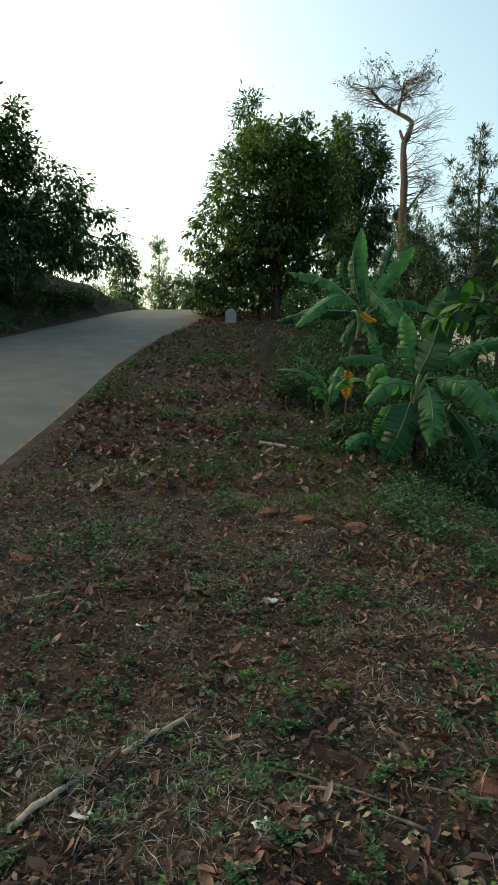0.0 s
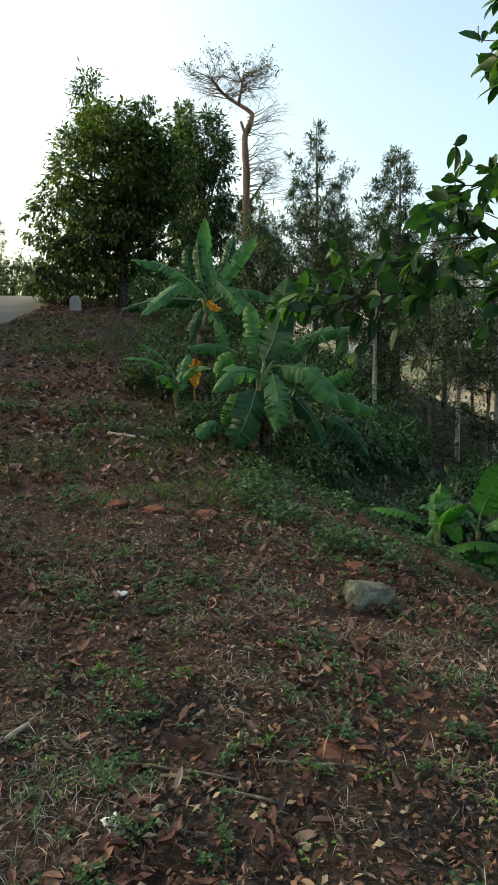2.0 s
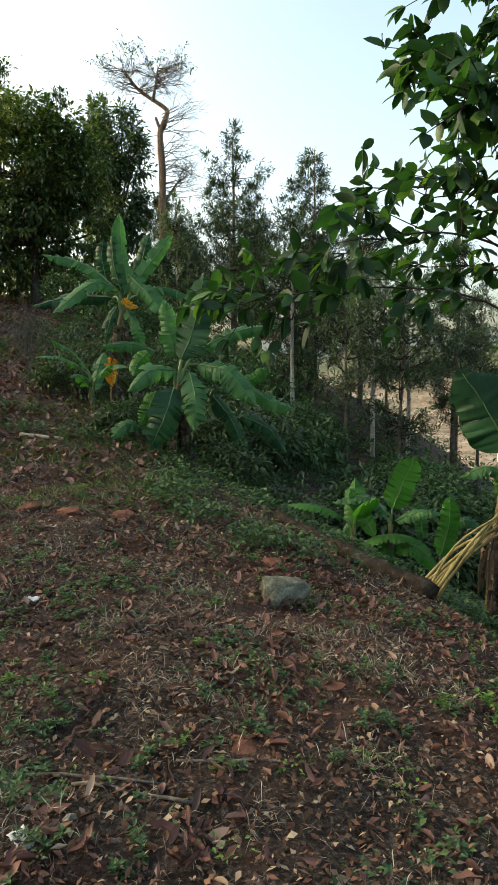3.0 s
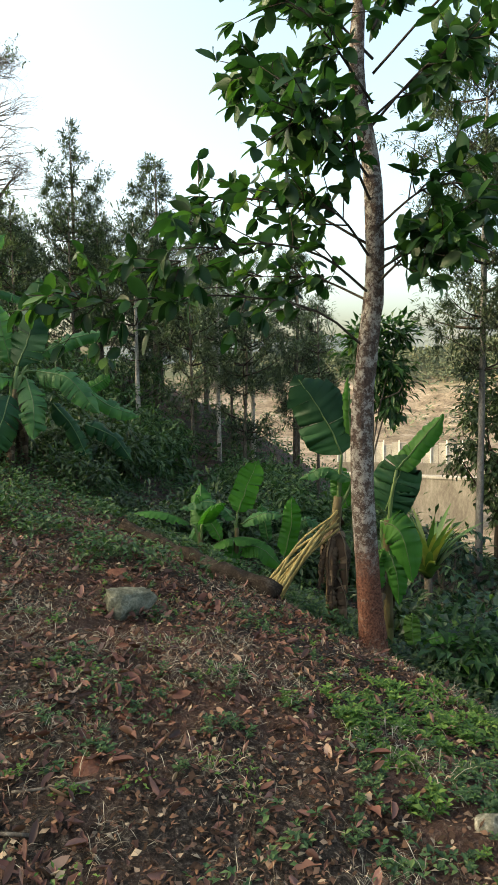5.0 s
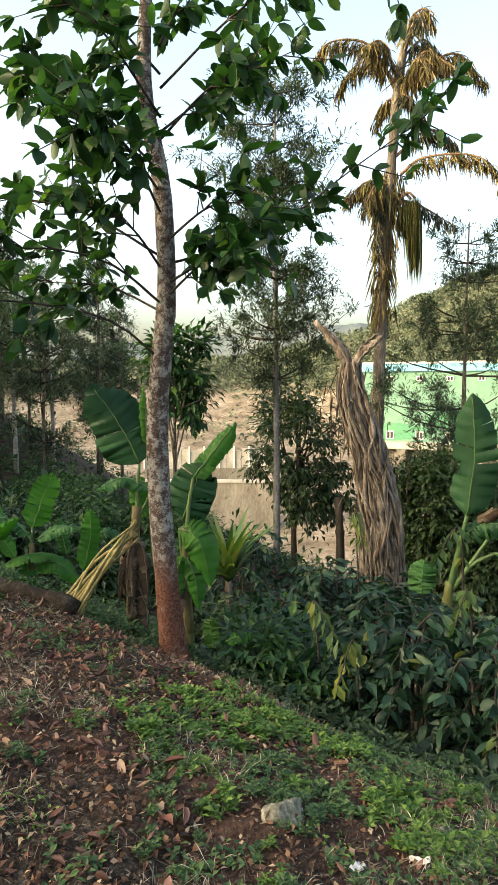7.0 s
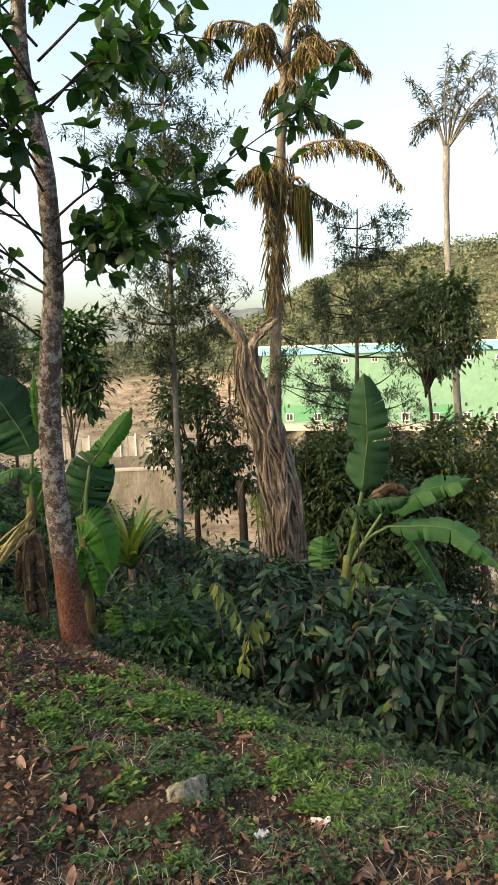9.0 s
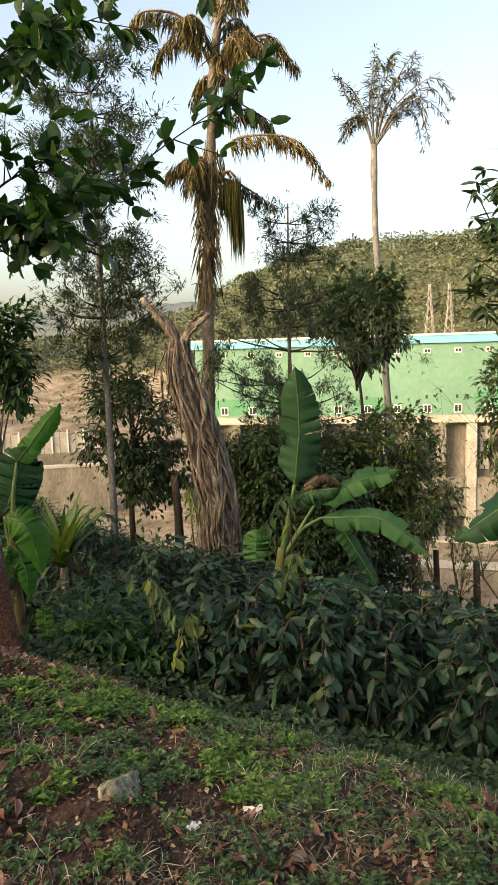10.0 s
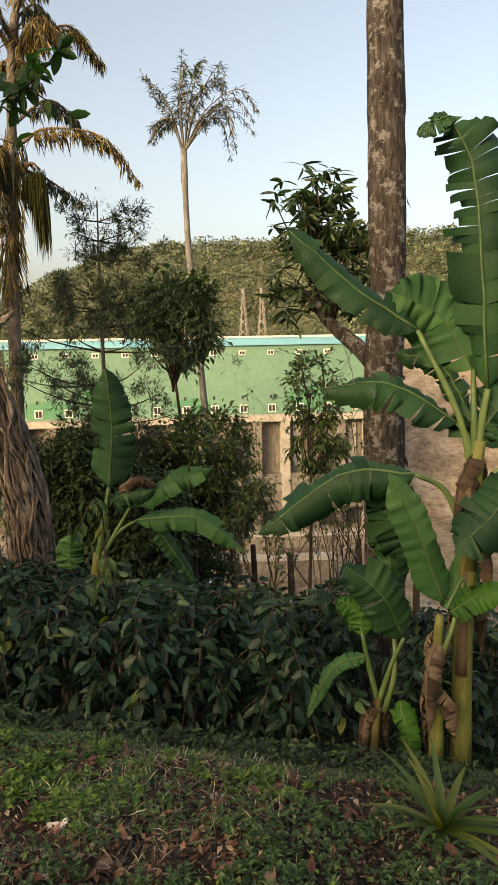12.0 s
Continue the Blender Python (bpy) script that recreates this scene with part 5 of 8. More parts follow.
# far side of the road: trees on the bank
broad_tree("bank_tree", gp(-8.9, 22.8), 7.4, [(0.2, -0.5, 4.7, 2.2, 1.9, 1.9), (-1.6, -0.5, 3.9, 2.2, 1.9, 1.9), (2.0, 0.2, 3.5, 1.7, 1.4, 1.2), (3.3, 0.4, 2.3, 1.4, 1.2, 1.0), (1.2, 0, 2.0, 1.8, 1.4, 1.0), (-1.0, -0.4, 6.0, 1.4, 1.2, 1.0)], "l_dark", "large dark spreading tree on the road bank", 0.22, 400, 36, 0.26, (0.2, 0.08))
broad_tree("bank_tree", gp(-8.4, 26.5), 4.0, [(0.0, 0, 2.6, 1.6, 1.4, 1.2), (1.3, 0, 1.8, 1.2, 1.0, 0.9), (2.2, 0.3, 1.3, 0.9, 0.8, 0.7)], "l_dark", "dark drooping tree beside the road", 0.14, 130, 36, 0.22, (0.16, 0.06))
broad_tree("bank_tree", gp(-12.5, 26.0), 6.0, [(0.0, 0, 3.4, 2.6, 2.2, 2.2), (2.0, 0, 2.0, 1.6, 1.4, 1.2)], "l_dark", "dark leafy tree up the bank", 0.16, 160, 34, 0.25, (0.2, 0.07))
for i, (x, y, r, h) in enumerate(((-8.9, 20.5, 1.2, 1.0), (-9.3, 22.6, 1.4, 1.5), (-8.2, 24.2, 1.0, 0.9), (-7.4, 26.6, 0.8, 0.7), (-9.6, 18.4, 1.3, 1.2), (-10.6, 24.6, 1.6, 1.8), (-6.9, 28.6, 0.7, 0.7), (-12.0, 22.0, 2.0, 2.0))):
    shrub("roadside_shrub", gp(x, y), r, "l_dark" if i % 2 else "l_weed_dark", "dark low shrub on the road bank", 70, 30, (0.12, 0.055), h)
limbs = []
for k in range(6):
    twig_tree(limbs, (rng.normal(0, 0.1), rng.normal(0, 0.1), -0.1), (rng.normal(0, 0.25), rng.normal(0, 0.2), 1), 1.3, 0.02, 3, 0.4, 0.25)
t = thing("bare_shrub", gp(-7.6, 24.6), "grey leafless shrub beside the road", "shrub")
part("twigs", tubes("twigs", limbs, M["bark"], 3), t)
# past the crest
broad_tree("crest_tree", gp(-7.8, 44.3), 6.5, [(0, 0, 4.2, 0.9, 0.9, 2.4)], "l_dark", "dark upright tree past the crest", 0.12, 90, 30, 0.3, (0.22, 0.09))
feather_tree("crest_tree", gp(-6.0, 47.5), 8.2, 1.5, "l_feather", "pale feathery tree past the crest", trunk_r=0.1, whorls=18, per=40)
broad_tree("crest_tree", gp(-9.8, 46.0), 4.0, [(0, 0, 2.6, 1.1, 1.0, 1.3)], "l_sparse", "thin yellowing tree past the crest", 0.08, 50, 24, 0.3, (0.2, 0.08))
broad_tree("crest_tree", gp(-4.4, 42.0), 4.4, [(0, 0, 2.7, 1.2, 1.1, 1.3)], "l_mango", "small leafy tree past the crest", 0.08, 60, 26, 0.3, (0.2, 0.08))
broad_tree("crest_tree", gp(-2.6, 38.0), 3.2, [(0, 0, 1.8, 1.0, 1.0, 1.1)], "l_dark", "small dark tree at the crest", 0.08, 60, 26, 0.25, (0.18, 0.07))
# the group beyond the milestone
broad_tree("mango_tree", gp(1.15, 26.0), 7.2, [(-0.2, 0, 4.6, 2.4, 2.0, 2.1), (-0.9, 0, 3.0, 2.4, 1.8, 1.5), (-0.3, 0, 6.3, 1.6, 1.3, 1.0), (1.1, 0, 4.9, 1.8, 1.5, 1.5), (-2.0, -0.3, 1.6, 1.5, 1.2, 1.2), (1.2, 0.2, 6.1, 1.4, 1.1, 0.9), (1.5, 0, 3.0, 1.4, 1.2, 1.3), (-0.6, 0.6, 1.5, 1.9, 1.2, 1.0), (0.9, 0.8, 1.4, 1.6, 1.0, 1.0)], "l_mango", "large mango tree with dense drooping leaves", 0.2, 520, 34, 0.2, (0.19, 0.085))
broad_tree("tall_tree", gp(0.3, 32.0), 9.9, [(0, 0, 9.1, 0.4, 0.4, 0.75), (0.3, 0, 8.0, 0.75, 0.7, 0.7)], "l_dark", "tall thin tree behind the mango tree", 0.12, 34, 26, 0.3, (0.22, 0.08))
broad_tree("dark_tree", gp(4.75, 29.8), 8.2, [(0, 0, 6.6, 1.3, 1.2, 1.7), (0.2, 0, 4.4, 1.3, 1.2, 1.7), (-0.2, 0, 2.6, 1.2, 1.1, 1.2)], "l_dark", "tall dark dense tree", 0.18, 210, 34, 0.26, (0.2, 0.08))
feather_tree("slender_tree", gp(2.6, 31.5), 8.6, 1.6, "l_dark", "slender leafy tree behind the others", whorls=16, per=34, size=(0.2, 0.05))
feather_tree("slender_tree", gp(4.5, 34.0), 9.8, 1.6, "l_feather", "slender leafy tree behind the others", whorls=16, per=34, size=(0.2, 0.05))
dead_tree()
for x, y, r, h in ((-1.6, 28.0, 1.0, 1.1), (-0.4, 29.5, 1.2, 1.6), (1.2, 29.0, 1.3, 1.7), (2.6, 28.2, 1.3, 1.8), (3.9, 28.6, 1.3, 2.0), (5.2, 28.0, 1.4, 2.0), (6.6, 27.2, 1.4, 2.0), (4.6, 26.0, 1.1, 1.5)):
    shrub("crest_shrub", gp(x, y), r, "l_mango" if (x + y) % 1 > 0.4 else "l_dark", "dark leafy shrub below the trees at the crest", 60, 26, (0.19, 0.085), h)
# silver oaks down the slope
for x, y, top, w, name in ((8.9, 26.5, 11.1, 2.2, "a"), (11.1, 23.5, 9.5, 2.0, "b"), (13.6, 24.5, 8.0, 2.1, "c"), (7.0, 31.0, 9.2, 2.0, "d"), (10.4, 28.0, 7.4, 2.2, "e"), (8.4, 22.5, 6.6, 1.9, "f"), (15.6, 21.0, 6.2, 2.0, "g"), (9.6, 20.6, 5.8, 1.8, "i"), (6.6, 24.5, 6.4, 1.8, "j"), (12.6, 27.0, 7.0, 2.0, "k")):
    at = gp(x, y)
    feather_tree("silver_oak", at, top - at.z, w * 1.1, "l_oak", "tall silver oak with feathery grey-green leaves", trunk_r=0.13, bare=0.24, whorls=17, arms=5, per=40, group="silver oaks", gaps=0.26, full=2.7, size=(0.17, 0.025))
for i, (x, y, h, w) in enumerate(((7.19, 16.55, 5.6, 1.8), (8.01, 15.05, 5.0, 1.6), (9.6, 16.5, 5.6, 1.8), (6.2, 18.6, 5.4, 1.7), (5.2, 21.0, 4.6, 1.6), (12.0, 19.8, 6.0, 1.9), (8.9, 14.0, 4.6, 1.5), (11.2, 17.2, 5.8, 1.8), (12.6, 15.8, 5.6, 1.7), (13.8, 18.4, 6.0, 1.7))):
    pale = i in (0, 2, 7)
    feather_tree("slope_tree", gp(x, y), h, w * 0.9, "l_feather" if i % 3 else "l_oak", "slim pale-trunked tree with fine dark foliage" if pale else "slim grey-trunked tree with fine dark foliage", bark="bark_pale" if pale else "bark", trunk_r=0.075 if pale else 0.055, bare=0.36 if pale else 0.26, whorls=11, arms=5, per=30, group="slope trees", gaps=0.38, power=0.45, size=(0.15, 0.026))
for x, y, r, h in ((3.2, 13.5, 1.1, 1.3), (4.4, 15.0, 1.3, 1.6), (3.0, 18.0, 1.2, 1.5), (5.6, 13.0, 1.1, 1.2), (6.6, 14.2, 1.1, 0.9), (4.6, 11.2, 0.9, 0.9), (8.6, 13.0, 1.1, 0.8), (10.6, 11.6, 1.1, 0.8), (7.2, 11.2, 1.0, 0.9), (2.4, 22.0, 1.3, 1.5), (5.0, 24.0, 1.6, 2.0), (8.2, 19.8, 1.6, 1.8), (6.4, 9.3, 0.9, 0.8), (8.8, 9.6, 1.0, 0.9), (4.8, 8.4, 0.7, 0.6), (3.6, 10.2, 0.9, 1.1), (4.3, 12.4, 1.1, 1.5), (5.2, 16.4, 1.2, 1.5), (4.2, 19.0, 1.3, 1.7), (5.6, 7.6, 0.6, 0.5), (7.2, 8.2, 0.8, 0.7)):
    shrub("undergrowth", gp(x, y), r, "l_weed_dark" if x + y > 15 else "l_dark", "dark tangled undergrowth below the trees", 80, 28, (0.15, 0.06), h)
# double-stemmed silver oak and its neighbours
at = gp(11.1, 8.72)
feather_tree("silver_oak", at, 7.6 - at.z, 2.5, "l_oak", "slim twin-stemmed silver oak with feathery leaves", bark="bark_grey", trunk_r=0.08, bare=0.4, whorls=16, arms=6, per=44, group="silver oaks", stems=2, gaps=0.24, power=0.4, lift=0.4, full=3.4, size=(0.13, 0.02))
broad_tree("small_tree", gp(13.2, 9.8), 5.0, [(0, 0, 3.4, 1.05, 1.05, 1.5), (0.4, -0.3, 2.2, 1.0, 1.0, 1.0), (-0.1, 0.2, 4.4, 0.7, 0.7, 0.7)], "l_dark", "small dark tree behind the silver oak", 0.09, 120, 30, 0.2, (0.15, 0.065))
broad_tree("small_tree", gp(9.4, 10.0), 4.4, [(0, 0, 3.9, 0.5, 0.5, 0.55), (0.2, 0, 3.1, 0.45, 0.45, 0.5)], "l_big", "small round-headed tree with fresh broad leaves", 0.06, 34, 22, 0.18, (0.2, 0.09), bark="bark")
at = gp(14.9, 6.3)
feather_tree("feathery_tree", at, 4.9 - at.z, 3.1, "l_oak", "open feathery tree with spreading tiers", trunk_r=0.1, bare=0.4, whorls=12, arms=6, per=44, power=0.4, lift=0.3, full=3.4, size=(0.13, 0.018))
zt = -gz(19.2, 6.1)
broad_tree("round_tree", gp(19.2, 6.1), 3.5 + zt, [(0, -0.55, 3.0 + zt, 0.8, 0.8, 0.6), (0, 0.6, 2.6 + zt, 0.75, 0.75, 0.5), (0, -1.0, 2.2 + zt, 0.55, 0.55, 0.42), (0.1, 0.2, 3.4 + zt, 0.55, 0.5, 0.35), (0, 0.1, 2.1 + zt, 0.6, 0.5, 0.4), (0, -0.25, 1.65 + zt, 0.6, 0.75, 0.4)], "l_dark", "dark round-headed tree on a thin trunk", 0.11, 70, 30, 0.22, (0.22, 0.1), fork=0.88)
for x, y, z, r, h in ((17.3, 6.3, -2.2, 1.4, 3.8), (20.2, 5.7, -2.6, 1.8, 5.2), (15.8, 8.0, -3.0, 1.2, 2.6), (13.2, 4.9, -3.0, 0.9, 2.2), (13.0, 6.0, 0, 1.0, 2.6)):
    broad_tree("valley_tree", gp(x, y), h + 1.5, [(0, 0, h * 0.62 + 1.4, r, r, h * 0.5), (0.2, 0.2, h * 0.3 + 1.2, r * 0.9, r * 0.9, h * 0.3)], "l_dark", "bushy green tree on the slope below", 0.12, 200, 34, 0.18, (0.13, 0.062))
at = gp(16.5, 4.8)
broad_tree("bushy_tree", at, 0.2 - at.z, [(0, -0.3, -0.9 - at.z, 1.3, 1.3, 1.0), (0, 0.7, -1.6 - at.z, 1.1, 1.1, 0.9), (0, -1.0, -2.0 - at.z, 1.1, 1.1, 0.9), (0, 0.1, -2.6 - at.z, 1.4, 1.4, 0.9)], "l_mango", "full round bushy tree before the concrete wall", 0.12, 220, 36, 0.17, (0.14, 0.07), fork=0.75)
big_palm()
bare_palm()
strangled_trunk()
near_tree()


# ---- bananas, each leaf set by hand ----
t = banana_base("banana_plant", 1.71, 11.28, 0.53, -8.5, "tall banana plant with torn arching green leaves", ((0.00, 0.00, -0.26), (0.03, 0.00, 0.89), (0.19, 0.00, 1.95)), 0.06, "stem", 9)
leaf_on(t, ((0.33, 0.00, 2.20), (0.22, 0.00, 2.87), (0.20, 0.00, 3.49)), 0.3, (0.5, -1, 0.1), "l_banana", 6, 0.3)
leaf_on(t, ((0.36, 0.00, 2.29), (0.67, 0.00, 2.71), (1.05, 0.00, 3.17)), 0.27, (0.2, -1, 0.5), "l_banana", 9)
leaf_on(t, ((0.19, 0.00, 2.23), (0.08, 0.00, 2.69), (0.06, 0.00, 3.19)), 0.24, (-0.5, -1, 0.1), "l_banana_deep", 8, 0.5)
leaf_on(t, ((0.13, 0.00, 2.26), (-0.42, 0.00, 2.68), (-1.01, 0.00, 2.81)), 0.28, (0, -0.7, 0.8), "l_banana", 10, 0.5)
leaf_on(t, ((0.09, 0.00, 2.31), (-0.26, -0.20, 2.35), (-0.88, -0.40, 1.85)), 0.3, (0, -0.8, 0.7), "l_banana", 8)
leaf_on(t, ((0.05, 0.20, 2.16), (-0.59, 0.20, 2.18), (-1.24, 0.20, 2.01)), 0.3, (0, -0.8, 0.7), "l_banana_deep", 10, 0.6)
leaf_on(t, ((0.31, 0.00, 2.52), (0.59, -0.30, 2.19), (0.90, -0.50, 1.80)), 0.3, (-0.2, -1, 0.5), "l_banana", 7)
leaf_on(t, ((0.40, 0.20, 2.19), (0.87, 0.20, 2.34), (1.38, 0.20, 2.17)), 0.26, (0, -0.7, 0.8), "l_banana", 9, 0.6)
leaf_on(t, ((0.25, 0.00, 1.98), (0.41, -0.20, 1.66), (0.50, -0.20, 1.31)), 0.22, (0, -1, 0.3), "l_banana", 6)
leaf_on(t, ((0.70, -0.30, 1.26), (0.30, -0.40, 1.38), (-0.15, -0.50, 1.34)), 0.27, (0, -0.8, 0.6), "l_banana", 8, 0.6)
leaf_on(t, ((0.43, 0.30, 2.35), (0.56, 0.30, 2.85), (0.68, 0.30, 3.23)), 0.26, (0, -1, 0.2), "l_banana_deep", 7)
leaf_on(t, ((-0.05, 0.30, 2.48), (-0.11, 0.30, 2.80), (-0.08, 0.30, 3.11)), 0.26, (0, -1, 0.2), "l_banana_deep", 7)
leaf_on(t, ((0.11, -0.20, 1.99), (-0.01, -0.30, 1.74), (-0.08, -0.30, 1.44)), 0.22, (0, -1, 0.2), "l_banana_deep", 6, 0.8)
leaf_on(t, ((0.02, -0.20, 1.17), (-0.02, -0.20, 1.01), (-0.00, -0.20, 0.70)), 0.24, (0, -1, 0.2), "l_banana_gold", 9, 0.6)
leaf_on(t, ((0.20, -0.30, 2.10), (0.29, -0.30, 2.00), (0.45, -0.30, 1.97)), 0.16, (0, -1, 0.2), "l_banana_gold", 3, 0.6)
stalk_on(t, ((0.21, 0.00, 1.89), (0.27, 0.00, 2.07), (0.33, 0.00, 2.20)), 0.02)
stalk_on(t, ((0.19, 0.00, 1.89), (0.18, 0.00, 2.14), (0.13, 0.00, 2.26)), 0.018)
stalk_on(t, ((0.23, 0.00, 1.92), (0.30, 0.00, 2.14), (0.36, 0.00, 2.29)), 0.018)
stalk_on(t, ((0.18, 0.00, 1.89), (0.13, 0.00, 2.14), (0.05, 0.20, 2.16)), 0.018)
stalk_on(t, ((0.24, 0.00, 1.92), (0.30, 0.00, 2.10), (0.40, 0.20, 2.19)), 0.018)
t = banana_base("banana_plant", 2.14, 8.96, 0.18, -13.3, "banana plant with long drooping green leaves", ((0.00, 0.00, -0.23), (0.04, 0.00, 0.54), (0.13, 0.00, 1.15)), 0.065, "stem", 8)
leaf_on(t, ((0.17, 0.00, 1.44), (0.35, 0.00, 1.90), (0.49, 0.00, 2.54)), 0.48, (-0.4, -1, 0.1), "l_banana_deep", 6, 0.25)
leaf_on(t, ((0.09, 0.10, 1.48), (0.01, 0.10, 1.86), (-0.04, 0.10, 2.24)), 0.3, (0, -1, 0.1), "l_banana", 7, 0.4)
leaf_on(t, ((0.45, 0.00, 1.59), (0.90, -0.10, 1.81), (1.47, -0.10, 1.89)), 0.27, (0, -0.8, 0.6), "l_banana", 14, 0.6)
leaf_on(t, ((0.39, 0.00, 1.38), (0.77, -0.30, 1.28), (1.11, -0.50, 0.84)), 0.38, (0, -0.9, 0.6), "l_banana", 12, 0.5)
leaf_on(t, ((0.83, 0.10, 1.30), (1.28, 0.10, 0.93), (1.73, 0.10, 0.74)), 0.28, (0, -0.9, 0.6), "l_banana", 9, 0.5)
leaf_on(t, ((1.04, 0.20, 1.12), (1.21, 0.20, 1.21), (1.36, 0.20, 1.31)), 0.2, (0, -1, 0.5), "l_banana_young", 2)
leaf_on(t, ((0.27, 0.00, 1.29), (0.33, -0.50, 0.95), (0.31, -0.60, 0.56)), 0.36, (0, -1, 0.35), "l_banana", 8, 0.35)
leaf_on(t, ((0.11, 0.00, 1.30), (-0.24, -0.30, 1.30), (-0.51, -0.50, 1.05)), 0.32, (0, -0.9, 0.6), "l_banana", 8, 0.5)
leaf_on(t, ((0.06, -0.20, 1.08), (-0.07, -0.40, 0.70), (-0.26, -0.40, 0.31)), 0.45, (0.1, -1, 0.2), "l_banana_deep", 7, 0.3)
leaf_on(t, ((0.59, 0.10, 0.95), (0.85, 0.10, 0.59), (1.06, 0.10, 0.06)), 0.3, (0, -1, 0.3), "l_banana_deep", 9, 0.6)
leaf_on(t, ((1.00, 0.20, 0.66), (1.38, 0.20, 0.46), (1.63, 0.20, 0.11)), 0.28, (0, -1, 0.4), "l_banana_deep", 9, 0.6)
leaf_on(t, ((-0.19, 0.10, 1.02), (-0.29, 0.00, 0.79), (-0.39, 0.00, 0.58)), 0.26, (0, -1, 0.3), "l_banana_young", 2)
leaf_on(t, ((-0.41, -0.10, 0.57), (-0.58, -0.20, 0.60), (-0.76, -0.30, 0.45)), 0.24, (0, -0.8, 0.8), "l_banana", 3)
leaf_on(t, ((0.29, 0.30, 1.53), (0.31, 0.30, 1.87), (0.35, 0.30, 2.12)), 0.3, (0, -1, 0.1), "l_banana", 5)
leaf_on(t, ((-0.28, 0.20, 1.56), (-0.43, 0.20, 1.41), (-0.48, 0.10, 1.23)), 0.22, (0, -1, 0.3), "l_banana_young", 2)
stalk_on(t, ((0.11, 0.00, 1.05), (0.18, 0.00, 1.30), (0.27, 0.00, 1.29)), 0.02)
stalk_on(t, ((0.11, 0.00, 1.05), (0.14, 0.00, 1.30), (0.17, 0.00, 1.44)), 0.024)
stalk_on(t, ((0.13, 0.00, 1.05), (0.25, 0.00, 1.40), (0.45, 0.00, 1.59)), 0.018)
stalk_on(t, ((0.12, 0.00, 1.05), (0.23, 0.00, 1.35), (0.39, 0.00, 1.38)), 0.018)
stalk_on(t, ((0.09, 0.00, 1.00), (0.07, 0.00, 1.20), (0.11, 0.00, 1.30)), 0.018)
banana("banana_plant", gp(1.3, 10.6), 0.55, 0.04, [(200, 45, 0.8, 0.24, 1.0, 4), (-60, 45, 0.8, 0.24, 1.1, 4), (-120, 50, 0.7, 0.24, 1.2, 4), (60, 70, 0.8, 0.24, 0.6, 3), (170, 65, 0.7, 0.22, 0.8, 3)], "short banana sucker with green leaves", dry=2)
for x, y, r, h in ((1.35, 11.9, 0.5, 0.8), (2.5, 11.0, 0.6, 0.7), (2.7, 9.5, 0.5, 0.5), (1.5, 9.6, 0.35, 0.4), (2.9, 8.6, 0.5, 0.45), (3.4, 9.8, 0.6, 0.6), (0.9, 12.8, 0.5, 0.7), (3.6, 8.0, 0.5, 0.4), (2.3, 12.4, 0.8, 1.1), (1.6, 13.6, 0.7, 1.0), (1.2, 15.5, 0.7, 0.9)):
    shrub("bank_shrub", gp(x, y), r, "l_dark", "dark low growth round the banana plants", 36, 26, (0.11, 0.045), h)
t = banana_base("banana_plant", 3.87, 4.51, -0.61, -39.2, "banana plant with one broad upright dark leaf", ((-0.00, 0.00, -0.05), (0.00, 0.00, 0.41), (0.05, 0.00, 1.02)), 0.06, "stem", 10)
leaf_on(t, ((0.08, 0.00, 1.39), (-0.07, 0.00, 1.71), (-0.30, 0.00, 2.06)), 0.5, (0.1, -1, 0.15), "l_banana_deep", 3, 0.2)
leaf_on(t, ((0.15, 0.00, 1.55), (0.14, 0.00, 1.82), (0.14, 0.00, 2.07)), 0.11, (0.6, -1, 0.1), "l_banana_young", 0, 1.0)
leaf_on(t, ((0.17, 0.00, 1.17), (-0.06, 0.00, 1.27), (-0.29, 0.00, 1.17)), 0.17, (0, -0.6, 1), "l_banana", 4, 0.5)
leaf_on(t, ((0.14, 0.10, 0.90), (0.08, 0.10, 1.06), (0.09, 0.10, 1.26)), 0.2, (0, -1, 0.2), "l_banana_young", 1)
stalk_on(t, ((0.05, 0.00, 0.92), (0.06, 0.00, 1.17), (0.08, 0.00, 1.39)), 0.016)
stalk_on(t, ((0.06, 0.00, 0.92), (0.14, 0.00, 1.07), (0.17, 0.00, 1.17)), 0.012)
t = banana_base("banana_plant", 3.99, 3.94, -0.77, -44.0, "banana plant with broad fresh leaves beside the tree", ((-0.00, 0.00, -0.05), (-0.01, 0.00, 0.54), (-0.01, 0.00, 1.06)), 0.05, "stem", 4)
leaf_on(t, ((0.06, 0.00, 1.47), (0.23, 0.00, 1.68), (0.42, 0.00, 1.92)), 0.2, (-0.5, -1, 0.3), "l_banana_young", 1, 0.25)
leaf_on(t, ((-0.03, 0.00, 1.13), (0.04, 0.00, 1.33), (0.14, 0.00, 1.58)), 0.4, (0, -1, 0.0), "l_banana_deep", 1, 0.25)
leaf_on(t, ((-0.06, 0.00, 1.05), (0.10, -0.10, 0.97), (0.19, -0.10, 0.59)), 0.3, (0, -1, 0.25), "l_banana_young", 1, 0.4)
leaf_on(t, ((-0.02, 0.00, 0.85), (0.06, -0.10, 0.66), (0.09, -0.10, 0.38)), 0.16, (0.2, -1, 0.3), "l_banana_young", 2)
leaf_on(t, ((0.20, -0.20, 0.09), (0.19, -0.20, 0.23), (0.19, -0.20, 0.36)), 0.13, (0, -1, 0.2), "l_weed", 0, 0.2)
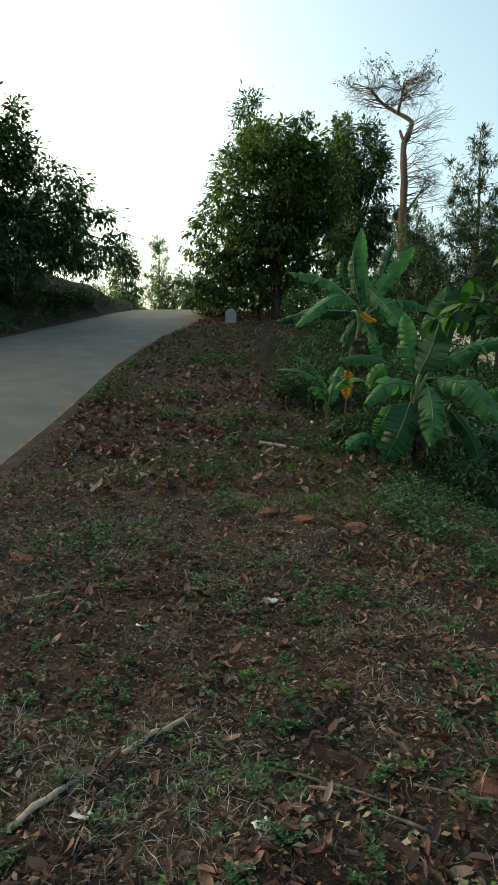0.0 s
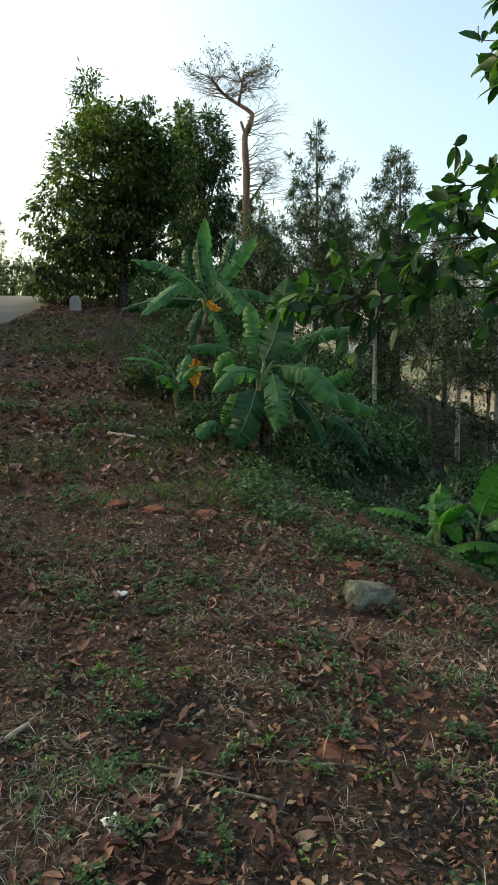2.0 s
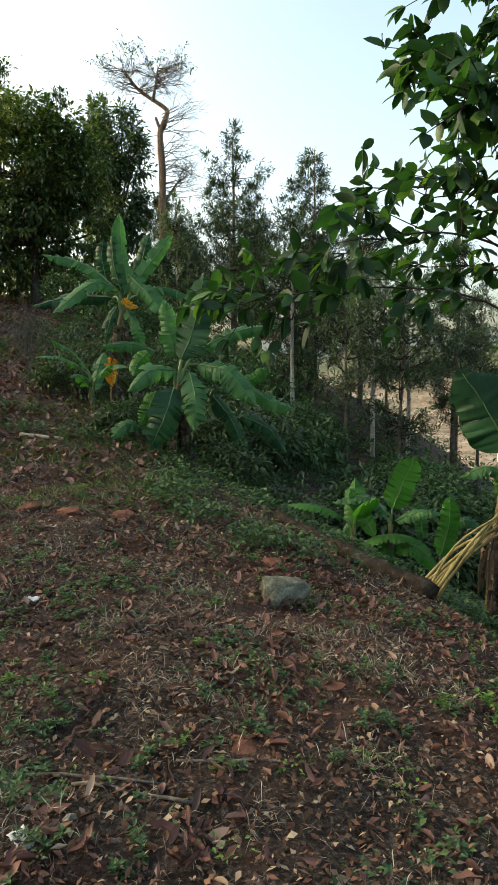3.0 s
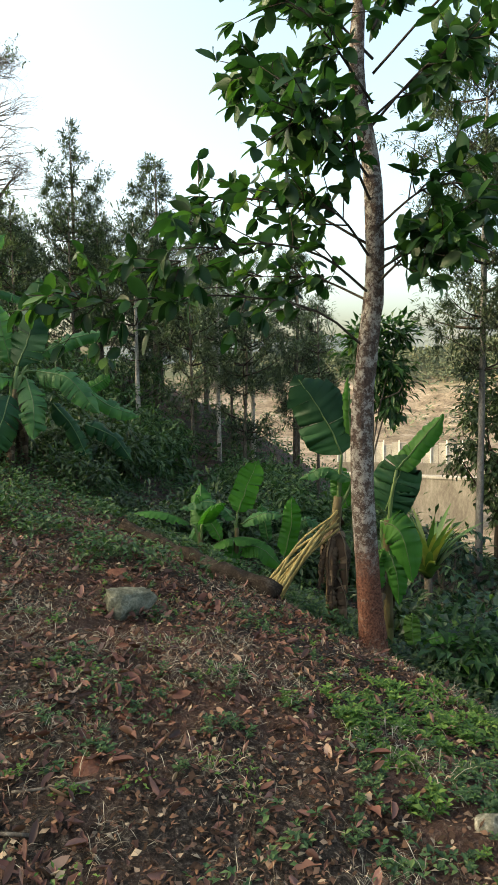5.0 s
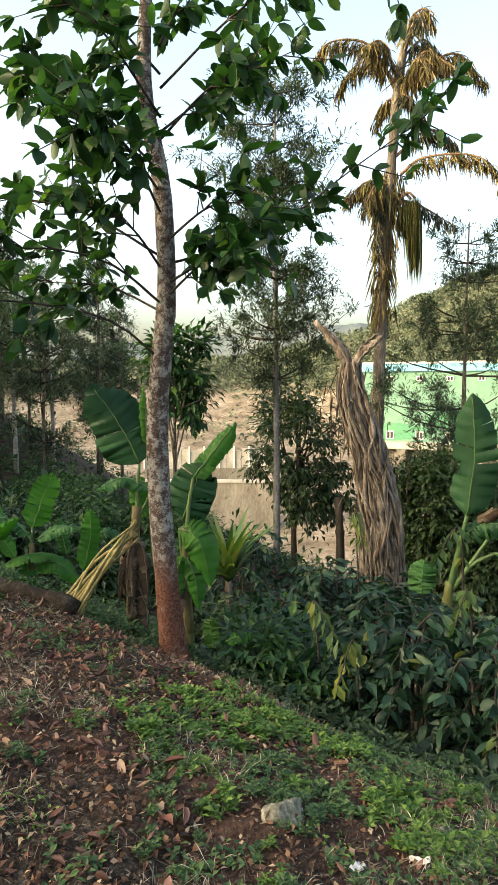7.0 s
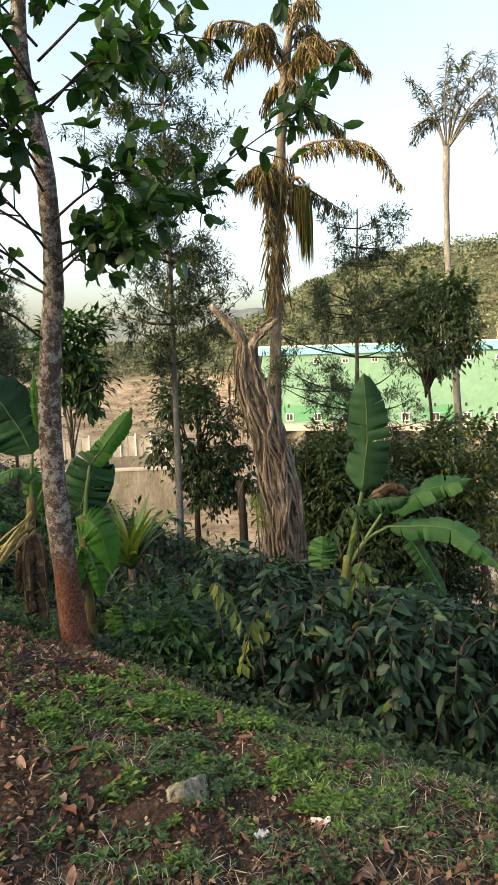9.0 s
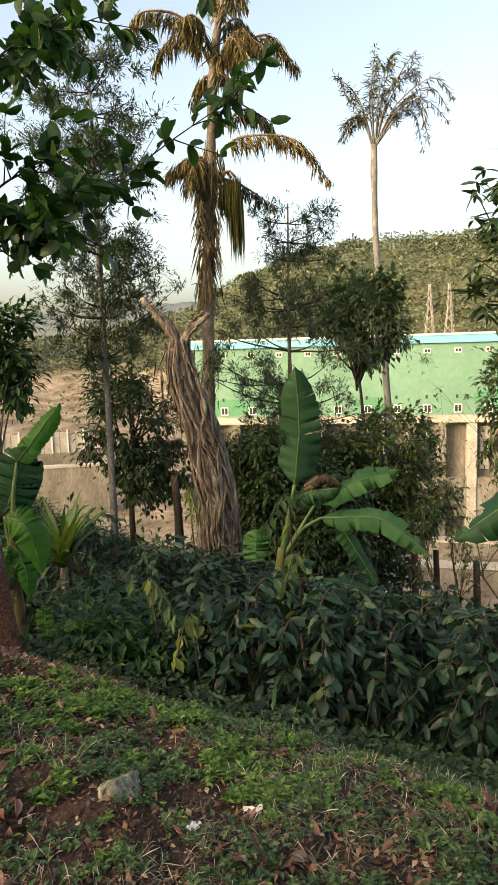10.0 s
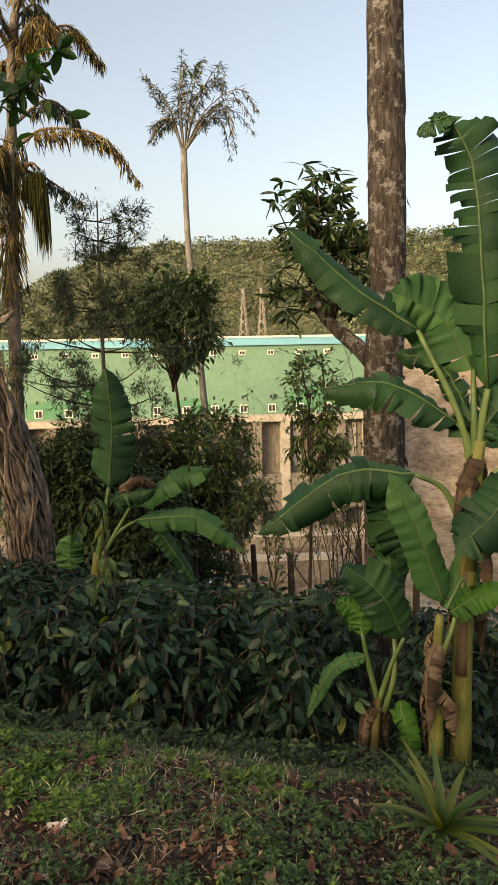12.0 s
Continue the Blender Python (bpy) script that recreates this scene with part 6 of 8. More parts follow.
leaf_on(t, ((0.31, -0.10, 0.10), (0.45, -0.10, 0.15), (0.59, -0.10, 0.12)), 0.12, (0, -0.6, 1), "l_banana_young", 0)
leaf_on(t, ((-0.06, -0.10, 0.47), (-0.08, -0.10, 0.71), (-0.03, -0.10, 0.85)), 0.1, (0, -1, 0.2), "l_banana_young", 0)
stalk_on(t, ((0.00, 0.00, 0.68), (0.01, 0.00, 1.15), (0.06, 0.00, 1.47)), 0.016)
stalk_on(t, ((-0.02, 0.00, 0.68), (-0.05, 0.00, 0.92), (-0.06, 0.00, 1.05)), 0.014)
t = banana_base("banana_plant", 3.69, 5.80, -0.51, -31.2, "low clump of bright green young banana leaves", ((-0.01, 0.00, -0.30), (-0.03, 0.00, 0.06), (-0.02, 0.00, 0.42)), 0.035, "stem", 0)
leaf_on(t, ((-0.01, 0.00, 0.58), (0.09, 0.00, 0.85), (0.20, 0.00, 1.11)), 0.27, (0.1, -1, 0.2), "l_banana_young", 3, 0.2)
leaf_on(t, ((-0.18, 0.00, 0.29), (-0.32, 0.00, 0.55), (-0.43, 0.00, 0.78)), 0.15, (0.3, -1, 0.3), "l_banana_young", 0, 0.2)
leaf_on(t, ((-0.03, 0.00, 0.51), (-0.29, 0.00, 0.70), (-0.61, 0.00, 0.63)), 0.17, (0, -0.6, 1), "l_banana", 2, 0.5)
leaf_on(t, ((0.46, 0.00, 0.11), (0.54, 0.00, 0.42), (0.55, 0.00, 0.74)), 0.2, (0, -1, 0.2), "l_banana_young", 0, 0.2)
leaf_on(t, ((0.01, 0.00, 0.21), (0.22, -0.10, 0.23), (0.46, -0.10, -0.00)), 0.22, (0, -0.8, 0.8), "l_banana_young", 2)
leaf_on(t, ((0.02, 0.00, 0.46), (0.24, -0.10, 0.58), (0.46, -0.10, 0.57)), 0.15, (0, -0.7, 0.9), "l_banana", 1)
leaf_on(t, ((0.54, 0.10, 0.37), (0.72, 0.10, 0.47), (0.85, 0.10, 0.39)), 0.14, (0, -0.7, 0.9), "l_banana", 1)
leaf_on(t, ((-0.05, 0.10, 0.27), (-0.08, -0.10, 0.09), (-0.03, -0.10, -0.15)), 0.18, (0, -1, 0.4), "l_banana_young", 1)
leaf_on(t, ((-0.16, 0.20, 0.44), (-0.40, 0.20, 0.39), (-0.59, 0.20, 0.12)), 0.14, (0, -0.8, 0.6), "l_banana", 3)
leaf_on(t, ((0.31, 0.20, 0.23), (0.28, 0.20, 0.42), (0.23, 0.20, 0.63)), 0.14, (0, -1, 0.3), "l_banana", 0)
stalk_on(t, ((-0.03, 0.00, 0.00), (-0.03, 0.00, 0.30), (-0.01, 0.00, 0.58)), 0.012)
stalk_on(t, ((0.46, 0.00, -0.26), (0.45, 0.00, -0.08), (0.46, 0.00, 0.11)), 0.01)
stalk_on(t, ((-0.05, 0.00, 0.00), (-0.11, 0.00, 0.15), (-0.18, 0.00, 0.29)), 0.01)
stalk_on(t, ((-0.02, 0.00, 0.00), (-0.04, 0.00, 0.30), (-0.03, 0.00, 0.51)), 0.01)
banana("banana_plant", gp(3.35, 6.0), 0.3, 0.04, [(150, 40, 0.6, 0.22, 0.9, 1), (60, 66, 0.6, 0.24, 0.6, 1), (-40, 40, 0.55, 0.24, 1.0, 1), (-130, 35, 0.5, 0.22, 1.0, 1), (-90, 60, 0.5, 0.22, 0.8, 1)], "small banana sucker with bright leaves", "l_banana_young", dry=0)
t = banana_base("banana_plant", 7.67, 3.34, -1.62, -65.2, "banana plant with one tall upright leaf above the bushes", ((-0.00, 0.00, -0.52), (-0.01, 0.00, 0.15), (0.03, 0.00, 0.69)), 0.08, "stem_pale", 2)
leaf_on(t, ((0.21, 0.00, 1.50), (0.28, 0.00, 2.20), (0.24, 0.00, 2.93)), 0.52, (-0.25, -1, 0.1), "l_banana_deep", 5, 0.3)
leaf_on(t, ((0.48, 0.00, 1.28), (0.97, -0.10, 1.54), (1.48, -0.10, 1.68)), 0.34, (0, -0.8, 0.6), "l_banana", 5, 0.5)
leaf_on(t, ((0.53, 0.00, 1.07), (1.26, -0.10, 1.06), (1.83, -0.20, 0.62)), 0.34, (0, -0.8, 0.7), "l_banana", 7, 0.5)
leaf_on(t, ((0.25, 0.00, 0.17), (0.72, -0.10, 0.26), (1.19, -0.10, 0.13)), 0.3, (0, -0.8, 0.7), "l_banana_deep", 2, 0.4)
leaf_on(t, ((-0.29, 0.00, 0.51), (-0.29, 0.00, 0.72), (-0.27, 0.00, 0.95)), 0.34, (0, -1, 0.2), "l_banana", 1)
leaf_on(t, ((0.76, 0.20, 0.93), (1.01, 0.20, 0.54), (1.26, 0.20, 0.09)), 0.24, (0, -1, 0.4), "l_banana_deep", 4)
leaf_on(t, ((0.21, 0.10, 1.24), (0.37, 0.00, 1.40), (0.74, -0.10, 1.46)), 0.4, (0, -0.7, 0.8), "l_banana_deep", 6, 0.9)
leaf_on(t, ((0.31, 0.00, 1.44), (0.57, -0.10, 1.61), (0.78, -0.10, 1.50)), 0.26, (0, -0.8, 0.6), "l_banana_dry", 6, 0.9)
stalk_on(t, ((0.03, 0.00, 0.58), (0.13, 0.00, 1.09), (0.21, 0.00, 1.50)), 0.03)
stalk_on(t, ((0.05, 0.00, 0.58), (0.27, 0.00, 0.94), (0.48, 0.00, 1.28)), 0.022)
stalk_on(t, ((0.05, 0.00, 0.58), (0.27, 0.00, 0.91), (0.53, 0.00, 1.07)), 0.022)
stalk_on(t, ((0.00, 0.00, 0.37), (0.13, 0.00, 0.13), (0.27, 0.00, 0.17)), 0.014)
t = banana_base("banana_plant", 4.78, -0.70, -1.15, -96.2, "tall banana plant with dark torn leaves and a pale stem", ((-0.00, 0.00, 0.04), (-0.00, 0.00, 0.81), (0.04, 0.00, 1.78), (0.07, 0.00, 2.04)), 0.065, "stem_pale", 7)
leaf_on(t, ((-0.33, 0.00, 2.75), (-0.72, -0.10, 3.03), (-1.15, -0.20, 3.42)), 0.3, (0.3, -0.8, 0.5), "l_banana_deep", 3)
leaf_on(t, ((0.02, 0.10, 2.49), (-0.20, 0.10, 2.84), (-0.47, 0.00, 2.99)), 0.5, (0, -1, 0.4), "l_banana", 2)
leaf_on(t, ((0.11, 0.05, 2.37), (0.06, 0.00, 3.11), (-0.01, 0.00, 3.72), (-0.16, -0.05, 4.03)), 0.52, (-0.3, -1, 0.1), "l_banana_deep", 16, 0.5)
leaf_on(t, ((-0.15, -0.05, 4.03), (-0.22, -0.10, 4.00), (-0.33, -0.15, 3.92)), 0.16, (0, -1, 0.5), "l_banana_deep", 2)
leaf_on(t, ((-0.07, 0.00, 2.15), (-0.50, -0.10, 2.41), (-0.94, -0.20, 2.38)), 0.36, (0.1, -0.7, 1), "l_banana_deep", 8, 0.55)
leaf_on(t, ((-0.33, -0.10, 1.82), (-0.78, -0.20, 1.82), (-1.33, -0.30, 1.41)), 0.42, (0, -0.8, 0.8), "l_banana_deep", 8, 0.6)
leaf_on(t, ((-0.47, 0.00, 1.73), (-0.46, 0.00, 1.47), (-0.38, 0.00, 1.22)), 0.42, (0, -1, 0.1), "l_banana_deep", 3)
leaf_on(t, ((0.35, -0.20, 1.87), (0.16, -0.30, 1.63), (-0.06, -0.40, 1.42)), 0.42, (-0.3, -1, 0.4), "l_banana_deep", 2)
leaf_on(t, ((0.07, 0.00, 2.01), (0.14, 0.00, 2.19), (0.36, 0.00, 2.40)), 0.46, (0, -1, 0.2), "l_banana_deep", 5)
leaf_on(t, ((-0.01, 0.10, 2.23), (-0.19, 0.10, 2.52), (-0.47, 0.10, 2.61)), 0.24, (0, -1, 0.4), "l_banana_deep", 8, 0.8)
leaf_on(t, ((0.13, 0.30, 2.62), (0.19, 0.30, 2.99), (0.21, 0.30, 3.49)), 0.5, (0.2, -1, 0.2), "l_banana_deep", 6)
stalk_on(t, ((0.04, 0.00, 1.74), (-0.06, 0.00, 2.19), (-0.33, 0.00, 2.75)), 0.02)
stalk_on(t, ((0.05, 0.00, 1.86), (0.07, 0.00, 2.08), (0.11, 0.00, 2.37)), 0.026)
stalk_on(t, ((0.05, 0.00, 1.82), (0.03, 0.00, 2.22), (0.02, 0.10, 2.49)), 0.02)
stalk_on(t, ((0.02, 0.00, 1.86), (-0.00, 0.00, 2.04), (-0.07, 0.00, 2.15)), 0.02)
stalk_on(t, ((-0.01, 0.00, 1.40), (-0.14, 0.00, 1.70), (-0.33, -0.10, 1.82)), 0.018)
stalk_on(t, ((0.06, 0.00, 1.67), (0.21, 0.00, 1.86), (0.36, 0.00, 1.83)), 0.018)
t = banana_base("banana_plant", 4.59, -0.52, -1.10, -94.0, "banana sucker with an upright fresh leaf", ((0.00, 0.00, 0.00), (-0.01, 0.00, 0.44), (0.01, 0.00, 0.87)), 0.045, "stem_pale", 4)
leaf_on(t, ((0.03, 0.00, 0.95), (-0.12, -0.05, 1.38), (-0.31, -0.10, 1.81)), 0.26, (0.5, -1, 0.2), "l_banana", 1)
leaf_on(t, ((0.07, 0.00, 0.89), (0.22, 0.00, 1.00), (0.42, 0.00, 1.09)), 0.2, (0, -0.7, 1), "l_banana_young", 3)
leaf_on(t, ((0.05, 0.00, 0.91), (0.19, 0.20, 1.16), (0.29, 0.20, 1.53)), 0.24, (0, -1, 0.3), "l_banana", 2)
stalk_on(t, ((0.00, 0.00, 0.52), (0.09, 0.00, 0.80), (0.17, 0.20, 1.12)), 0.014)
t = banana_base("banana_plant", 4.85, -0.08, -1.22, -88.3, "banana sucker with dark green leaves", ((0.03, 0.00, -0.04), (0.05, 0.00, 0.18), (0.06, 0.00, 0.26)), 0.035, "stem", 4)
leaf_on(t, ((0.23, 0.00, 0.70), (0.07, -0.10, 1.04), (-0.19, -0.10, 1.25)), 0.34, (0.3, -1, 0.3), "l_banana_deep", 2)
leaf_on(t, ((-0.05, 0.00, 0.70), (-0.09, 0.00, 0.87), (-0.23, 0.00, 0.96)), 0.2, (0, -1, 0.5), "l_banana_young", 1)
leaf_on(t, ((-0.02, 0.00, 0.56), (-0.26, -0.10, 0.48), (-0.45, -0.20, 0.14)), 0.11, (0, -0.8, 0.7), "l_banana", 1)
leaf_on(t, ((0.20, 0.00, 0.23), (0.26, -0.10, 0.04), (0.29, -0.10, -0.28)), 0.17, (0, -1, 0.2), "l_banana_young", 1)
leaf_on(t, ((0.14, 0.20, 0.95), (0.13, 0.20, 1.25), (0.01, 0.20, 1.45)), 0.3, (0, -1, 0.2), "l_banana_deep", 1)
stalk_on(t, ((0.05, 0.00, 0.22), (-0.02, 0.00, 0.51), (-0.06, 0.00, 0.72)), 0.016)
stalk_on(t, ((0.05, 0.00, 0.18), (0.14, 0.00, 0.48), (0.23, 0.00, 0.70)), 0.016)
stalk_on(t, ((0.10, 0.00, 0.14), (0.17, 0.00, 0.48), (0.14, 0.20, 0.95)), 0.016)
# dry stalks fanned out at the foot of the banana beside the tree
t = turned("dry_stalks", 3.87, 4.51, -0.61, -39.2, "bundle of straw-coloured dry banana stalks leaning down", "plant")
for k in range(11):
    s0 = np.array([0.02 + 0.05 * rng.random(), -0.06 - 0.06 * rng.random(), 0.72 + 0.2 * rng.random()])
    e = np.array([-0.45 - 0.2 * rng.random(), -0.1 - 0.35 * rng.random(), 0.12])
    w = Matrix.Rotation(radians(-39.2), 3, "Z") @ Vector(e)
    e[2] = gz(3.87 + w.x, 4.51 + w.y) + 0.61 + 0.02
    m = (s0 + e) / 2 + [rng.normal(0, 0.03), rng.normal(0, 0.03), 0.05 + rng.normal(0, 0.03)]
    part("stalk", tubes("stalk", [(curve_pts([s0, m, e], 9), np.linspace(0.007, 0.012, 9) * rng.uniform(0.6, 1.4))], M["straw_stalk"], 7, 0.1), t)


def sword_plant(name, at, n, length, width, label, stem=0.15, leaf="l_agave", rise=(15, 85)):
    t = thing(name, at, label, "plant")
    part("stem", tubes("stem", [(curve_pts([(0, 0, -0.1), (0.01, 0, stem * 0.5), (0, 0, stem)], 5), 0.05 * length)], M["bark"], 7), t)
    for k in range(n):
        a, e = rng.uniform(0, 6.28), radians(rng.uniform(*rise))
        L = length * rng.uniform(0.7, 1.1)
        m = 7
        V, F = [], []
        th = e
        p = np.array([0, 0, stem])
        for i in range(m + 1):
            w = width / 2 * (1 - (i / m) ** 2.2) + 0.002
            s = np.array([-math.sin(a), math.cos(a), 0])
            V += [p - s * w + [0, 0, 0.3 * w], p.copy(), p + s * w + [0, 0, 0.3 * w]]
            p = p + np.array([math.cos(a) * math.cos(th), math.sin(a) * math.cos(th), math.sin(th)]) * L / m
            th -= 0.10
        for i in range(m):
            for j in range(2):
                o = i * 3 + j
                F.append([o, o + 1, o + 4, o + 3])
        part("leaf", np_mesh("leaf", V, F, M[leaf], True), t)


sword_plant("sword_plant", gp(6.06, 5.41), 60, 0.95, 0.095, "spiky plant with yellow-green sword leaves", max(0.15, -0.95 - gz(6.06, 5.41)), rise=(30, 88))
sword_plant("sword_plant", gp(2.72, -0.42), 24, 0.34, 0.035, "small yellow-green spiky plant in the litter", 0.04, "l_yellow")

# ---- big trunk and the tree behind it ----
def large_tree():
    """Thick lichened trunk; a low limb bends off and carries a head of long drooping leaves."""
    z0 = gz(6.75, -0.21)
    t = turned("large_tree", 6.75, -0.21, z0, -90.0, "thick dark trunk with pale lichen and a leafy low limb", "tree")
    down = np.array([0, 0, z0])
    line = curve_pts([np.array(c) - down for c in ((-0.05, 0, z0 - 0.4), (-0.05, 0, -0.6), (-0.075, 0, 1.05), (-0.05, 0, 2.1), (-0.06, 0, 3.1), (-0.085, 0, 4.3), (-0.1, 0, 6.5), (-0.1, 0, 10.0))], 40)
    rad = np.interp(line[:, 2] + z0, (z0, z0 + 0.5, -0.6, 1.05, 2.1, 3.1, 4.3, 10.0), (0.27, 0.215, 0.2, 0.185, 0.163, 0.168, 0.157, 0.12)) * (1 + rng.normal(0, 0.012, 40))
    part("trunk", tubes("trunk", [(line, rad)], M["lichen"], 26, 0.06), t)
    limb = curve_pts([np.array(c) - down for c in ((-0.2, 0.0, 1.38), (-0.34, 0.02, 1.52), (-0.5, 0.05, 1.66), (-0.68, 0.1, 1.86), (-0.74, 0.12, 2.15), (-0.72, 0.1, 2.6))], 16)
    part("limb", tubes("limb", [(limb, np.linspace(0.085, 0.03, 16))], M["lichen"], 12, 0.1), t)
    P, D, sprigs = [], [], []
    for x, z, y, r, n in ((-0.9, 2.78, 0.1, 0.27, 26), (-0.6, 2.72, 0.1, 0.3, 26), (-0.7, 2.95, 0.1, 0.22, 14), (-0.45, 2.35, 0.15, 0.28, 24), (-0.8, 2.4, 0.0, 0.26, 18), (-1.08, 2.02, 0.1, 0.16, 9), (-0.72, 1.98, 0.1, 0.24, 16), (-0.35, 2.05, 0.2, 0.22, 14), (-0.5, 2.6, 0.3, 0.3, 14)):
        c = np.array([x, y, z]) - down
        for k in range(n):
            e = c + rng.normal(0, 0.6, 3) * r
            b = limb[rng.integers(7, 16)]
            if k % 3 == 0:
                sprigs.append((curve_pts([b, (b + e) / 2 + [0, 0, 0.04], e], 7), np.linspace(0.014, 0.005, 7)))
            for j in range(9):
                a = rng.uniform(0, 6.28)
                P.append(e + rng.normal(0, 0.012, 3))
                D.append([math.cos(a), math.sin(a), rng.uniform(-0.9, 0.45)])
    part("twigs", tubes("twigs", sprigs, M["bark_dark"], 5), t)
    n = len(P)
    part("foliage", oval_cloud("foliage", P, D, rng.uniform(0.11, 0.2, n), rng.uniform(0.026, 0.042, n), M["l_dark"], 0.3, 0.25, 0.6), t)
    n = 70
    i = rng.integers(4, 32, n)
    a = rng.uniform(0, 6.28, n)
    P = line[i] + np.stack([np.cos(a) * rad[i], np.sin(a) * rad[i], a * 0], 1)
    part("bark_flakes", leaf_cloud("bark_flakes", P, np.stack([np.cos(a) * 0.25, np.sin(a) * 0.25, -1 + 0 * a], 1), rng.uniform(0.05, 0.16, n), rng.uniform(0.012, 0.035, n), M["l_banana_dry"], 0.3, -0.15), t)


large_tree()
broad_tree("sapling", gp(10.2, 1.0), 1.6 - gz(10.2, 1.0), [(0, 0, 1.1 - gz(10.2, 1.0), 0.35, 0.35, 0.5), (0.1, -0.2, 0.2 - gz(10.2, 1.0), 0.4, 0.4, 0.6)], "l_mango", "small leafy sapling behind the thick trunk", 0.04, 36, 24, 0.12, (0.1, 0.045), fork=0.7)
for x, y, top in ((12.0, 2.0, -1.2), (11.4, 1.0, 0.3), (12.6, 0.6, 0.5)):
    a = gp(x, y)
    limbs = []
    for k in range(3):
        twig_tree(limbs, (rng.normal(0, 0.05), rng.normal(0, 0.05), -0.1), (rng.normal(0, 0.12), rng.normal(0, 0.12), 1), (top - a.z) * 0.55, 0.025, 3, 0.35, 0.3)
    t = thing("twiggy_shrub", a, "thin twiggy shrub with few leaves", "shrub", "twiggy shrubs")
    part("twigs", tubes("twigs", limbs, M["bark_dark"], 4), t)
    ends = np.array([l[0][-1] for l in limbs])
    p, d = tufts(ends[rng.random(len(ends)) < 0.8], 5, 0.06, 0.3)
    n = len(p)
    part("foliage", leaf_cloud("foliage", p, d, rng.uniform(0.06, 0.13, n), rng.uniform(0.03, 0.06, n), M["l_mango"]), t)

# ---- coffee along the foot of the slope ----
protos = [coffee_bush("coffee_bush", gp(4.85, 1.3), 1.15, 0.6, 3), coffee_bush("coffee_bush", gp(5.4, 0.4), 1.3, 0.65, 3), coffee_bush("coffee_bush", gp(6.6, 2.2), 1.45, 0.7, 4), coffee_bush("coffee_bush", gp(7.9, 1.7), 1.7, 0.75, 4)]
spots = [(4.9, 2.2, 0), (5.1, 2.9, 0), (6.9, 4.4, 3), (5.6, 1.9, 1), (5.7, 2.8, 1), (6.5, 3.2, 2), (6.3, 1.3, 2), (6.2, 0.5, 1), (5.4, -0.4, 0), (5.5, -1.3, 1), (6.3, -1.0, 2), (7.2, 0.9, 2), (7.3, 2.8, 3), (8.3, 2.7, 3), (8.2, 0.7, 3), (7.4, -0.2, 2), (7.9, -1.0, 3), (8.6, 3.8, 3), (7.6, 4.0, 3), (4.95, 0.5, 0), (9.2, 1.8, 3), (9.0, 0.2, 3), (4.7, 1.75, 0), (8.0, 5.3, 3), (7.4, 6.4, 3), (9.2, 4.8, 3), (5.3, -2.2, 1)]
for i, (x, y, k) in enumerate(spots):
    x, y = x + rng.normal(0, 0.1), y + rng.normal(0, 0.1)
    copy_thing(protos[k], Matrix.Translation(gp(x, y)) @ Matrix.Rotation(rng.uniform(0, 6.28), 4, "Z"))
for x, y, r, h, leaf in ((4.45, 3.35, 0.4, 0.7, "l_big"), (4.8, 3.8, 0.45, 0.75, "l_coffee"), (5.3, 4.2, 0.5, 0.8, "l_big"), (4.6, 2.75, 0.35, 0.55, "l_coffee"), (5.6, 5.0, 0.5, 0.7, "l_dark"), (4.9, 4.9, 0.45, 0.6, "l_dark"), (5.2, 3.3, 0.4, 0.8, "l_coffee"), (4.3, 3.0, 0.3, 0.4, "l_big"), (5.9, 4.4, 0.5, 0.9, "l_coffee")):
    shrub("leafy_shrub", gp(x, y), r, leaf, "dark broad-leaved shrub at the foot of the bank", 30, 14, (0.15, 0.075), h)
# yellow-green sprays that hang over the near edge
for x, y, z, az in ((4.3, 2.55, -0.55, 200), (5.1, 2.0, -0.25, 190), (5.3, 1.55, -0.75, 170), (4.35, 2.95, -0.35, 240), (6.0, 3.6, 0.0, 220), (5.6, 2.3, 0.1, 180)):
    g = gp(x + 0.2, y)
    t = thing("leafy_spray", g, "arching spray of yellow-green paired leaves", "plant", "leafy sprays")
    a = radians(az)
    top = np.array([-0.15, 0, z - g.z + 0.12])
    end = top + [math.cos(a) * 0.45, math.sin(a) * 0.45, -0.15]
    pts = curve_pts([(0, 0, -0.05), top * [0.5, 0.5, 0.6], top, end], 16)
    part("stem", tubes("stem", [(pts, np.linspace(0.012, 0.004, 16))], M["bark_dark"], 5), t)
    P, D = [], []
    for j in range(8, 16):
        w = unit(pts[j] - pts[j - 1])
        s = unit(np.cross(w, [0, 0, 1.0]))
        for sg in (1, -1):
            P.append(pts[j])
            D.append(s * sg * 0.5 + w * 0.3 + [0, 0, -1.0] + rng.normal(0, 0.12, 3))
    part("leaves", leaf_cloud("leaves", P, D, rng.uniform(0.11, 0.16, len(P)), 0.062, M["l_yellow"], 0.3, 0.1), t)

# ---- the building across the valley ----
FACE = Matrix.Translation((85.3, 52.5, 0)) @ Matrix.Rotation(math.atan2(-0.949, 0.314), 4, "Z")   # x along the wall, y into it


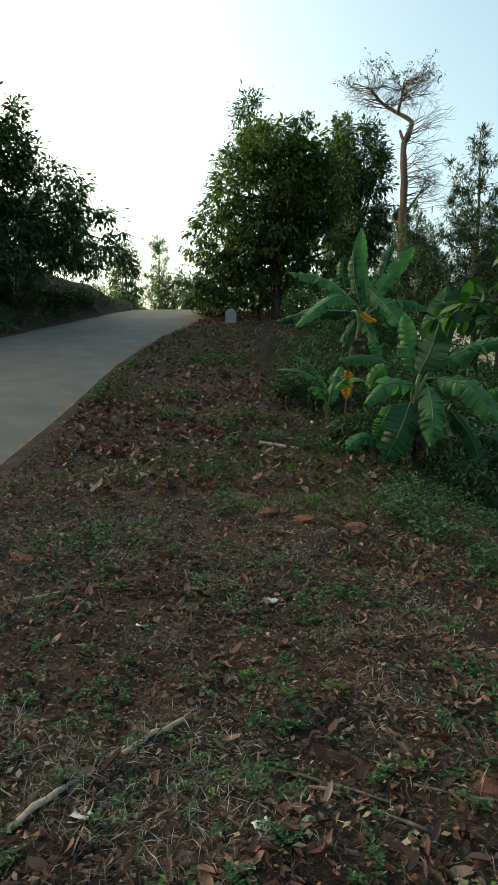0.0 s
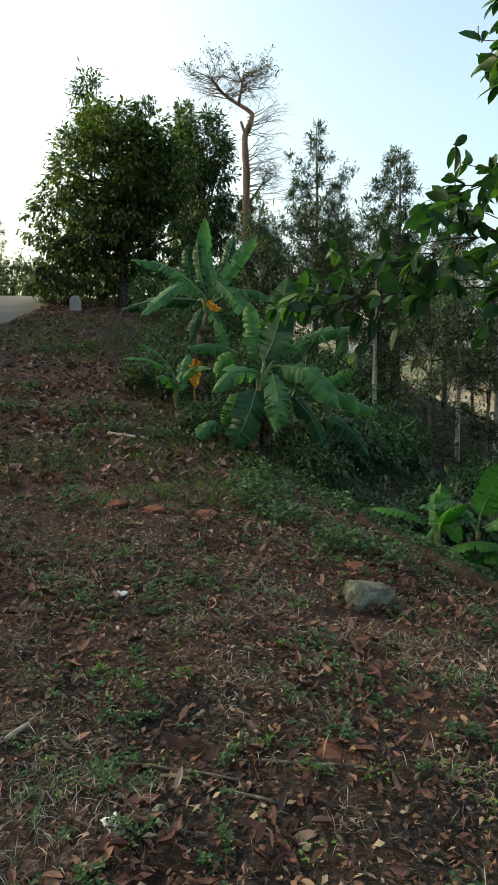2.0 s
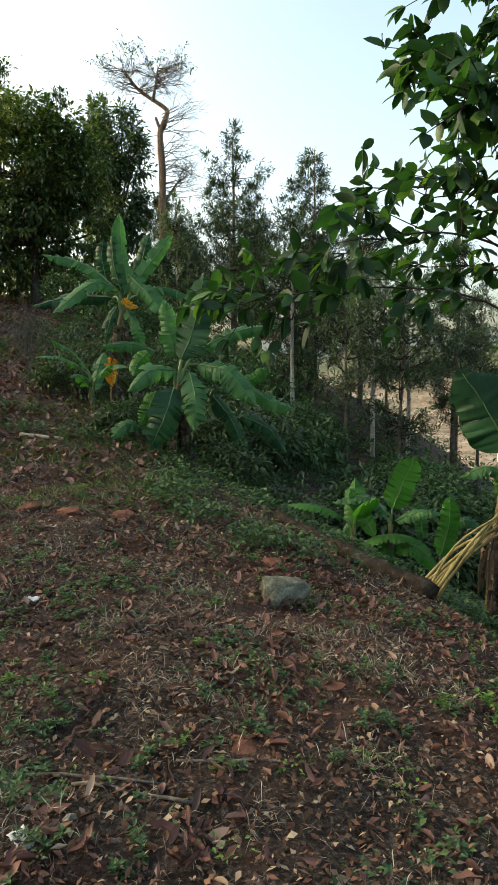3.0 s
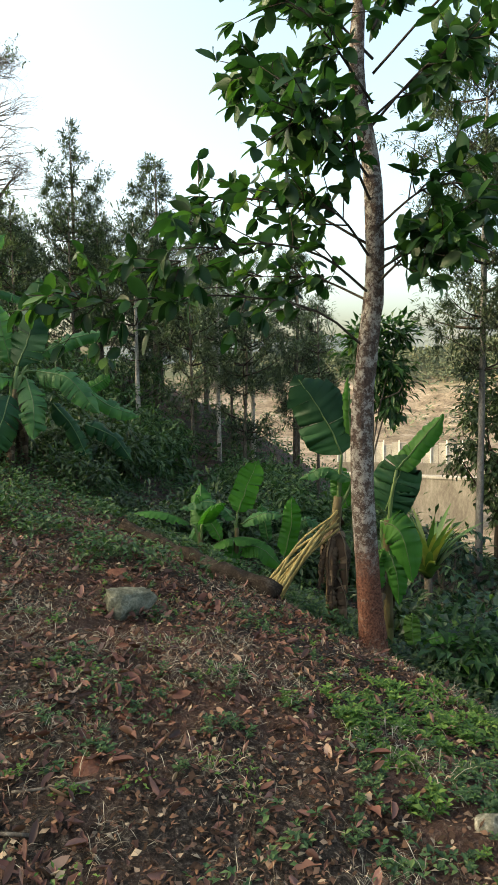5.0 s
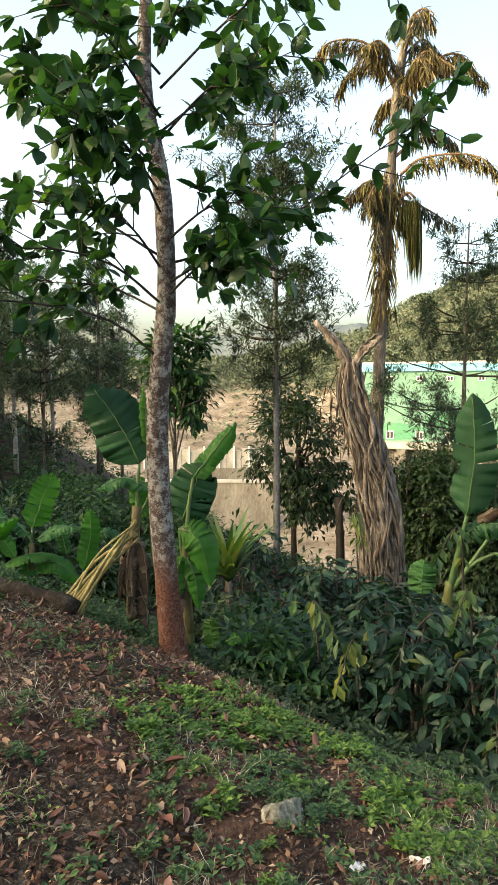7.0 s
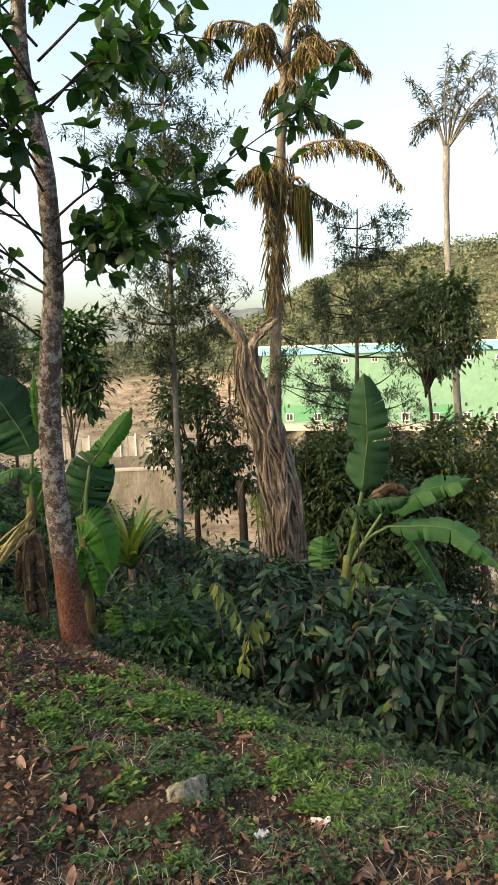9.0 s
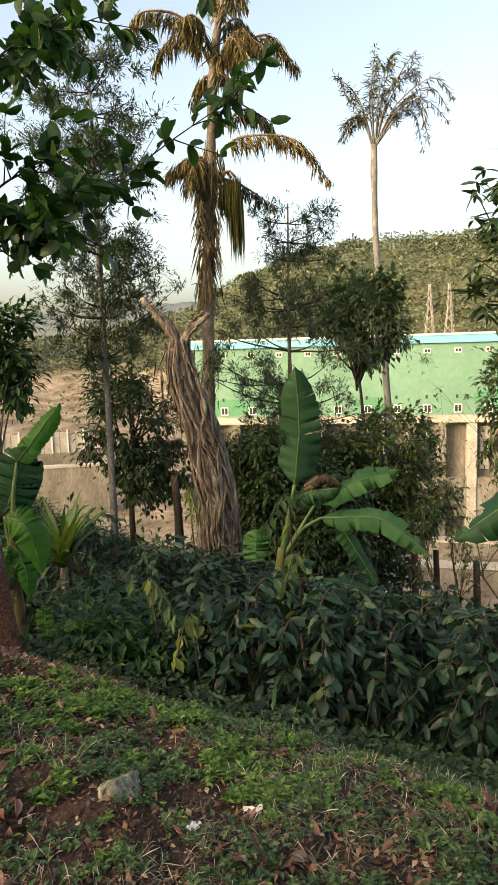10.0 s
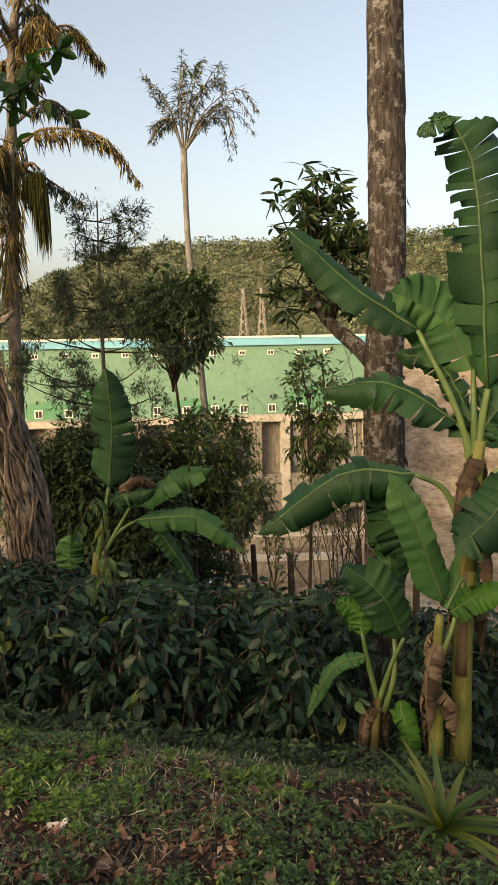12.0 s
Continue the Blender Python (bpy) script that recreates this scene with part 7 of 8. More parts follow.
def far_building():
    t = tagged(new("industrial_building"), "long green-clad industrial building with blue roof band", "building")
    t.matrix_basis = FACE
    L, D = 51.0, 26.0
    part("wall", box_mesh("wall", 0, L, 0, D, -7.7, 2.3, M["green_wall"]), t, "green painted sheet wall")
    part("roof", box_mesh("roof", -0.5, L + 0.5, -0.45, D + 0.5, 2.3, 3.35, M["blue_wall"]), t, "light blue roof band")
    part("gutter", box_mesh("gutter", -0.6, L + 0.6, -0.6, D + 0.6, 3.35, 3.62, M["white"]), t, "white roof edge")
    part("ledge", box_mesh("ledge", -0.8, L + 0.8, -1.4, D, -8.7, -7.7, M["concrete_pale"], 0.06), t, "pale concrete ledge")
    part("back_wall", box_mesh("back_wall", 0, L, 0.6, D, -27, -8.7, M["concrete"]), t, "stained concrete wall")
    part("lower_wall", box_mesh("lower_wall", 0, L, -1.0, 0.6, -22.0, -16.5, M["concrete"], 0.1), t, "curved concrete wall")
    for i in range(13):
        x = 1.2 + i * 4.15
        part("pillar", box_mesh("pillar", x, x + 1.3, -1.2, 0.6, -27, -8.7, M["concrete"] if i % 3 else M["concrete_pale"], 0.05), t)
        if i % 2:
            part("panel", box_mesh("panel", x + 1.9, x + 3.2, 0.2, 0.6, -15.5, -9.4, M["concrete_pale"], 0.04), t, "pale concrete infill panel")
        # no recess here: a dark slab paints the shade inside the opening
        part("opening", box_mesh("opening", x + 1.5, x + 3.9, 0.45, 0.6, -26, -22.5, M["glass_shade"]), t, "dark slab standing for the shade in an opening at the foot")
        if i == 12:
            continue
        for z0, z1, w in ((0.9, 1.6, 1.0), (-7.4, -6.2, 1.15)):
            win = part("window", box_mesh("window", x + 2.4, x + 2.4 + w, -0.12, 0.0, z0, z1, M["white"], 0.03), t)
            part("pane", box_mesh("pane", x + 2.55, x + 2.35 + w / 2, -0.16, -0.1, z0 + 0.14, z1 - 0.14, M["glass_shade"]), win)
            part("pane", box_mesh("pane", x + 2.45 + w / 2, x + 2.25 + w, -0.16, -0.1, z0 + 0.14, z1 - 0.14, M["glass_shade"]), win)
        # small dark slab for the shade in a wall hole
        part("vent", box_mesh("vent", x + 2.7, x + 3.0, -0.08, 0.0, -5.4, -4.9, M["glass_shade"]), t)
    for cx, cz, rx, rz, seed in ((42.5, -5.4, 3.4, 1.5, 3), (45.5, -6.6, 1.6, 0.9, 5), (5.5, -6.3, 4.5, 1.2, 8), (12.0, -4.4, 2.6, 1.2, 2), (26.0, -6.2, 3.0, 1.0, 6)):
        n = 26
        V = [(cx, -0.03, cz)]
        for i in range(n):
            a = i / n * 6.283
            k = 1 + 0.35 * noise.noise(Vector((math.cos(a) * 1.3, math.sin(a) * 1.3, seed)))
            V.append((cx + math.cos(a) * rx * k, -0.03, max(cz + math.sin(a) * rz * k, -7.65)))
        V += [(x, -0.001, z) for x, y, z in V]
        m = n + 1
        F = [[0, 1 + i, 1 + (i + 1) % n] for i in range(n)] + [[1 + i, m + 1 + i, m + 1 + (i + 1) % n, 1 + (i + 1) % n] for i in range(n)]
        part("paint_patch", np_mesh("paint_patch", V, F, M["teal_wall"]), t, "patch of darker fresh green paint")


def valley_wall(x0, y0, x1, y1, z0, z1, label):
    ln = math.hypot(x1 - x0, y1 - y0)
    t = tagged(new("retaining_wall"), label, "wall")
    t.matrix_basis = Matrix.Translation((x0, y0, 0)) @ Matrix.Rotation(math.atan2(y1 - y0, x1 - x0), 4, "Z")
    part("body", box_mesh("body", 0, ln, 0, 1.5, z0, z1, M["concrete"], 0.08), t)
    part("coping", box_mesh("coping", -0.1, ln + 0.1, -0.2, 1.7, z1, z1 + 0.4, M["concrete_pale"], 0.05), t)


def panel_wall(x0, y0, x1, y1, z0, z1, label):
    ln = math.hypot(x1 - x0, y1 - y0)
    t = tagged(new("panel_wall"), label, "wall")
    t.matrix_basis = Matrix.Translation((x0, y0, 0)) @ Matrix.Rotation(math.atan2(y1 - y0, x1 - x0), 4, "Z")
    part("footing", box_mesh("footing", -0.2, ln + 0.2, -0.3, 1.3, z0, z1 - 4.2, M["concrete"], 0.08), t)
    k = int(ln / 1.5)
    for i in range(k):
        part("panel", box_mesh("panel", i * ln / k + 0.06, (i + 1) * ln / k - 0.06, 0.1 + 0.06 * (i % 2), 0.6, z1 - 4.2, z1 - 0.2 - 0.5 * ((i * 7) % 3 == 0), M["concrete_pale"], 0.03), t)
    for i in range(0, k + 1, 2):
        part("post", box_mesh("post", i * ln / k - 0.13, i * ln / k + 0.13, -0.1, 0.16, z1 - 4.2, z1 + 0.3, M["white"], 0.02), t)


def pylon(at, h):
    t = thing("pylon", at, "steel lattice power pylon on the hill", "pylon", "pylons")
    b = 3.2
    for sx, sy in ((1, 1), (1, -1), (-1, 1), (-1, -1)):
        part("leg", tubes("leg", [(np.array([(sx * b, sy * b, -3), (sx * 0.5, sy * 0.5, h * 0.75), (sx * 0.3, sy * 0.3, h)]), 0.16)], M["steel"], 5), t)
    for k in range(9):
        z0, z1 = h * k / 9, h * (k + 1) / 9
        w0, w1 = b * (1 - 0.95 * z0 / h) + 0.2, b * (1 - 0.95 * z1 / h) + 0.2
        for s in (1, -1):
            part("brace", tubes("brace", [(np.array([(s * w0, -w0, z0), (-s * w1, -w1, z1)]), 0.1), (np.array([(-w0, s * w0, z0), (-w1, -s * w1, z1)]), 0.1)], M["steel"], 4), t)
    for z in (0.72, 0.85):
        part("crossarm", tubes("crossarm", [(np.array([(-4, 0, h * z), (0, 0, h * z + 0.6), (4, 0, h * z)]), 0.12)], M["steel"], 4), t)


far_building()
valley_wall(60, 116, 92, 74, -27, -17.0, "long stained concrete channel wall in the valley")
panel_wall(87.0, 104.0, 104.0, 87.0, -27, -12.4, "pale concrete panel wall above the channel")
valley_wall(70, 30, 76, 6, -27, -22.6, "low concrete kerb wall in the site")
valley_wall(84, 28, 92, -4, -27, -23.4, "low concrete kerb wall in the site")
for x, y, h in ((266, 58, 25.0), (268, 51, 23.0)):
    z = float(land(x, y))
    pylon(Vector((x, y, z)), 26.0 - z)
# woods on the hills, their base colours paled to stand for haze
n = 13000
az, r = np.radians(rng.uniform(28, 108, n)), rng.uniform(232, 470, n)
X, Y = r * np.sin(az), r * np.cos(az)
Z = ground_points(X, Y)[:, 2]
keep = np.array([noise.noise(Vector((x, y, 0)) * 0.02) > -0.6 and z > -4 + 9 * noise.noise(Vector((x, y, 3)) * 0.03) for x, y, z in zip(X, Y, Z)]) | (rng.random(n) < 0.06)
C = np.stack([X, Y, Z], 1)[keep]
sz = rng.uniform(1.5, 4.0, len(C))
P = np.repeat(C, 14, axis=0)
s9 = np.repeat(sz, 14)
d = unit(rng.normal(size=P.shape) + [0, 0, 0.3])
P = P + d * (s9 * 0.6)[:, None] + np.stack([s9 * 0, s9 * 0, s9 * 0.7], 1)
tagged(new("hill_woods", leaf_cloud("hill_woods", P, d + rng.normal(0, 0.5, P.shape), s9 * rng.uniform(0.3, 0.65, len(P)), s9 * 0.38, M["l_hill"], 0.2, 0.2)), "scrubby green and ochre woods covering the far hills, paled for haze", "woods", kind="stuff")
# ridge far behind the valley, its haze put into the blue-grey base colour
az = np.linspace(20, 75, 160)
V = []
for k, (r, f) in enumerate(((1250, -0.4), (1330, 0.45), (1420, 0.85), (1500, 1.0), (1700, 0.2))):
    for q in az.tolist():
        top = float(np.interp(q, (20, 36, 43, 49, 53, 58, 64, 75), (60, 74, 82, 108, 112, 118, 96, 60)))
        top += 9 * noise.noise(Vector((q * 0.35, 2.0, k * 0.3))) + 3 * noise.noise(Vector((q * 1.7, 5.0, k)))
        V.append((r * math.sin(radians(q)), r * math.cos(radians(q)), top * f + (2.2 * noise.noise(Vector((q * 7, 1.0, k))) if f > 0 else 0)))
F = [[k * 160 + i, k * 160 + i + 1, (k + 1) * 160 + i + 1, (k + 1) * 160 + i] for k in range(4) for i in range(159)]
M["far_ridge"] = rough_mat("hazed_ridge", [(0.34, (0.085, 0.11, 0.125)), (0.5, (0.115, 0.14, 0.15)), (0.66, (0.15, 0.165, 0.16))], 0.012, 0.09, 0.95, 0.05, 0.6, 6.0)
tagged(new("backdrop", np_mesh("backdrop", V, F, M["far_ridge"], True)), "wooded ridge far beyond the valley, haze put into its blue-grey colour", "hill", kind="structure")
# scrub on the slope between the trees and the site
n = 1100
az, r = np.radians(rng.uniform(18, 100, n)), rng.uniform(13, 62, n)
C = ground_points(r * np.sin(az), r * np.cos(az), 0.3)
P, D = tufts(C, 26, 0.4, 0.0)
tagged(new("slope_scrub", leaf_cloud("slope_scrub", P, D, rng.uniform(0.15, 0.35, len(P)), rng.uniform(0.06, 0.12, len(P)), M["l_weed_dark"])), "dull green scrub on the valley side", "scrub", kind="stuff")
# wooden posts on the slope
for x, y, top in ((17.6, 2.4, -3.9), (16.0, 3.6, -3.4), (18.0, 0.6, -3.6), (12.4, 8.0, -1.1), (18.5, 3.6, -4.0), (18.5, -0.9, -3.4)):
    a = gp(x, y)
    t = thing("wooden_post", a, "weathered wooden post on the slope", "post", "wooden posts")
    part("pole", tubes("pole", [(curve_pts([(0, 0, -0.3), (0.03, 0, (top - a.z) * 0.5), (0.0, 0.04, top - a.z)], 6), (0.1, 0.095, 0.1, 0.09, 0.085, 0.08))], M["bark_dark"], 8, 0.1), t)
t = thing("tarpaulin", Vector((70, 18.5, gz(70, 18.5))), "crumpled blue tarpaulin on the site", "tarpaulin")
V, F = [], []
for j in range(7):
    for i in range(9):
        V.append((i * 0.3, j * 0.3, 0.35 + 0.45 * noise.noise(Vector((i * 0.6, j * 0.6, 2))) if 0 < i < 8 and 0 < j < 6 else 0.0))
for j in range(6):
    for i in range(8):
        F.append([j * 9 + i, j * 9 + i + 1, (j + 1) * 9 + i + 1, (j + 1) * 9 + i])
part("sheet", np_mesh("sheet", V, F, M["blue_sheet"], True), t)


# ---- small things on the shoulder ----
def stone(name, x, y, sx, sy, sz, mat, label, category, seed, sink=0.3):
    bm = bmesh.new()
    bmesh.ops.create_icosphere(bm, subdivisions=4, radius=1)
    r0 = random.Random(int(seed * 100))
    cuts = [(Vector((r0.gauss(0, 1), r0.gauss(0, 1), r0.gauss(0.2, 0.8))).normalized(), r0.uniform(0.5, 0.82)) for _ in range(11)]
    for v in bm.verts:
        c = v.co * (1 + 0.24 * noise.noise(v.co * 1.3 + Vector((seed, 0, 0))))
        for nrm, lim in cuts:
            over = c.dot(nrm) - lim
            if over > 0:
                c = c - nrm * over * 0.92
        c = c * (1 + 0.11 * noise.noise(v.co * 3 + Vector((0, seed, 0))) + 0.08 * noise.noise(v.co * 8) + 0.035 * noise.noise(v.co * 19))
        v.co = Vector((c.x * sx, c.y * sy, c.z * sz))
    me = bpy.data.meshes.new(name)
    bm.to_mesh(me)
    bm.free()
    me.materials.append(M[mat])
    me.polygons.foreach_set("use_smooth", [True] * len(me.polygons))
    ob = new(name, me)
    ob.location = gp(x, y, sz * (1 - sink) - 0.12 * sz)
    ob.rotation_euler = (0.1, 0.15, seed)
    return tagged(ob, label, category)


stone("rock", 1.71, 3.93, 0.2, 0.18, 0.16, "rock_old", "grey-green lichened rock half sunk in litter", "rock", 5.7, 0.5)
stone("rock", 2.1, 1.4, 0.12, 0.09, 0.075, "rock", "angular pale grey rock among green weeds", "rock", 6.4, 0.72)
for i, (x, y, s) in enumerate(((0.98, 5.75, 0.16), (0.55, 5.9, 0.18), (0.2, 6.1, 0.14), (0.9, 2.3, 0.09), (1.15, 2.6, 0.06), (-1.1, 5.3, 0.12), (1.9, 4.6, 0.1), (-1.6, 4.8, 0.12))):
    stone("earth_clod", x, y, s, s * 0.8, s * 0.3, "clod", "lump of red clay showing through the litter", "clod", 1.7 * i + 0.5, 0.75)
for i in range(26):
    a, r = rng.uniform(-0.4, 1.4), rng.uniform(1.6, 7)
    s = rng.uniform(0.012, 0.035)
    tagged(stone("pebble", r * math.sin(a), r * math.cos(a), s, s * 0.8, s * 0.6, "rock", "small grey pebble in the litter", "pebble", i * 0.9, 0.3), group="pebbles")


def stick(x0, y0, x1, y1, r, label, mat="stick"):
    a = gp((x0 + x1) / 2, (y0 + y1) / 2)
    m = 7
    pts = [Vector((x0 + (x1 - x0) * k / (m - 1), y0 + (y1 - y0) * k / (m - 1), 0)) for k in range(m)]
    pts = np.array([(p.x - a.x, p.y - a.y, gz(p.x, p.y) + r * 0.8 - a.z) for p in pts]) + rng.normal(0, r * 0.25, (m, 3))
    pts[:, 2] = np.maximum(pts[:, 2], np.linspace(pts[0, 2], pts[-1, 2], m))
    ob = new("stick", tubes("stick", [(pts, np.linspace(r, r * 0.75, m))], M[mat], 7, 0.1))
    ob.location = a
    tagged(ob, label, "stick")


stick(-0.75, 2.06, -0.55, 2.28, 0.014, "pale split stick lying in the litter")
stick(-0.45, 2.46, -0.24, 2.68, 0.013, "pale split stick lying in the litter")
stick(0.62, 2.3, 0.98, 2.15, 0.006, "thin dry twig on the ground", "bark")
stick(0.05, 2.45, 0.55, 2.2, 0.007, "thin dry twig on the ground", "bark")
stick(0.25, 2.3, 0.62, 2.05, 0.008, "thin dry twig on the ground", "bark")
stick(0.2, 9.3, 0.75, 9.1, 0.03, "pale branch lying at the bank edge")
stick(-1.4, 4.05, -1.15, 4.2, 0.012, "pale broken stick in the litter")
for k in range(22):
    a, r, w, ln = rng.uniform(-0.4, 1.5), rng.uniform(1.7, 6), rng.uniform(0, 3.14), rng.uniform(0.08, 0.3)
    x, y = r * math.sin(a), r * math.cos(a)
    stick(x, y, x + ln * math.cos(w), y + ln * math.sin(w), rng.uniform(0.002, 0.005), "fine dry twig lying in the litter", "bark" if k % 2 else "stick")
# the fallen log
pts = curve_pts([(2.62, 6.25), (2.8, 5.6), (2.93, 5.0), (3.12, 4.3)], 22)
a = gp(2.85, 5.3)
z = np.array([gz(p[0], p[1]) + 0.05 for p in pts])
t = thing("fallen_log", a, "dark rotting log lying along the bank edge", "log")
part("stem", tubes("stem", [(np.column_stack([pts, z]) - np.array(a), np.linspace(0.055, 0.082, 22) * (1 + rng.normal(0, 0.1, 22)))], M["rotten"], 14, 0.25), t)
part("stub", tubes("stub", [(np.array([(-0.35, 0.75, 0.08), (-0.42, 0.85, 0.2)]), 0.03)], M["bark_dark"], 7), t)


def scrap(x, y, w, h, label, name="paper_scrap", mat="paper"):
    n = 7
    V, F = [], []
    for j in range(n):
        for i in range(n):
            V.append(((i / (n - 1) - 0.5) * w, (j / (n - 1) - 0.5) * h, 0.012 + 0.03 * abs(noise.noise(Vector((i * 0.5 + x * 9, j * 0.5, y))))))
    for j in range(n - 1):
        for i in range(n - 1):
            F.append([j * n + i, j * n + i + 1, (j + 1) * n + i + 1, (j + 1) * n + i])
    ob = new(name, np_mesh(name, V, F, M[mat], True))
    ob.modifiers.new("thickness", "SOLIDIFY").thickness = 0.002
    ob.location = gp(x, y, 0.0)
    ob.rotation_euler = (0.25, 0.1, x * 7)
    tagged(ob, label, "litter")


scrap(0.075, 2.0, 0.055, 0.085, "torn white paper scrap on the ground")
scrap(0.17, 4.06, 0.075, 0.06, "crushed white paper cup on the ground", "crushed_cup")
scrap(-0.57, 3.69, 0.04, 0.07, "small white paper scrap on the ground")
scrap(-0.52, 2.08, 0.07, 0.04, "crumpled white plastic scrap on the ground", "plastic_scrap")
scrap(-1.05, 10.2, 0.2, 0.1, "flat pale plastic scrap near the road", "plastic_scrap")
scrap(2.28, 0.95, 0.024, 0.075, "bleached curled leaf-like scrap on the ground")
scrap(2.02, 1.05, 0.04, 0.055, "bleached torn paper scrap on the ground")


def milestone(x, y):
    t = thing("milestone", gp(x, y), "whitewashed rounded milestone at the roadside", "milestone")
    bm = bmesh.new()
    pr = [(-0.2, 0), (0.2, 0), (0.2, 0.36)] + [(0.2 * math.cos(k / 8 * math.pi), 0.36 + 0.2 * math.sin(k / 8 * math.pi)) for k in range(1, 8)] + [(-0.2, 0.36)]
    f = bm.faces.new([bm.verts.new((px, -0.07, pz - 0.05)) for px, pz in pr])
    r = bmesh.ops.extrude_face_region(bm, geom=[f])
    bmesh.ops.translate(bm, vec=(0, 0.14, 0), verts=[v for v in r["geom"] if isinstance(v, bmesh.types.BMVert)])
    bmesh.ops.recalc_face_normals(bm, faces=bm.faces[:])
    bmesh.ops.bevel(bm, geom=bm.edges[:], offset=0.012, segments=2, affect="EDGES")
    me = bpy.data.meshes.new("slab")
    bm.to_mesh(me)
    bm.free()
    me.materials.append(M["concrete_pale"])
    part("slab", me, t)
    for k, (z, w) in enumerate(((0.4, 0.2), (0.3, 0.26), (0.2, 0.22))):
        part("lettering", box_mesh("lettering", -w / 2, w / 2, -0.078, -0.069, z - 0.05, z - 0.01, M["faded"]), t, "dark painted bar of lettering")


milestone(-0.55, 25.0)
for x, y in ((-1.75, 28.6), (-0.95, 29.5), (-8.6, 25.3)):
    a = gp(x, y)
    t = thing("guard_post", a, "short white guard post beside the road", "post", "guard posts")
    part("shaft", box_mesh("shaft", -0.06, 0.06, -0.06, 0.06, -0.2, 0.72, M["white"], 0.01), t)
# leafless shrub on the shoulder
for x, y, h in ((0.42, 12.6, 1.3), (0.75, 13.2, 1.1), (0.5, 15.5, 1.0)):
    limbs = []
    for k in range(5):
        twig_tree(limbs, (rng.normal(0, 0.04), rng.normal(0, 0.04), -0.05), (rng.normal(0, 0.2), rng.normal(0, 0.2), 1), h * 0.6, 0.011, 3, 0.35, 0.3)
    t = thing("bare_shrub", gp(x, y), "grey leafless shrub on the shoulder", "shrub")
    part("twigs", tubes("twigs", limbs, M["bark"], 3), t)
shrub("leafy_shrub", gp(0.62, 12.0), 0.25, "l_mango", "small green leafy shrub on the bank", 18, 20, (0.11, 0.045), 0.4)


# ---- litter, grass and weeds ----
def scatter(n, a0, a1, r0, r1, power=1.0):
    a = np.radians(rng.uniform(a0, a1, n))
    r = r0 + (r1 - r0) * rng.uniform(0, 1, n) ** power
    x, y = r * np.sin(a), r * np.cos(a)
    ok = x - road_mid(y) - road_half(y) > 0.25
    return x[ok], y[ok]


def fall_leaves(n, a0, a1, r0, r1, lo, hi, wide, mat, lift=0.012, tilt=0.25, power=1.4, mask=None):
    x, y = scatter(n, a0, a1, r0, r1, power)
    if mask is not None:
        m = np.array([mask(float(p), float(q)) for p, q in zip(x, y)])
        x, y = x[m], y[m]
    P = ground_points(x, y, lift)
    k = len(P)
    w = rng.uniform(0, 6.283, k)
    D = np.stack([np.cos(w), np.sin(w), rng.normal(0.05, tilt, k)], 1)
    L = rng.uniform(lo, hi, k)
    return P, D, L, L * rng.uniform(*wide, k)


def patch(x, y, f, th, s=0.0):
    return noise.noise(Vector((x * f + s, y * f, 1.7 + s))) > th


def clumped(x, y):
    k = noise.noise(Vector((x * 0.9, y * 0.9, 1.7))) + 0.9 * noise.noise(Vector((x * 4.1, y * 4.1, 5.1)))
    return rng.random() < 0.2 + 1.1 * max(k, 0)


def littered(x, y):
    """Clumps of litter, thin among the weeds of the bank edge."""
    return clumped(x, y) and (x < 1.5 or y > 1.9 or rng.random() < 0.3)


P, D, L, W = fall_leaves(46000, -28, 112, 1.2, 14, 0.03, 0.08, (0.3, 0.52), "l_litter", 0.012, 0.3, 0.62, littered)
tagged(new("leaf_litter", oval_cloud("leaf_litter", P, D, L, W, M["l_litter"], rng.uniform(-1.2, 2.4, len(P)), -0.4, 0.9)), "curled brown fallen leaves scattered over the earth", "leaf litter", kind="stuff")
P, D, L, W = fall_leaves(80000, -28, 112, 1.2, 11, 0.025, 0.07, (0.22, 0.5), "l_litter", 0.014, 0.35, 0.62, littered)
tagged(new("leaf_litter", leaf_cloud("leaf_litter", P, D, L, W, M["l_litter"], 1.1, -0.25, np.tile([0, 0, 1.0], (len(P), 1)) + rng.normal(0, 0.5, (len(P), 3)))), "shrivelled folded brown leaves over the earth", "leaf litter", kind="stuff")
P, D, L, W = fall_leaves(130000, -28, 112, 1.2, 11, 0.025, 0.09, (0.02, 0.042), "l_straw", 0.006, 0.5, 0.85, lambda x, y: rng.random() < 0.35 + 1.1 * max(noise.noise(Vector((x * 0.8 + 6, y * 0.8, 3.3))), 0))
tagged(new("dry_grass", sliver_cloud("dry_grass", P, D, L, W, M["l_straw"])), "matted dry grass and straw on the earth", "dry grass", kind="stuff")
P, D, L, W = fall_leaves(110000, -28, 112, 1.2, 9, 0.01, 0.042, (0.25, 0.7), "l_litter", 0.006, 0.5, 0.8)
tagged(new("leaf_crumbs", sliver_cloud("leaf_crumbs", P, D, L, W, M["l_crumb"])), "small crumbs of leaf, bark and earth", "leaf litter", kind="stuff")
# pale tufts of withered grass in drifts
P, D, L, W = fall_leaves(150000, -24, 100, 1.4, 8, 0.03, 0.09, (0.02, 0.042), "l_thatch", 0.02, 0.7, 0.8, lambda x, y: noise.noise(Vector((x * 1.6 + 2, y * 1.6, 7.7))) + 0.7 * noise.noise(Vector((x * 5.0, y * 5.0, 1.2))) > 0.12)
tagged(new("withered_grass", sliver_cloud("withered_grass", P, D, L, W, M["l_thatch"])), "pale grey tufts of withered grass", "dry grass", kind="stuff")
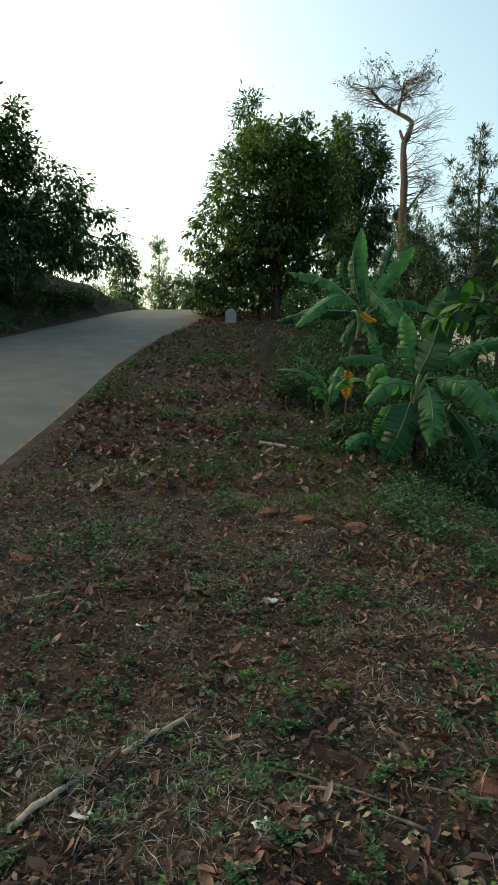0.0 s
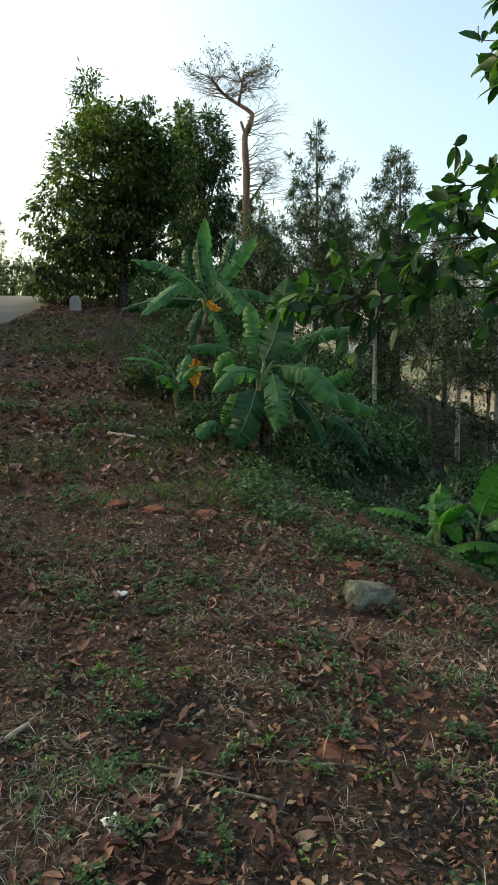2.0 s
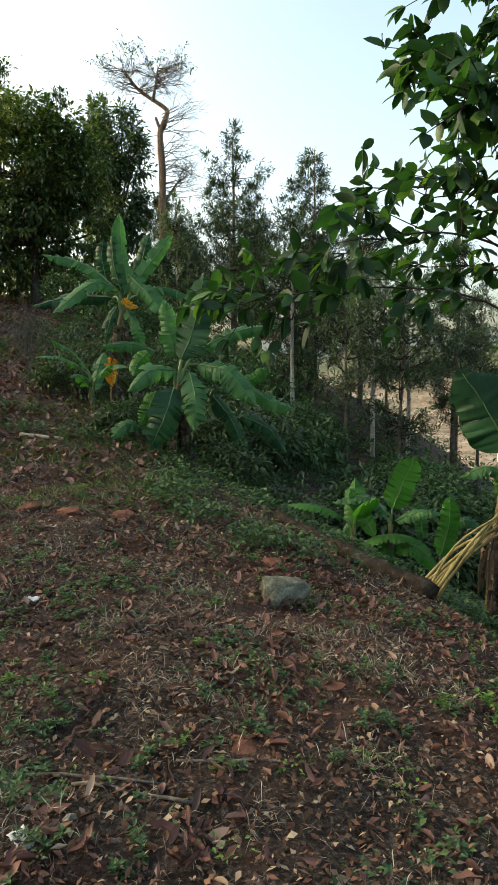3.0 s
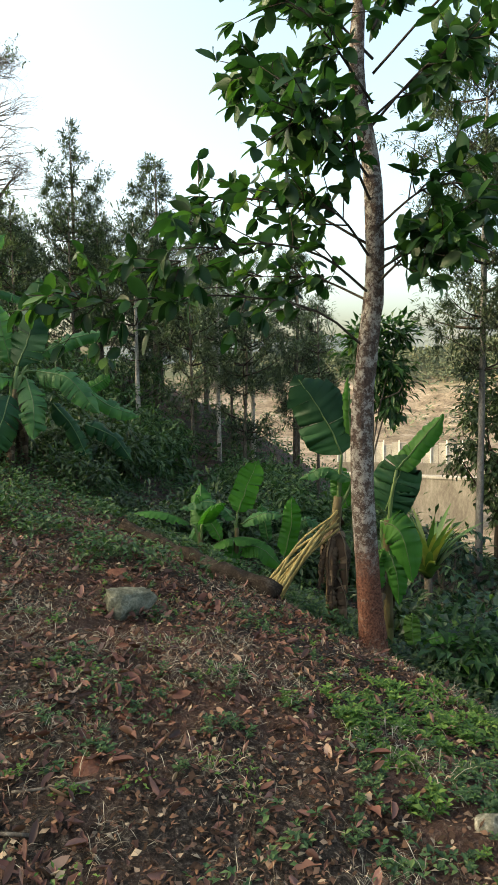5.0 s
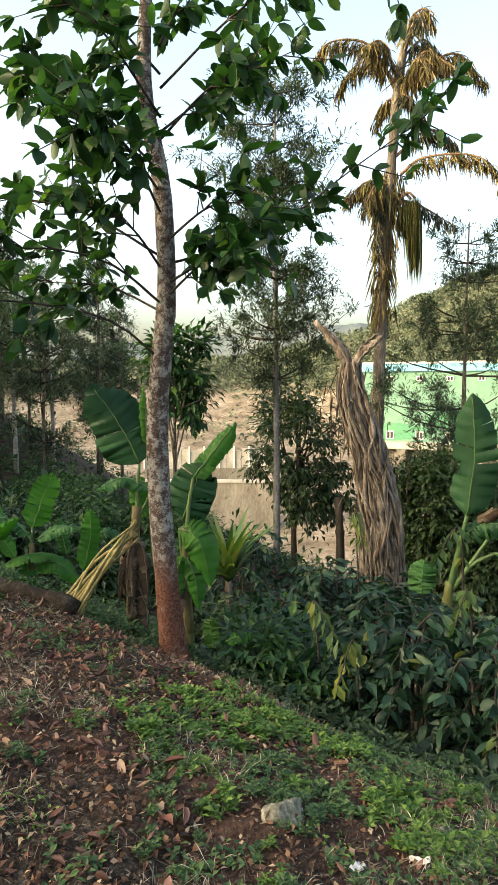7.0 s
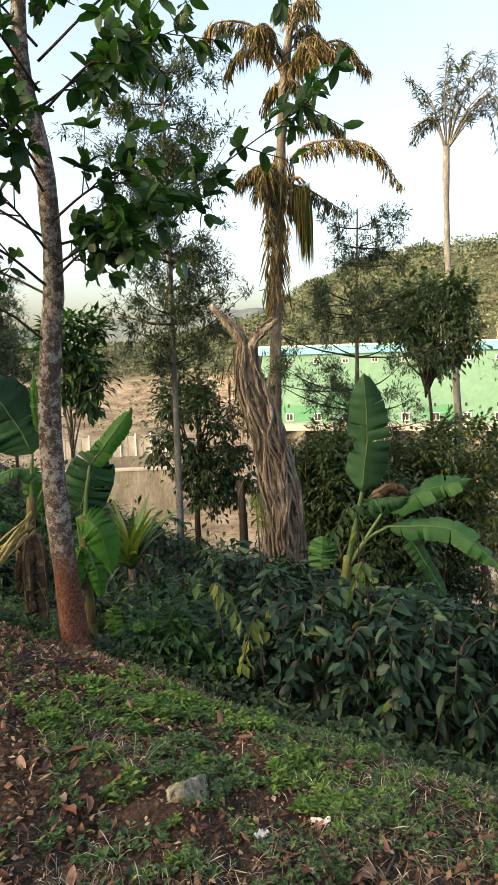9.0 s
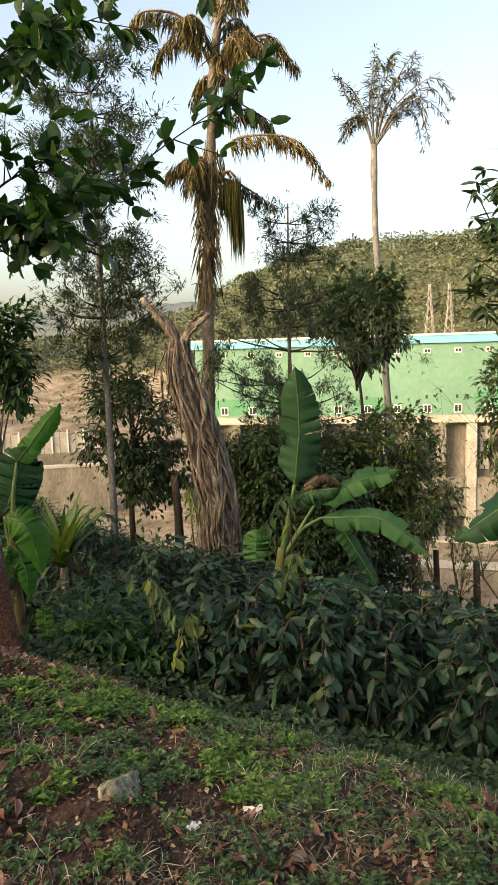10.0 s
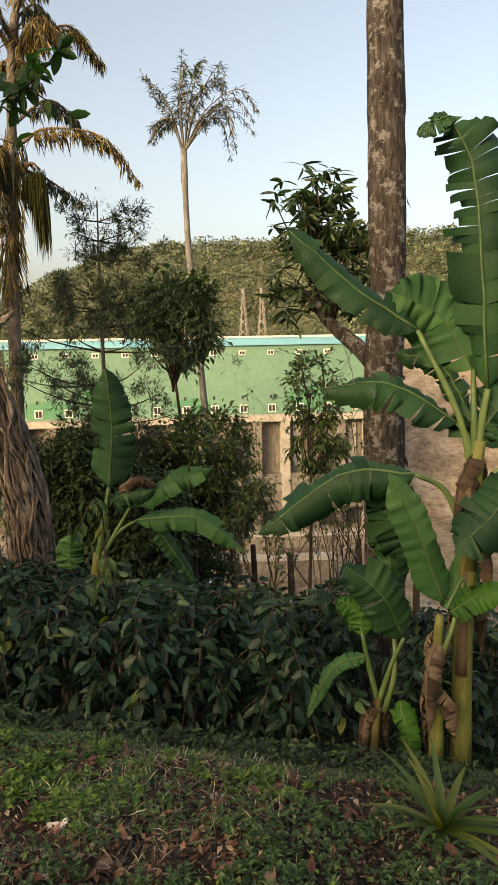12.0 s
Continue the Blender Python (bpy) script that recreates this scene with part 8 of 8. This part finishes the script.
P, D, L, W = fall_leaves(26000, 112, 332, 1.2, 12, 0.02, 0.085, (0.25, 0.65), "l_litter", 0.014, 0.45, 0.75, clumped)
tagged(new("leaf_litter", oval_cloud("leaf_litter", P, D, L, W, M["l_litter"], rng.uniform(-0.7, 1.5, len(P)), -0.3, 0.45)), "curled brown fallen leaves along the shoulder", "leaf litter", kind="stuff")
P, D, L, W = fall_leaves(60000, 112, 332, 1.2, 9, 0.018, 0.085, (0.018, 0.05), "l_straw", 0.006, 0.5, 0.8)
tagged(new("dry_grass", sliver_cloud("dry_grass", P, D, L, W, M["l_straw"])), "matted dry grass along the shoulder", "dry grass", kind="stuff")
# bright small-leaved weeds on the right-hand edge, duller ones elsewhere


def weeds(name, n, a0, a1, r0, r1, mask, size, mat, label, per=11, high=0.09, power=1.2):
    x, y = scatter(n, a0, a1, r0, r1, power)
    m = np.array([mask(float(p), float(q)) for p, q in zip(x, y)])
    C = ground_points(x[m], y[m])
    P = np.repeat(C, per, axis=0)
    P = P + rng.normal(0, 0.035, P.shape) * [1, 1, 0]
    P[:, 2] += rng.uniform(0.01, high, len(P))
    D = unit(rng.normal(size=P.shape) * [1, 1, 0.45] + [0, 0, 0.25])
    k = len(P)
    tagged(new(name, leaf_cloud(name, P, D, rng.uniform(0.6, 1.3, k) * size, rng.uniform(0.4, 0.7, k) * size, M[mat], 0.3, 0.15)), label, "weeds", kind="stuff")


def green_edge(x, y):
    inner = float(table(y, (-0.3, 0.1, 0.8, 1.25, 1.6, 2.3, 3.0), (2.9, 2.72, 2.55, 2.3, 1.98, 2.08, 2.4)))
    if not inner - 0.12 < x < 3.2 or not -0.3 < y < 3.1:
        return False
    k = 0.7 * noise.noise(Vector((x * 1.5 + 3, y * 1.5, 4.7))) + 0.8 * noise.noise(Vector((x * 5.5, y * 5.5, 8.2)))
    return k > 0.06 + 1.6 * max(0, inner - x) + 1.5 * max(0, x - 3.05) + 0.5 * max(0, y - 2.3) + 0.35 * max(0, 0.9 - y)


def speckled(f, th):
    return lambda x, y: noise.noise(Vector((x * f, y * f, 2.2))) + 0.5 * noise.noise(Vector((x * f * 3.3, y * f * 3.3, 6.2))) > th


def herb_clumps(name, n, a0, a1, r0, r1, mat, label, leaf=(0.018, 0.042), rad=(0.04, 0.2), keep=None):
    """Small clumps of low herbs, each plant a rosette of rising leaves."""
    x, y = scatter(n, a0, a1, r0, r1, 0.75)
    P, D, S = [], [], []
    for cx, cy in zip(x.tolist(), y.tolist()):
        if keep and not keep(cx, cy):
            continue
        r = rng.uniform(*rad)
        m = int(3 + 300 * r * r + 40 * r)
        px, py = cx + rng.normal(0, r * 0.55, m), cy + rng.normal(0, r * 0.55, m)
        G = ground_points(px, py)
        tall = rng.uniform(0.02, 0.07) * (0.5 + r * 4)
        for g in G:
            k = rng.integers(6, 12)
            a = rng.uniform(0, 6.28) + np.arange(k) * 2.4
            h = np.linspace(0.2, 1, k) * tall * rng.uniform(0.5, 1.2)
            P.append(np.stack([g[0] + 0 * a, g[1] + 0 * a, g[2] + h], 1))
            D.append(np.stack([np.cos(a), np.sin(a), rng.uniform(0.1, 0.9, k)], 1))
            S.append(rng.uniform(*leaf, k))
    P, D, S = np.concatenate(P), np.concatenate(D), np.concatenate(S)
    tagged(new(name, leaf_cloud(name, P, D, S, S * rng.uniform(0.42, 0.62, len(S)), M[mat], 0.3, 0.2)), label, "weeds", kind="stuff")


herb_clumps("herb_patches", 150, -26, 86, 1.4, 7.5, "l_weed_dark", "small clumps of dull green herbs in the litter", (0.016, 0.038), (0.025, 0.12))
herb_clumps("low_herbs", 900, 52, 112, 1.5, 4.2, "l_weed_dark", "dull green herbs with dark gaps along the bank edge", (0.014, 0.034), (0.02, 0.07), lambda x, y: x > 1.35 and noise.noise(Vector((x * 3.1, y * 3.1, 6.4))) > -0.15)
herb_clumps("litter_herbs", 560, -26, 60, 1.4, 6.5, "l_weed_dark", "small dull green herbs between the fallen leaves", (0.014, 0.034), (0.015, 0.06), lambda x, y: noise.noise(Vector((x * 1.1, y * 1.1, 3.4))) > -0.1)
herb_clumps("bright_herbs", 90, 0, 112, 1.4, 5.5, "l_weed", "small clumps of fresh green herbs in the litter", (0.014, 0.03), (0.02, 0.07))
herb_clumps("edge_weeds", 2500, 30, 98, 1.7, 4.6, "l_weed", "bright small-leaved weeds along the bank edge", (0.02, 0.046), (0.02, 0.085), green_edge)
weeds("low_weeds", 9000, -28, 112, 1.4, 10, speckled(2.2, 0.36), 0.032, "l_weed_dark", "dull green low weeds in patches", 9, 0.05, 0.8)
weeds("rear_weeds", 9000, 112, 332, 1.4, 10, speckled(2.2, 0.3), 0.032, "l_weed_dark", "dull green low weeds along the shoulder", 9, 0.05, 0.8)
weeds("small_weeds", 5000, -28, 112, 1.4, 7, speckled(4.0, 0.42), 0.022, "l_weed", "tiny bright weed seedlings in the litter", 8, 0.04, 0.8)
weeds("verge_weeds", 1500, 60, 112, 1.6, 4.2, lambda x, y: x > 1.7 and noise.noise(Vector((x * 2.2, y * 2.2, 9.1))) + 0.5 * noise.noise(Vector((x * 7, y * 7, 3.1))) > 0.12, 0.028, "l_weed_dark", "dull olive weeds below the coffee bushes", 9, 0.06, 0.9)
weeds("bank_weeds", 17000, -16, 62, 5.2, 22, lambda x, y: not (4.0 < y < 6.6 and -0.55 < x - 2.45 - (6.2 - y) * 0.46 < 0.15) and (x > 1.6 + 0.5 * noise.noise(Vector((x, y, 2))) or patch(x, y, 0.9, 0.42, 4)) and patch(x, y, 1.5, -0.25, 8), 0.065, "l_weed_dark", "green weeds on the bank below the bananas", 9, 0.18, 0.9)
weeds("slope_weeds", 3600, 25, 110, 3.8, 7.5, lambda x, y: x > 3.75, 0.06, "l_dark", "dark weeds under the coffee bushes", 9, 0.2, 0.9)
x, y = rng.uniform(-20, -5.2, 1300), rng.uniform(6, 38, 1300)
ok = road_mid(y) - road_half(y) - x > 0.35
C = ground_points(x[ok], y[ok], 0.2)
P, D = tufts(C, 24, 0.24, -0.1)
tagged(new("bank_scrub", leaf_cloud("bank_scrub", P, D, rng.uniform(0.12, 0.3, len(P)), rng.uniform(0.04, 0.08, len(P)), M["l_weed_dark"])), "dark scrub covering the road bank", "scrub", kind="stuff")
P, D, L, W = fall_leaves(60000, -16, 12, 7, 34, 0.04, 0.14, (0.35, 0.7), "l_litter", 0.015, 0.4, 0.8, clumped)
tagged(new("shoulder_litter", oval_cloud("shoulder_litter", P, D, L, W, M["l_litter"], rng.uniform(-0.7, 1.5, len(P)), -0.3, 0.45)), "brown fallen leaves up the road shoulder", "leaf litter", kind="stuff")
P, D, L, W = fall_leaves(42000, -20, 14, 6, 33, 0.06, 0.2, (0.05, 0.1), "l_grass", 0.0, 0.8, 0.8, lambda x, y: patch(x, y, 0.5, 0.02, 9))
D[:, 2] = np.abs(D[:, 2]) + 0.5
tagged(new("verge_grass", leaf_cloud("verge_grass", P, D, L, W, M["l_grass"], 0.2, 0.2)), "tufts of green grass on the shoulder", "grass", kind="stuff")
P, D, L, W = fall_leaves(3200, -28, 112, 1.3, 9, 0.045, 0.1, (0.32, 0.5), "l_redleaf", 0.022, 0.15, 0.7, littered)
tagged(new("red_leaf_litter", oval_cloud("red_leaf_litter", P, D, L, W, M["l_redleaf"], rng.uniform(-0.4, 1.6, len(P)), -0.35, 0.5)), "curled red-brown leaves lying on the litter", "leaf litter", kind="stuff")
# single fallen leaves close to the camera, each a thing
shapes = []
for s in range(7):
    n, Ln, Wd = 6, 0.11, (0.042, 0.05, 0.034, 0.044, 0.03, 0.052, 0.038)[s]
    V, F = [], []
    for i in range(n + 1):
        u = i / n
        w = Wd / 2 * math.sin(math.pi * min(1, 0.04 + u * 0.94)) ** 0.8
        curl = (0.45, 0.8, 1.2, 0.6, 1.4, 0.35, 1.0)[s]
        z0 = Ln * 0.22 * (u - 0.5) ** 2 * (1.0 + s % 4)
        wl, wr = w * rng.uniform(0.5, 1.2), w * rng.uniform(0.5, 1.2)
        c2 = curl * rng.uniform(0.3, 1.4)
        bend = 0.012 * math.sin(u * 3 + s * 1.3)
        V += [(Ln * (u - 0.5) + rng.normal(0, 0.003), bend - wl * math.cos(curl), z0 + wl * math.sin(curl) + abs(rng.normal(0, 0.003))), (Ln * (u - 0.5), bend, z0), (Ln * (u - 0.5) + rng.normal(0, 0.003), bend + wr * math.cos(c2), z0 + wr * math.sin(c2) + abs(rng.normal(0, 0.003)))]
    for i in range(n):
        for j in range(2):
            o = i * 3 + j
            F.append([o, o + 1, o + 4, o + 3])
    shapes.append(np_mesh("fallen_leaf", V, F, M["l_redleaf"], True))
x, y = scatter(1500, -24, 104, 1.35, 4.8, 0.9)
m = np.array([littered(float(p), float(q)) for p, q in zip(x, y)])
x, y = x[m], y[m]
for i, (p, q) in enumerate(zip(x[:280], y[:280])):
    ob = new("fallen_leaf", shapes[i % 7])
    ob.matrix_basis = Matrix.Translation(gp(float(p), float(q), 0.012)) @ Matrix.Rotation(rng.uniform(0, 6.28), 4, "Z") @ Matrix.Rotation(rng.normal(0, 0.25), 4, "X") @ Matrix.Rotation(rng.normal(0, 0.2), 4, "Y") @ Matrix.Scale(rng.uniform(0.5, 1.2), 4)
    tagged(ob, "curled reddish brown fallen leaf on the earth", "leaf", "fallen leaves")
